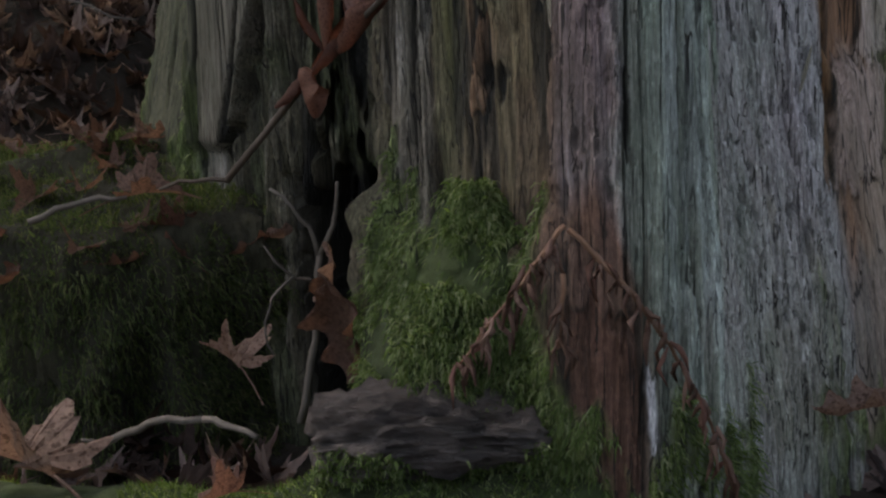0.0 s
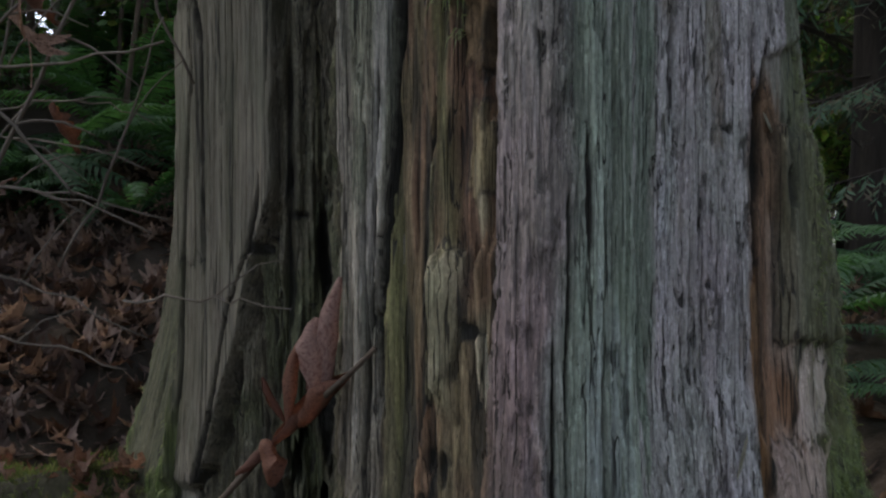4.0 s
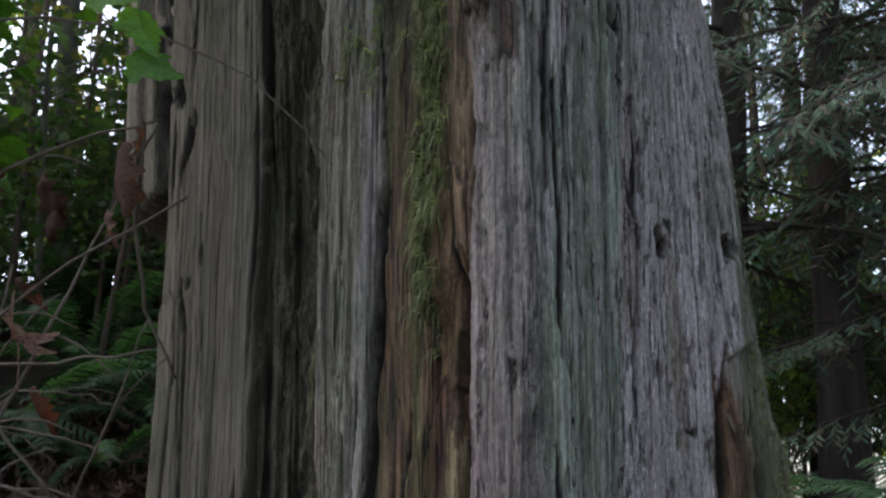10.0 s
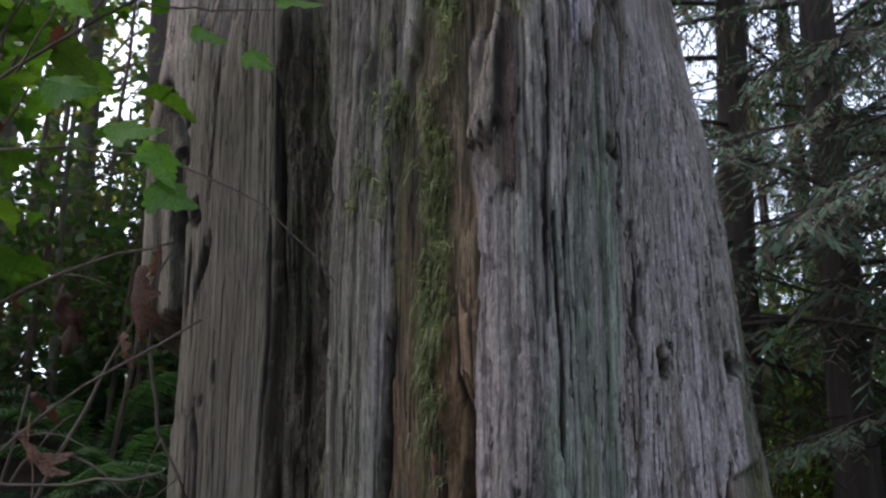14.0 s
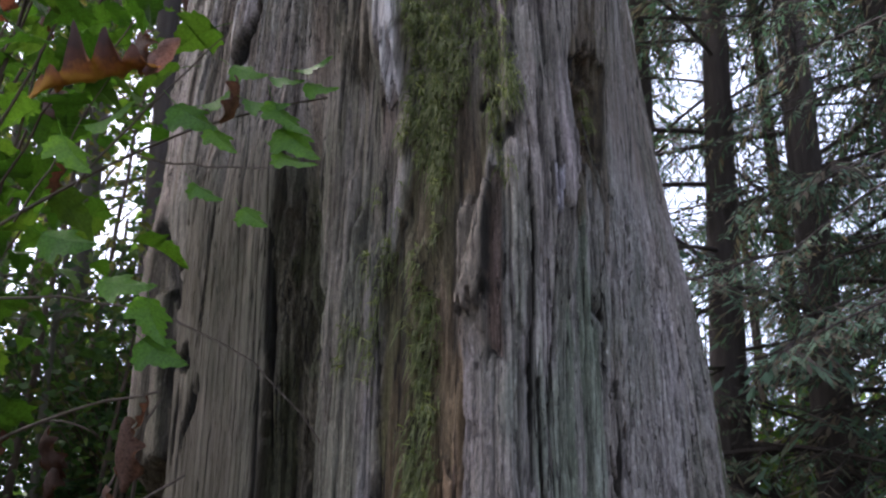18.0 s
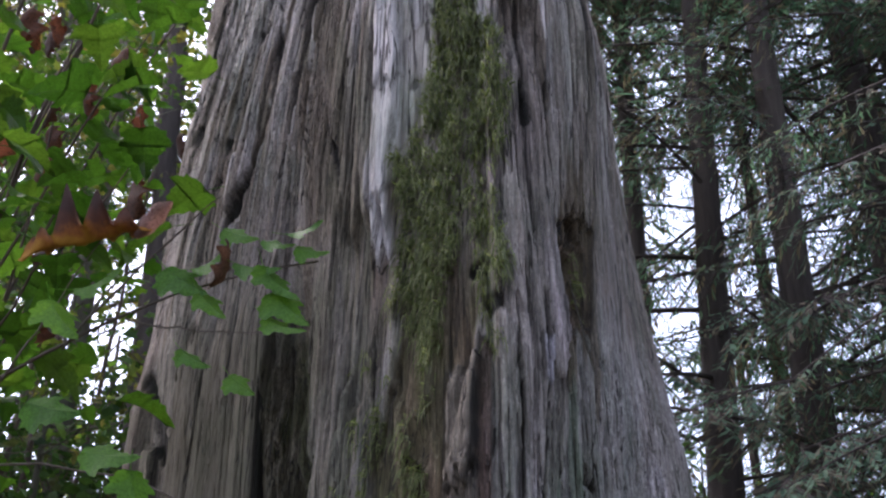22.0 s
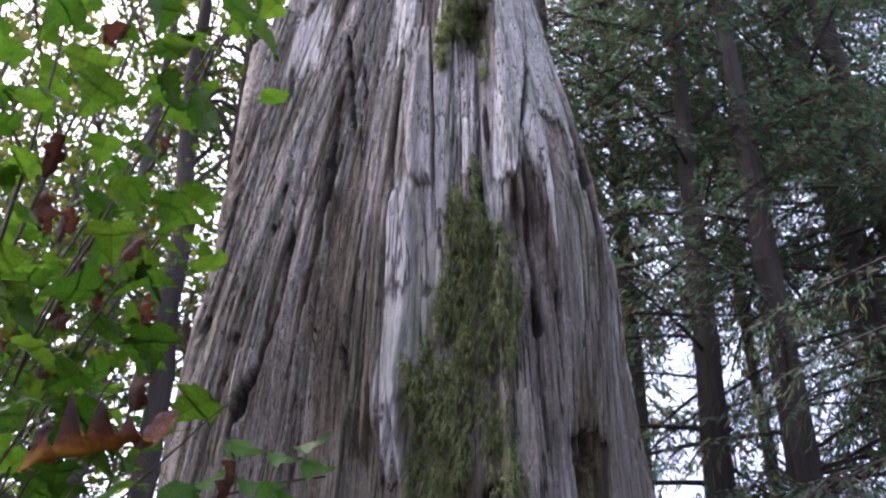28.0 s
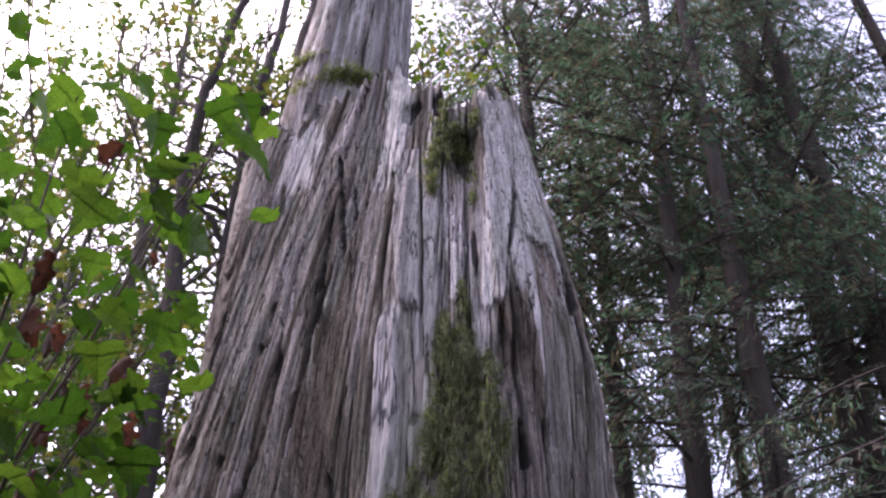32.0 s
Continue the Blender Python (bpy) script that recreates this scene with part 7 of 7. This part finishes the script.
# a brown leaf that hangs by the trunk's left edge
hanging = thing("hanging_leaf", (-0.56, 1.9, 2.1), "dark brown withered leaf hanging from a twig", "leaf")
for k, p, size, along in ((2, (-0.585, 1.9, 2.10), 0.17, (0.06, 0, -1)), (0, (-0.58, 1.9, 2.08), 0.08, (0.35, 0, 1)), (1, (-0.61, 1.9, 1.95), 0.09, (0.25, 0, -1))):
    place_axes(part("blade", CURLED[k], hanging), p, size, along, (0.3, -1, 0))
g = Geo()
tube(g, wander((-0.55, 1.9, 2.13), (-0.48, 2.05, 1.60), (-0.04, 0, -0.03), 10, 0.008, 51), np.linspace(0.006, 0.003, 10), 5)
part("stalk", g, hanging, "", TWIG, True)
lone_leaf(BROWN[1], (-0.78, 1.9, 1.64), 0.20, 60, 60, 20, "orange-brown dead leaf caught in bare twigs", "caught_leaf")

# bare twigs that cross before the slope
TWIGS = [
        ((-1.3, 2.2, 1.70), (-0.46, 1.75, 1.62), (0, 0, -0.04), 0.005), ((-1.25, 2.0, 1.30), (-0.52, 2.0, 1.30), (0, 0, 0.07), 0.004), ((-0.98, 1.9, 1.62), (-0.68, 1.9, 1.34), (0, 0, 0.02), 0.006),
        ((-1.1, 2.0, 1.36), (-0.54, 1.95, 1.27), (0, 0, 0.05), 0.004), ((-1.2, 2.1, 1.20), (-0.56, 2.0, 1.05), (0, 0, 0.05), 0.004), ((-1.15, 2.1, 1.05), (-0.62, 2.05, 0.98), (0, 0, 0.03), 0.004)]
TWIGS += [
        ((-1.2, 2.0, 1.30), (-0.42, 1.8, 1.95), (-0.05, 0, 0.05), 0.005), ((-1.05, 2.1, 1.15), (-0.52, 1.9, 2.15), (0, 0, 0.0), 0.006), ((-0.75, 2.0, 1.2), (-0.52, 1.95, 1.72), (0.02, 0, 0), 0.004),
        ((-0.58, 1.9, 1.13), (-0.22, 1.78, 1.115), (0, 0, 0.012), 0.003), ((-1.3, 2.3, 1.95), (-0.55, 2.0, 2.2), (0, 0, 0.06), 0.006), ((-1.4, 2.4, 1.45), (-0.60, 2.1, 1.42), (0, 0, 0.08), 0.004),
        ((-1.2, 2.2, 0.9), (-0.85, 2.0, 1.85), (0.03, 0, 0), 0.007), ((-1.35, 2.3, 1.0), (-1.1, 2.1, 2.6), (0.05, 0, 0), 0.008), ((-1.0, 2.2, 1.55), (-0.58, 2.1, 1.52), (0, 0, 0.05), 0.003)]
for i, (p, q, bow, r) in enumerate(TWIGS):
    paths = [(wander(p, q, bow, 12, 0.008, 400 + i), r, r * 0.5)]
    mid = paths[0][0][6]
    paths.append((wander(mid, mid + np.array((0.12 + 0.02 * (i % 4), 0.02, 0.16 - 0.09 * (i % 4))), (0, 0, 0.02), 6, 0.004, 430 + i), r * 0.6, r * 0.3))
    twig("bare_branch", paths, "bare thin grey-brown branch", TWIG, "bare branches")

# slender dark saplings that stand before the bright gap on the slope
for i, (x, y, tip, r) in enumerate([(-1.75, 5.4, (0.45, -0.1, 4.6), 0.016), (-1.9, 5.8, (0.35, 0.0, 4.6), 0.016), (-2.5, 6.0, (-0.08, 0.1, 5.6), 0.028), (-2.3, 6.4, (0.15, 0.1, 5.2), 0.022),
                                    (-1.75, 5.7, (0.22, 0.0, 4.8), 0.017), (-2.9, 6.6, (0.1, 0.2, 5.6), 0.026)]):
    foot = np.array(at_ground(x, y, -0.05))
    stem = wander(foot, foot + np.array(tip), (0.04 * (-1) ** i, 0, 0), 14, 0.014, 500 + i)
    paths = [(stem, r, r * 0.4)]
    for k in (6, 8, 10, 12):
        way = np.array((0.35 * (-1) ** (i + k // 2), 0.1 * (k % 3 - 1), 0.28))
        paths.append((wander(stem[k], stem[k] + way * (0.7 + 0.1 * (k % 4)), (0, 0, 0.03), 7, 0.01, 520 + 9 * i + k), r * 0.4, r * 0.15))
    tagged(twig("sapling", paths, "slender dark bare sapling on the slope", STEM, "bare saplings"), "slender dark bare sapling on the slope", "sapling", "bare saplings")

# withered leaves that hang in the shoots beside the trunk
for i, (x, y, z, size, turn) in enumerate([(-0.98, 2.5, 2.25, 0.16, 0.3), (-0.92, 2.5, 2.16, 0.13, -0.4), (-1.02, 2.45, 1.92, 0.12, 0.9), (-0.93, 2.4, 1.62, 0.14, 0.5), (-1.1, 2.6, 1.45, 0.13, -0.6)]):
    place_axes(tagged(new("curled_leaf", DRIED[i % 4]), "dark brown curled leaf hanging in bare twigs", "leaf"), (x, y, z), size, (turn, 0.1, -0.9), (0.4, -1, 0.1))
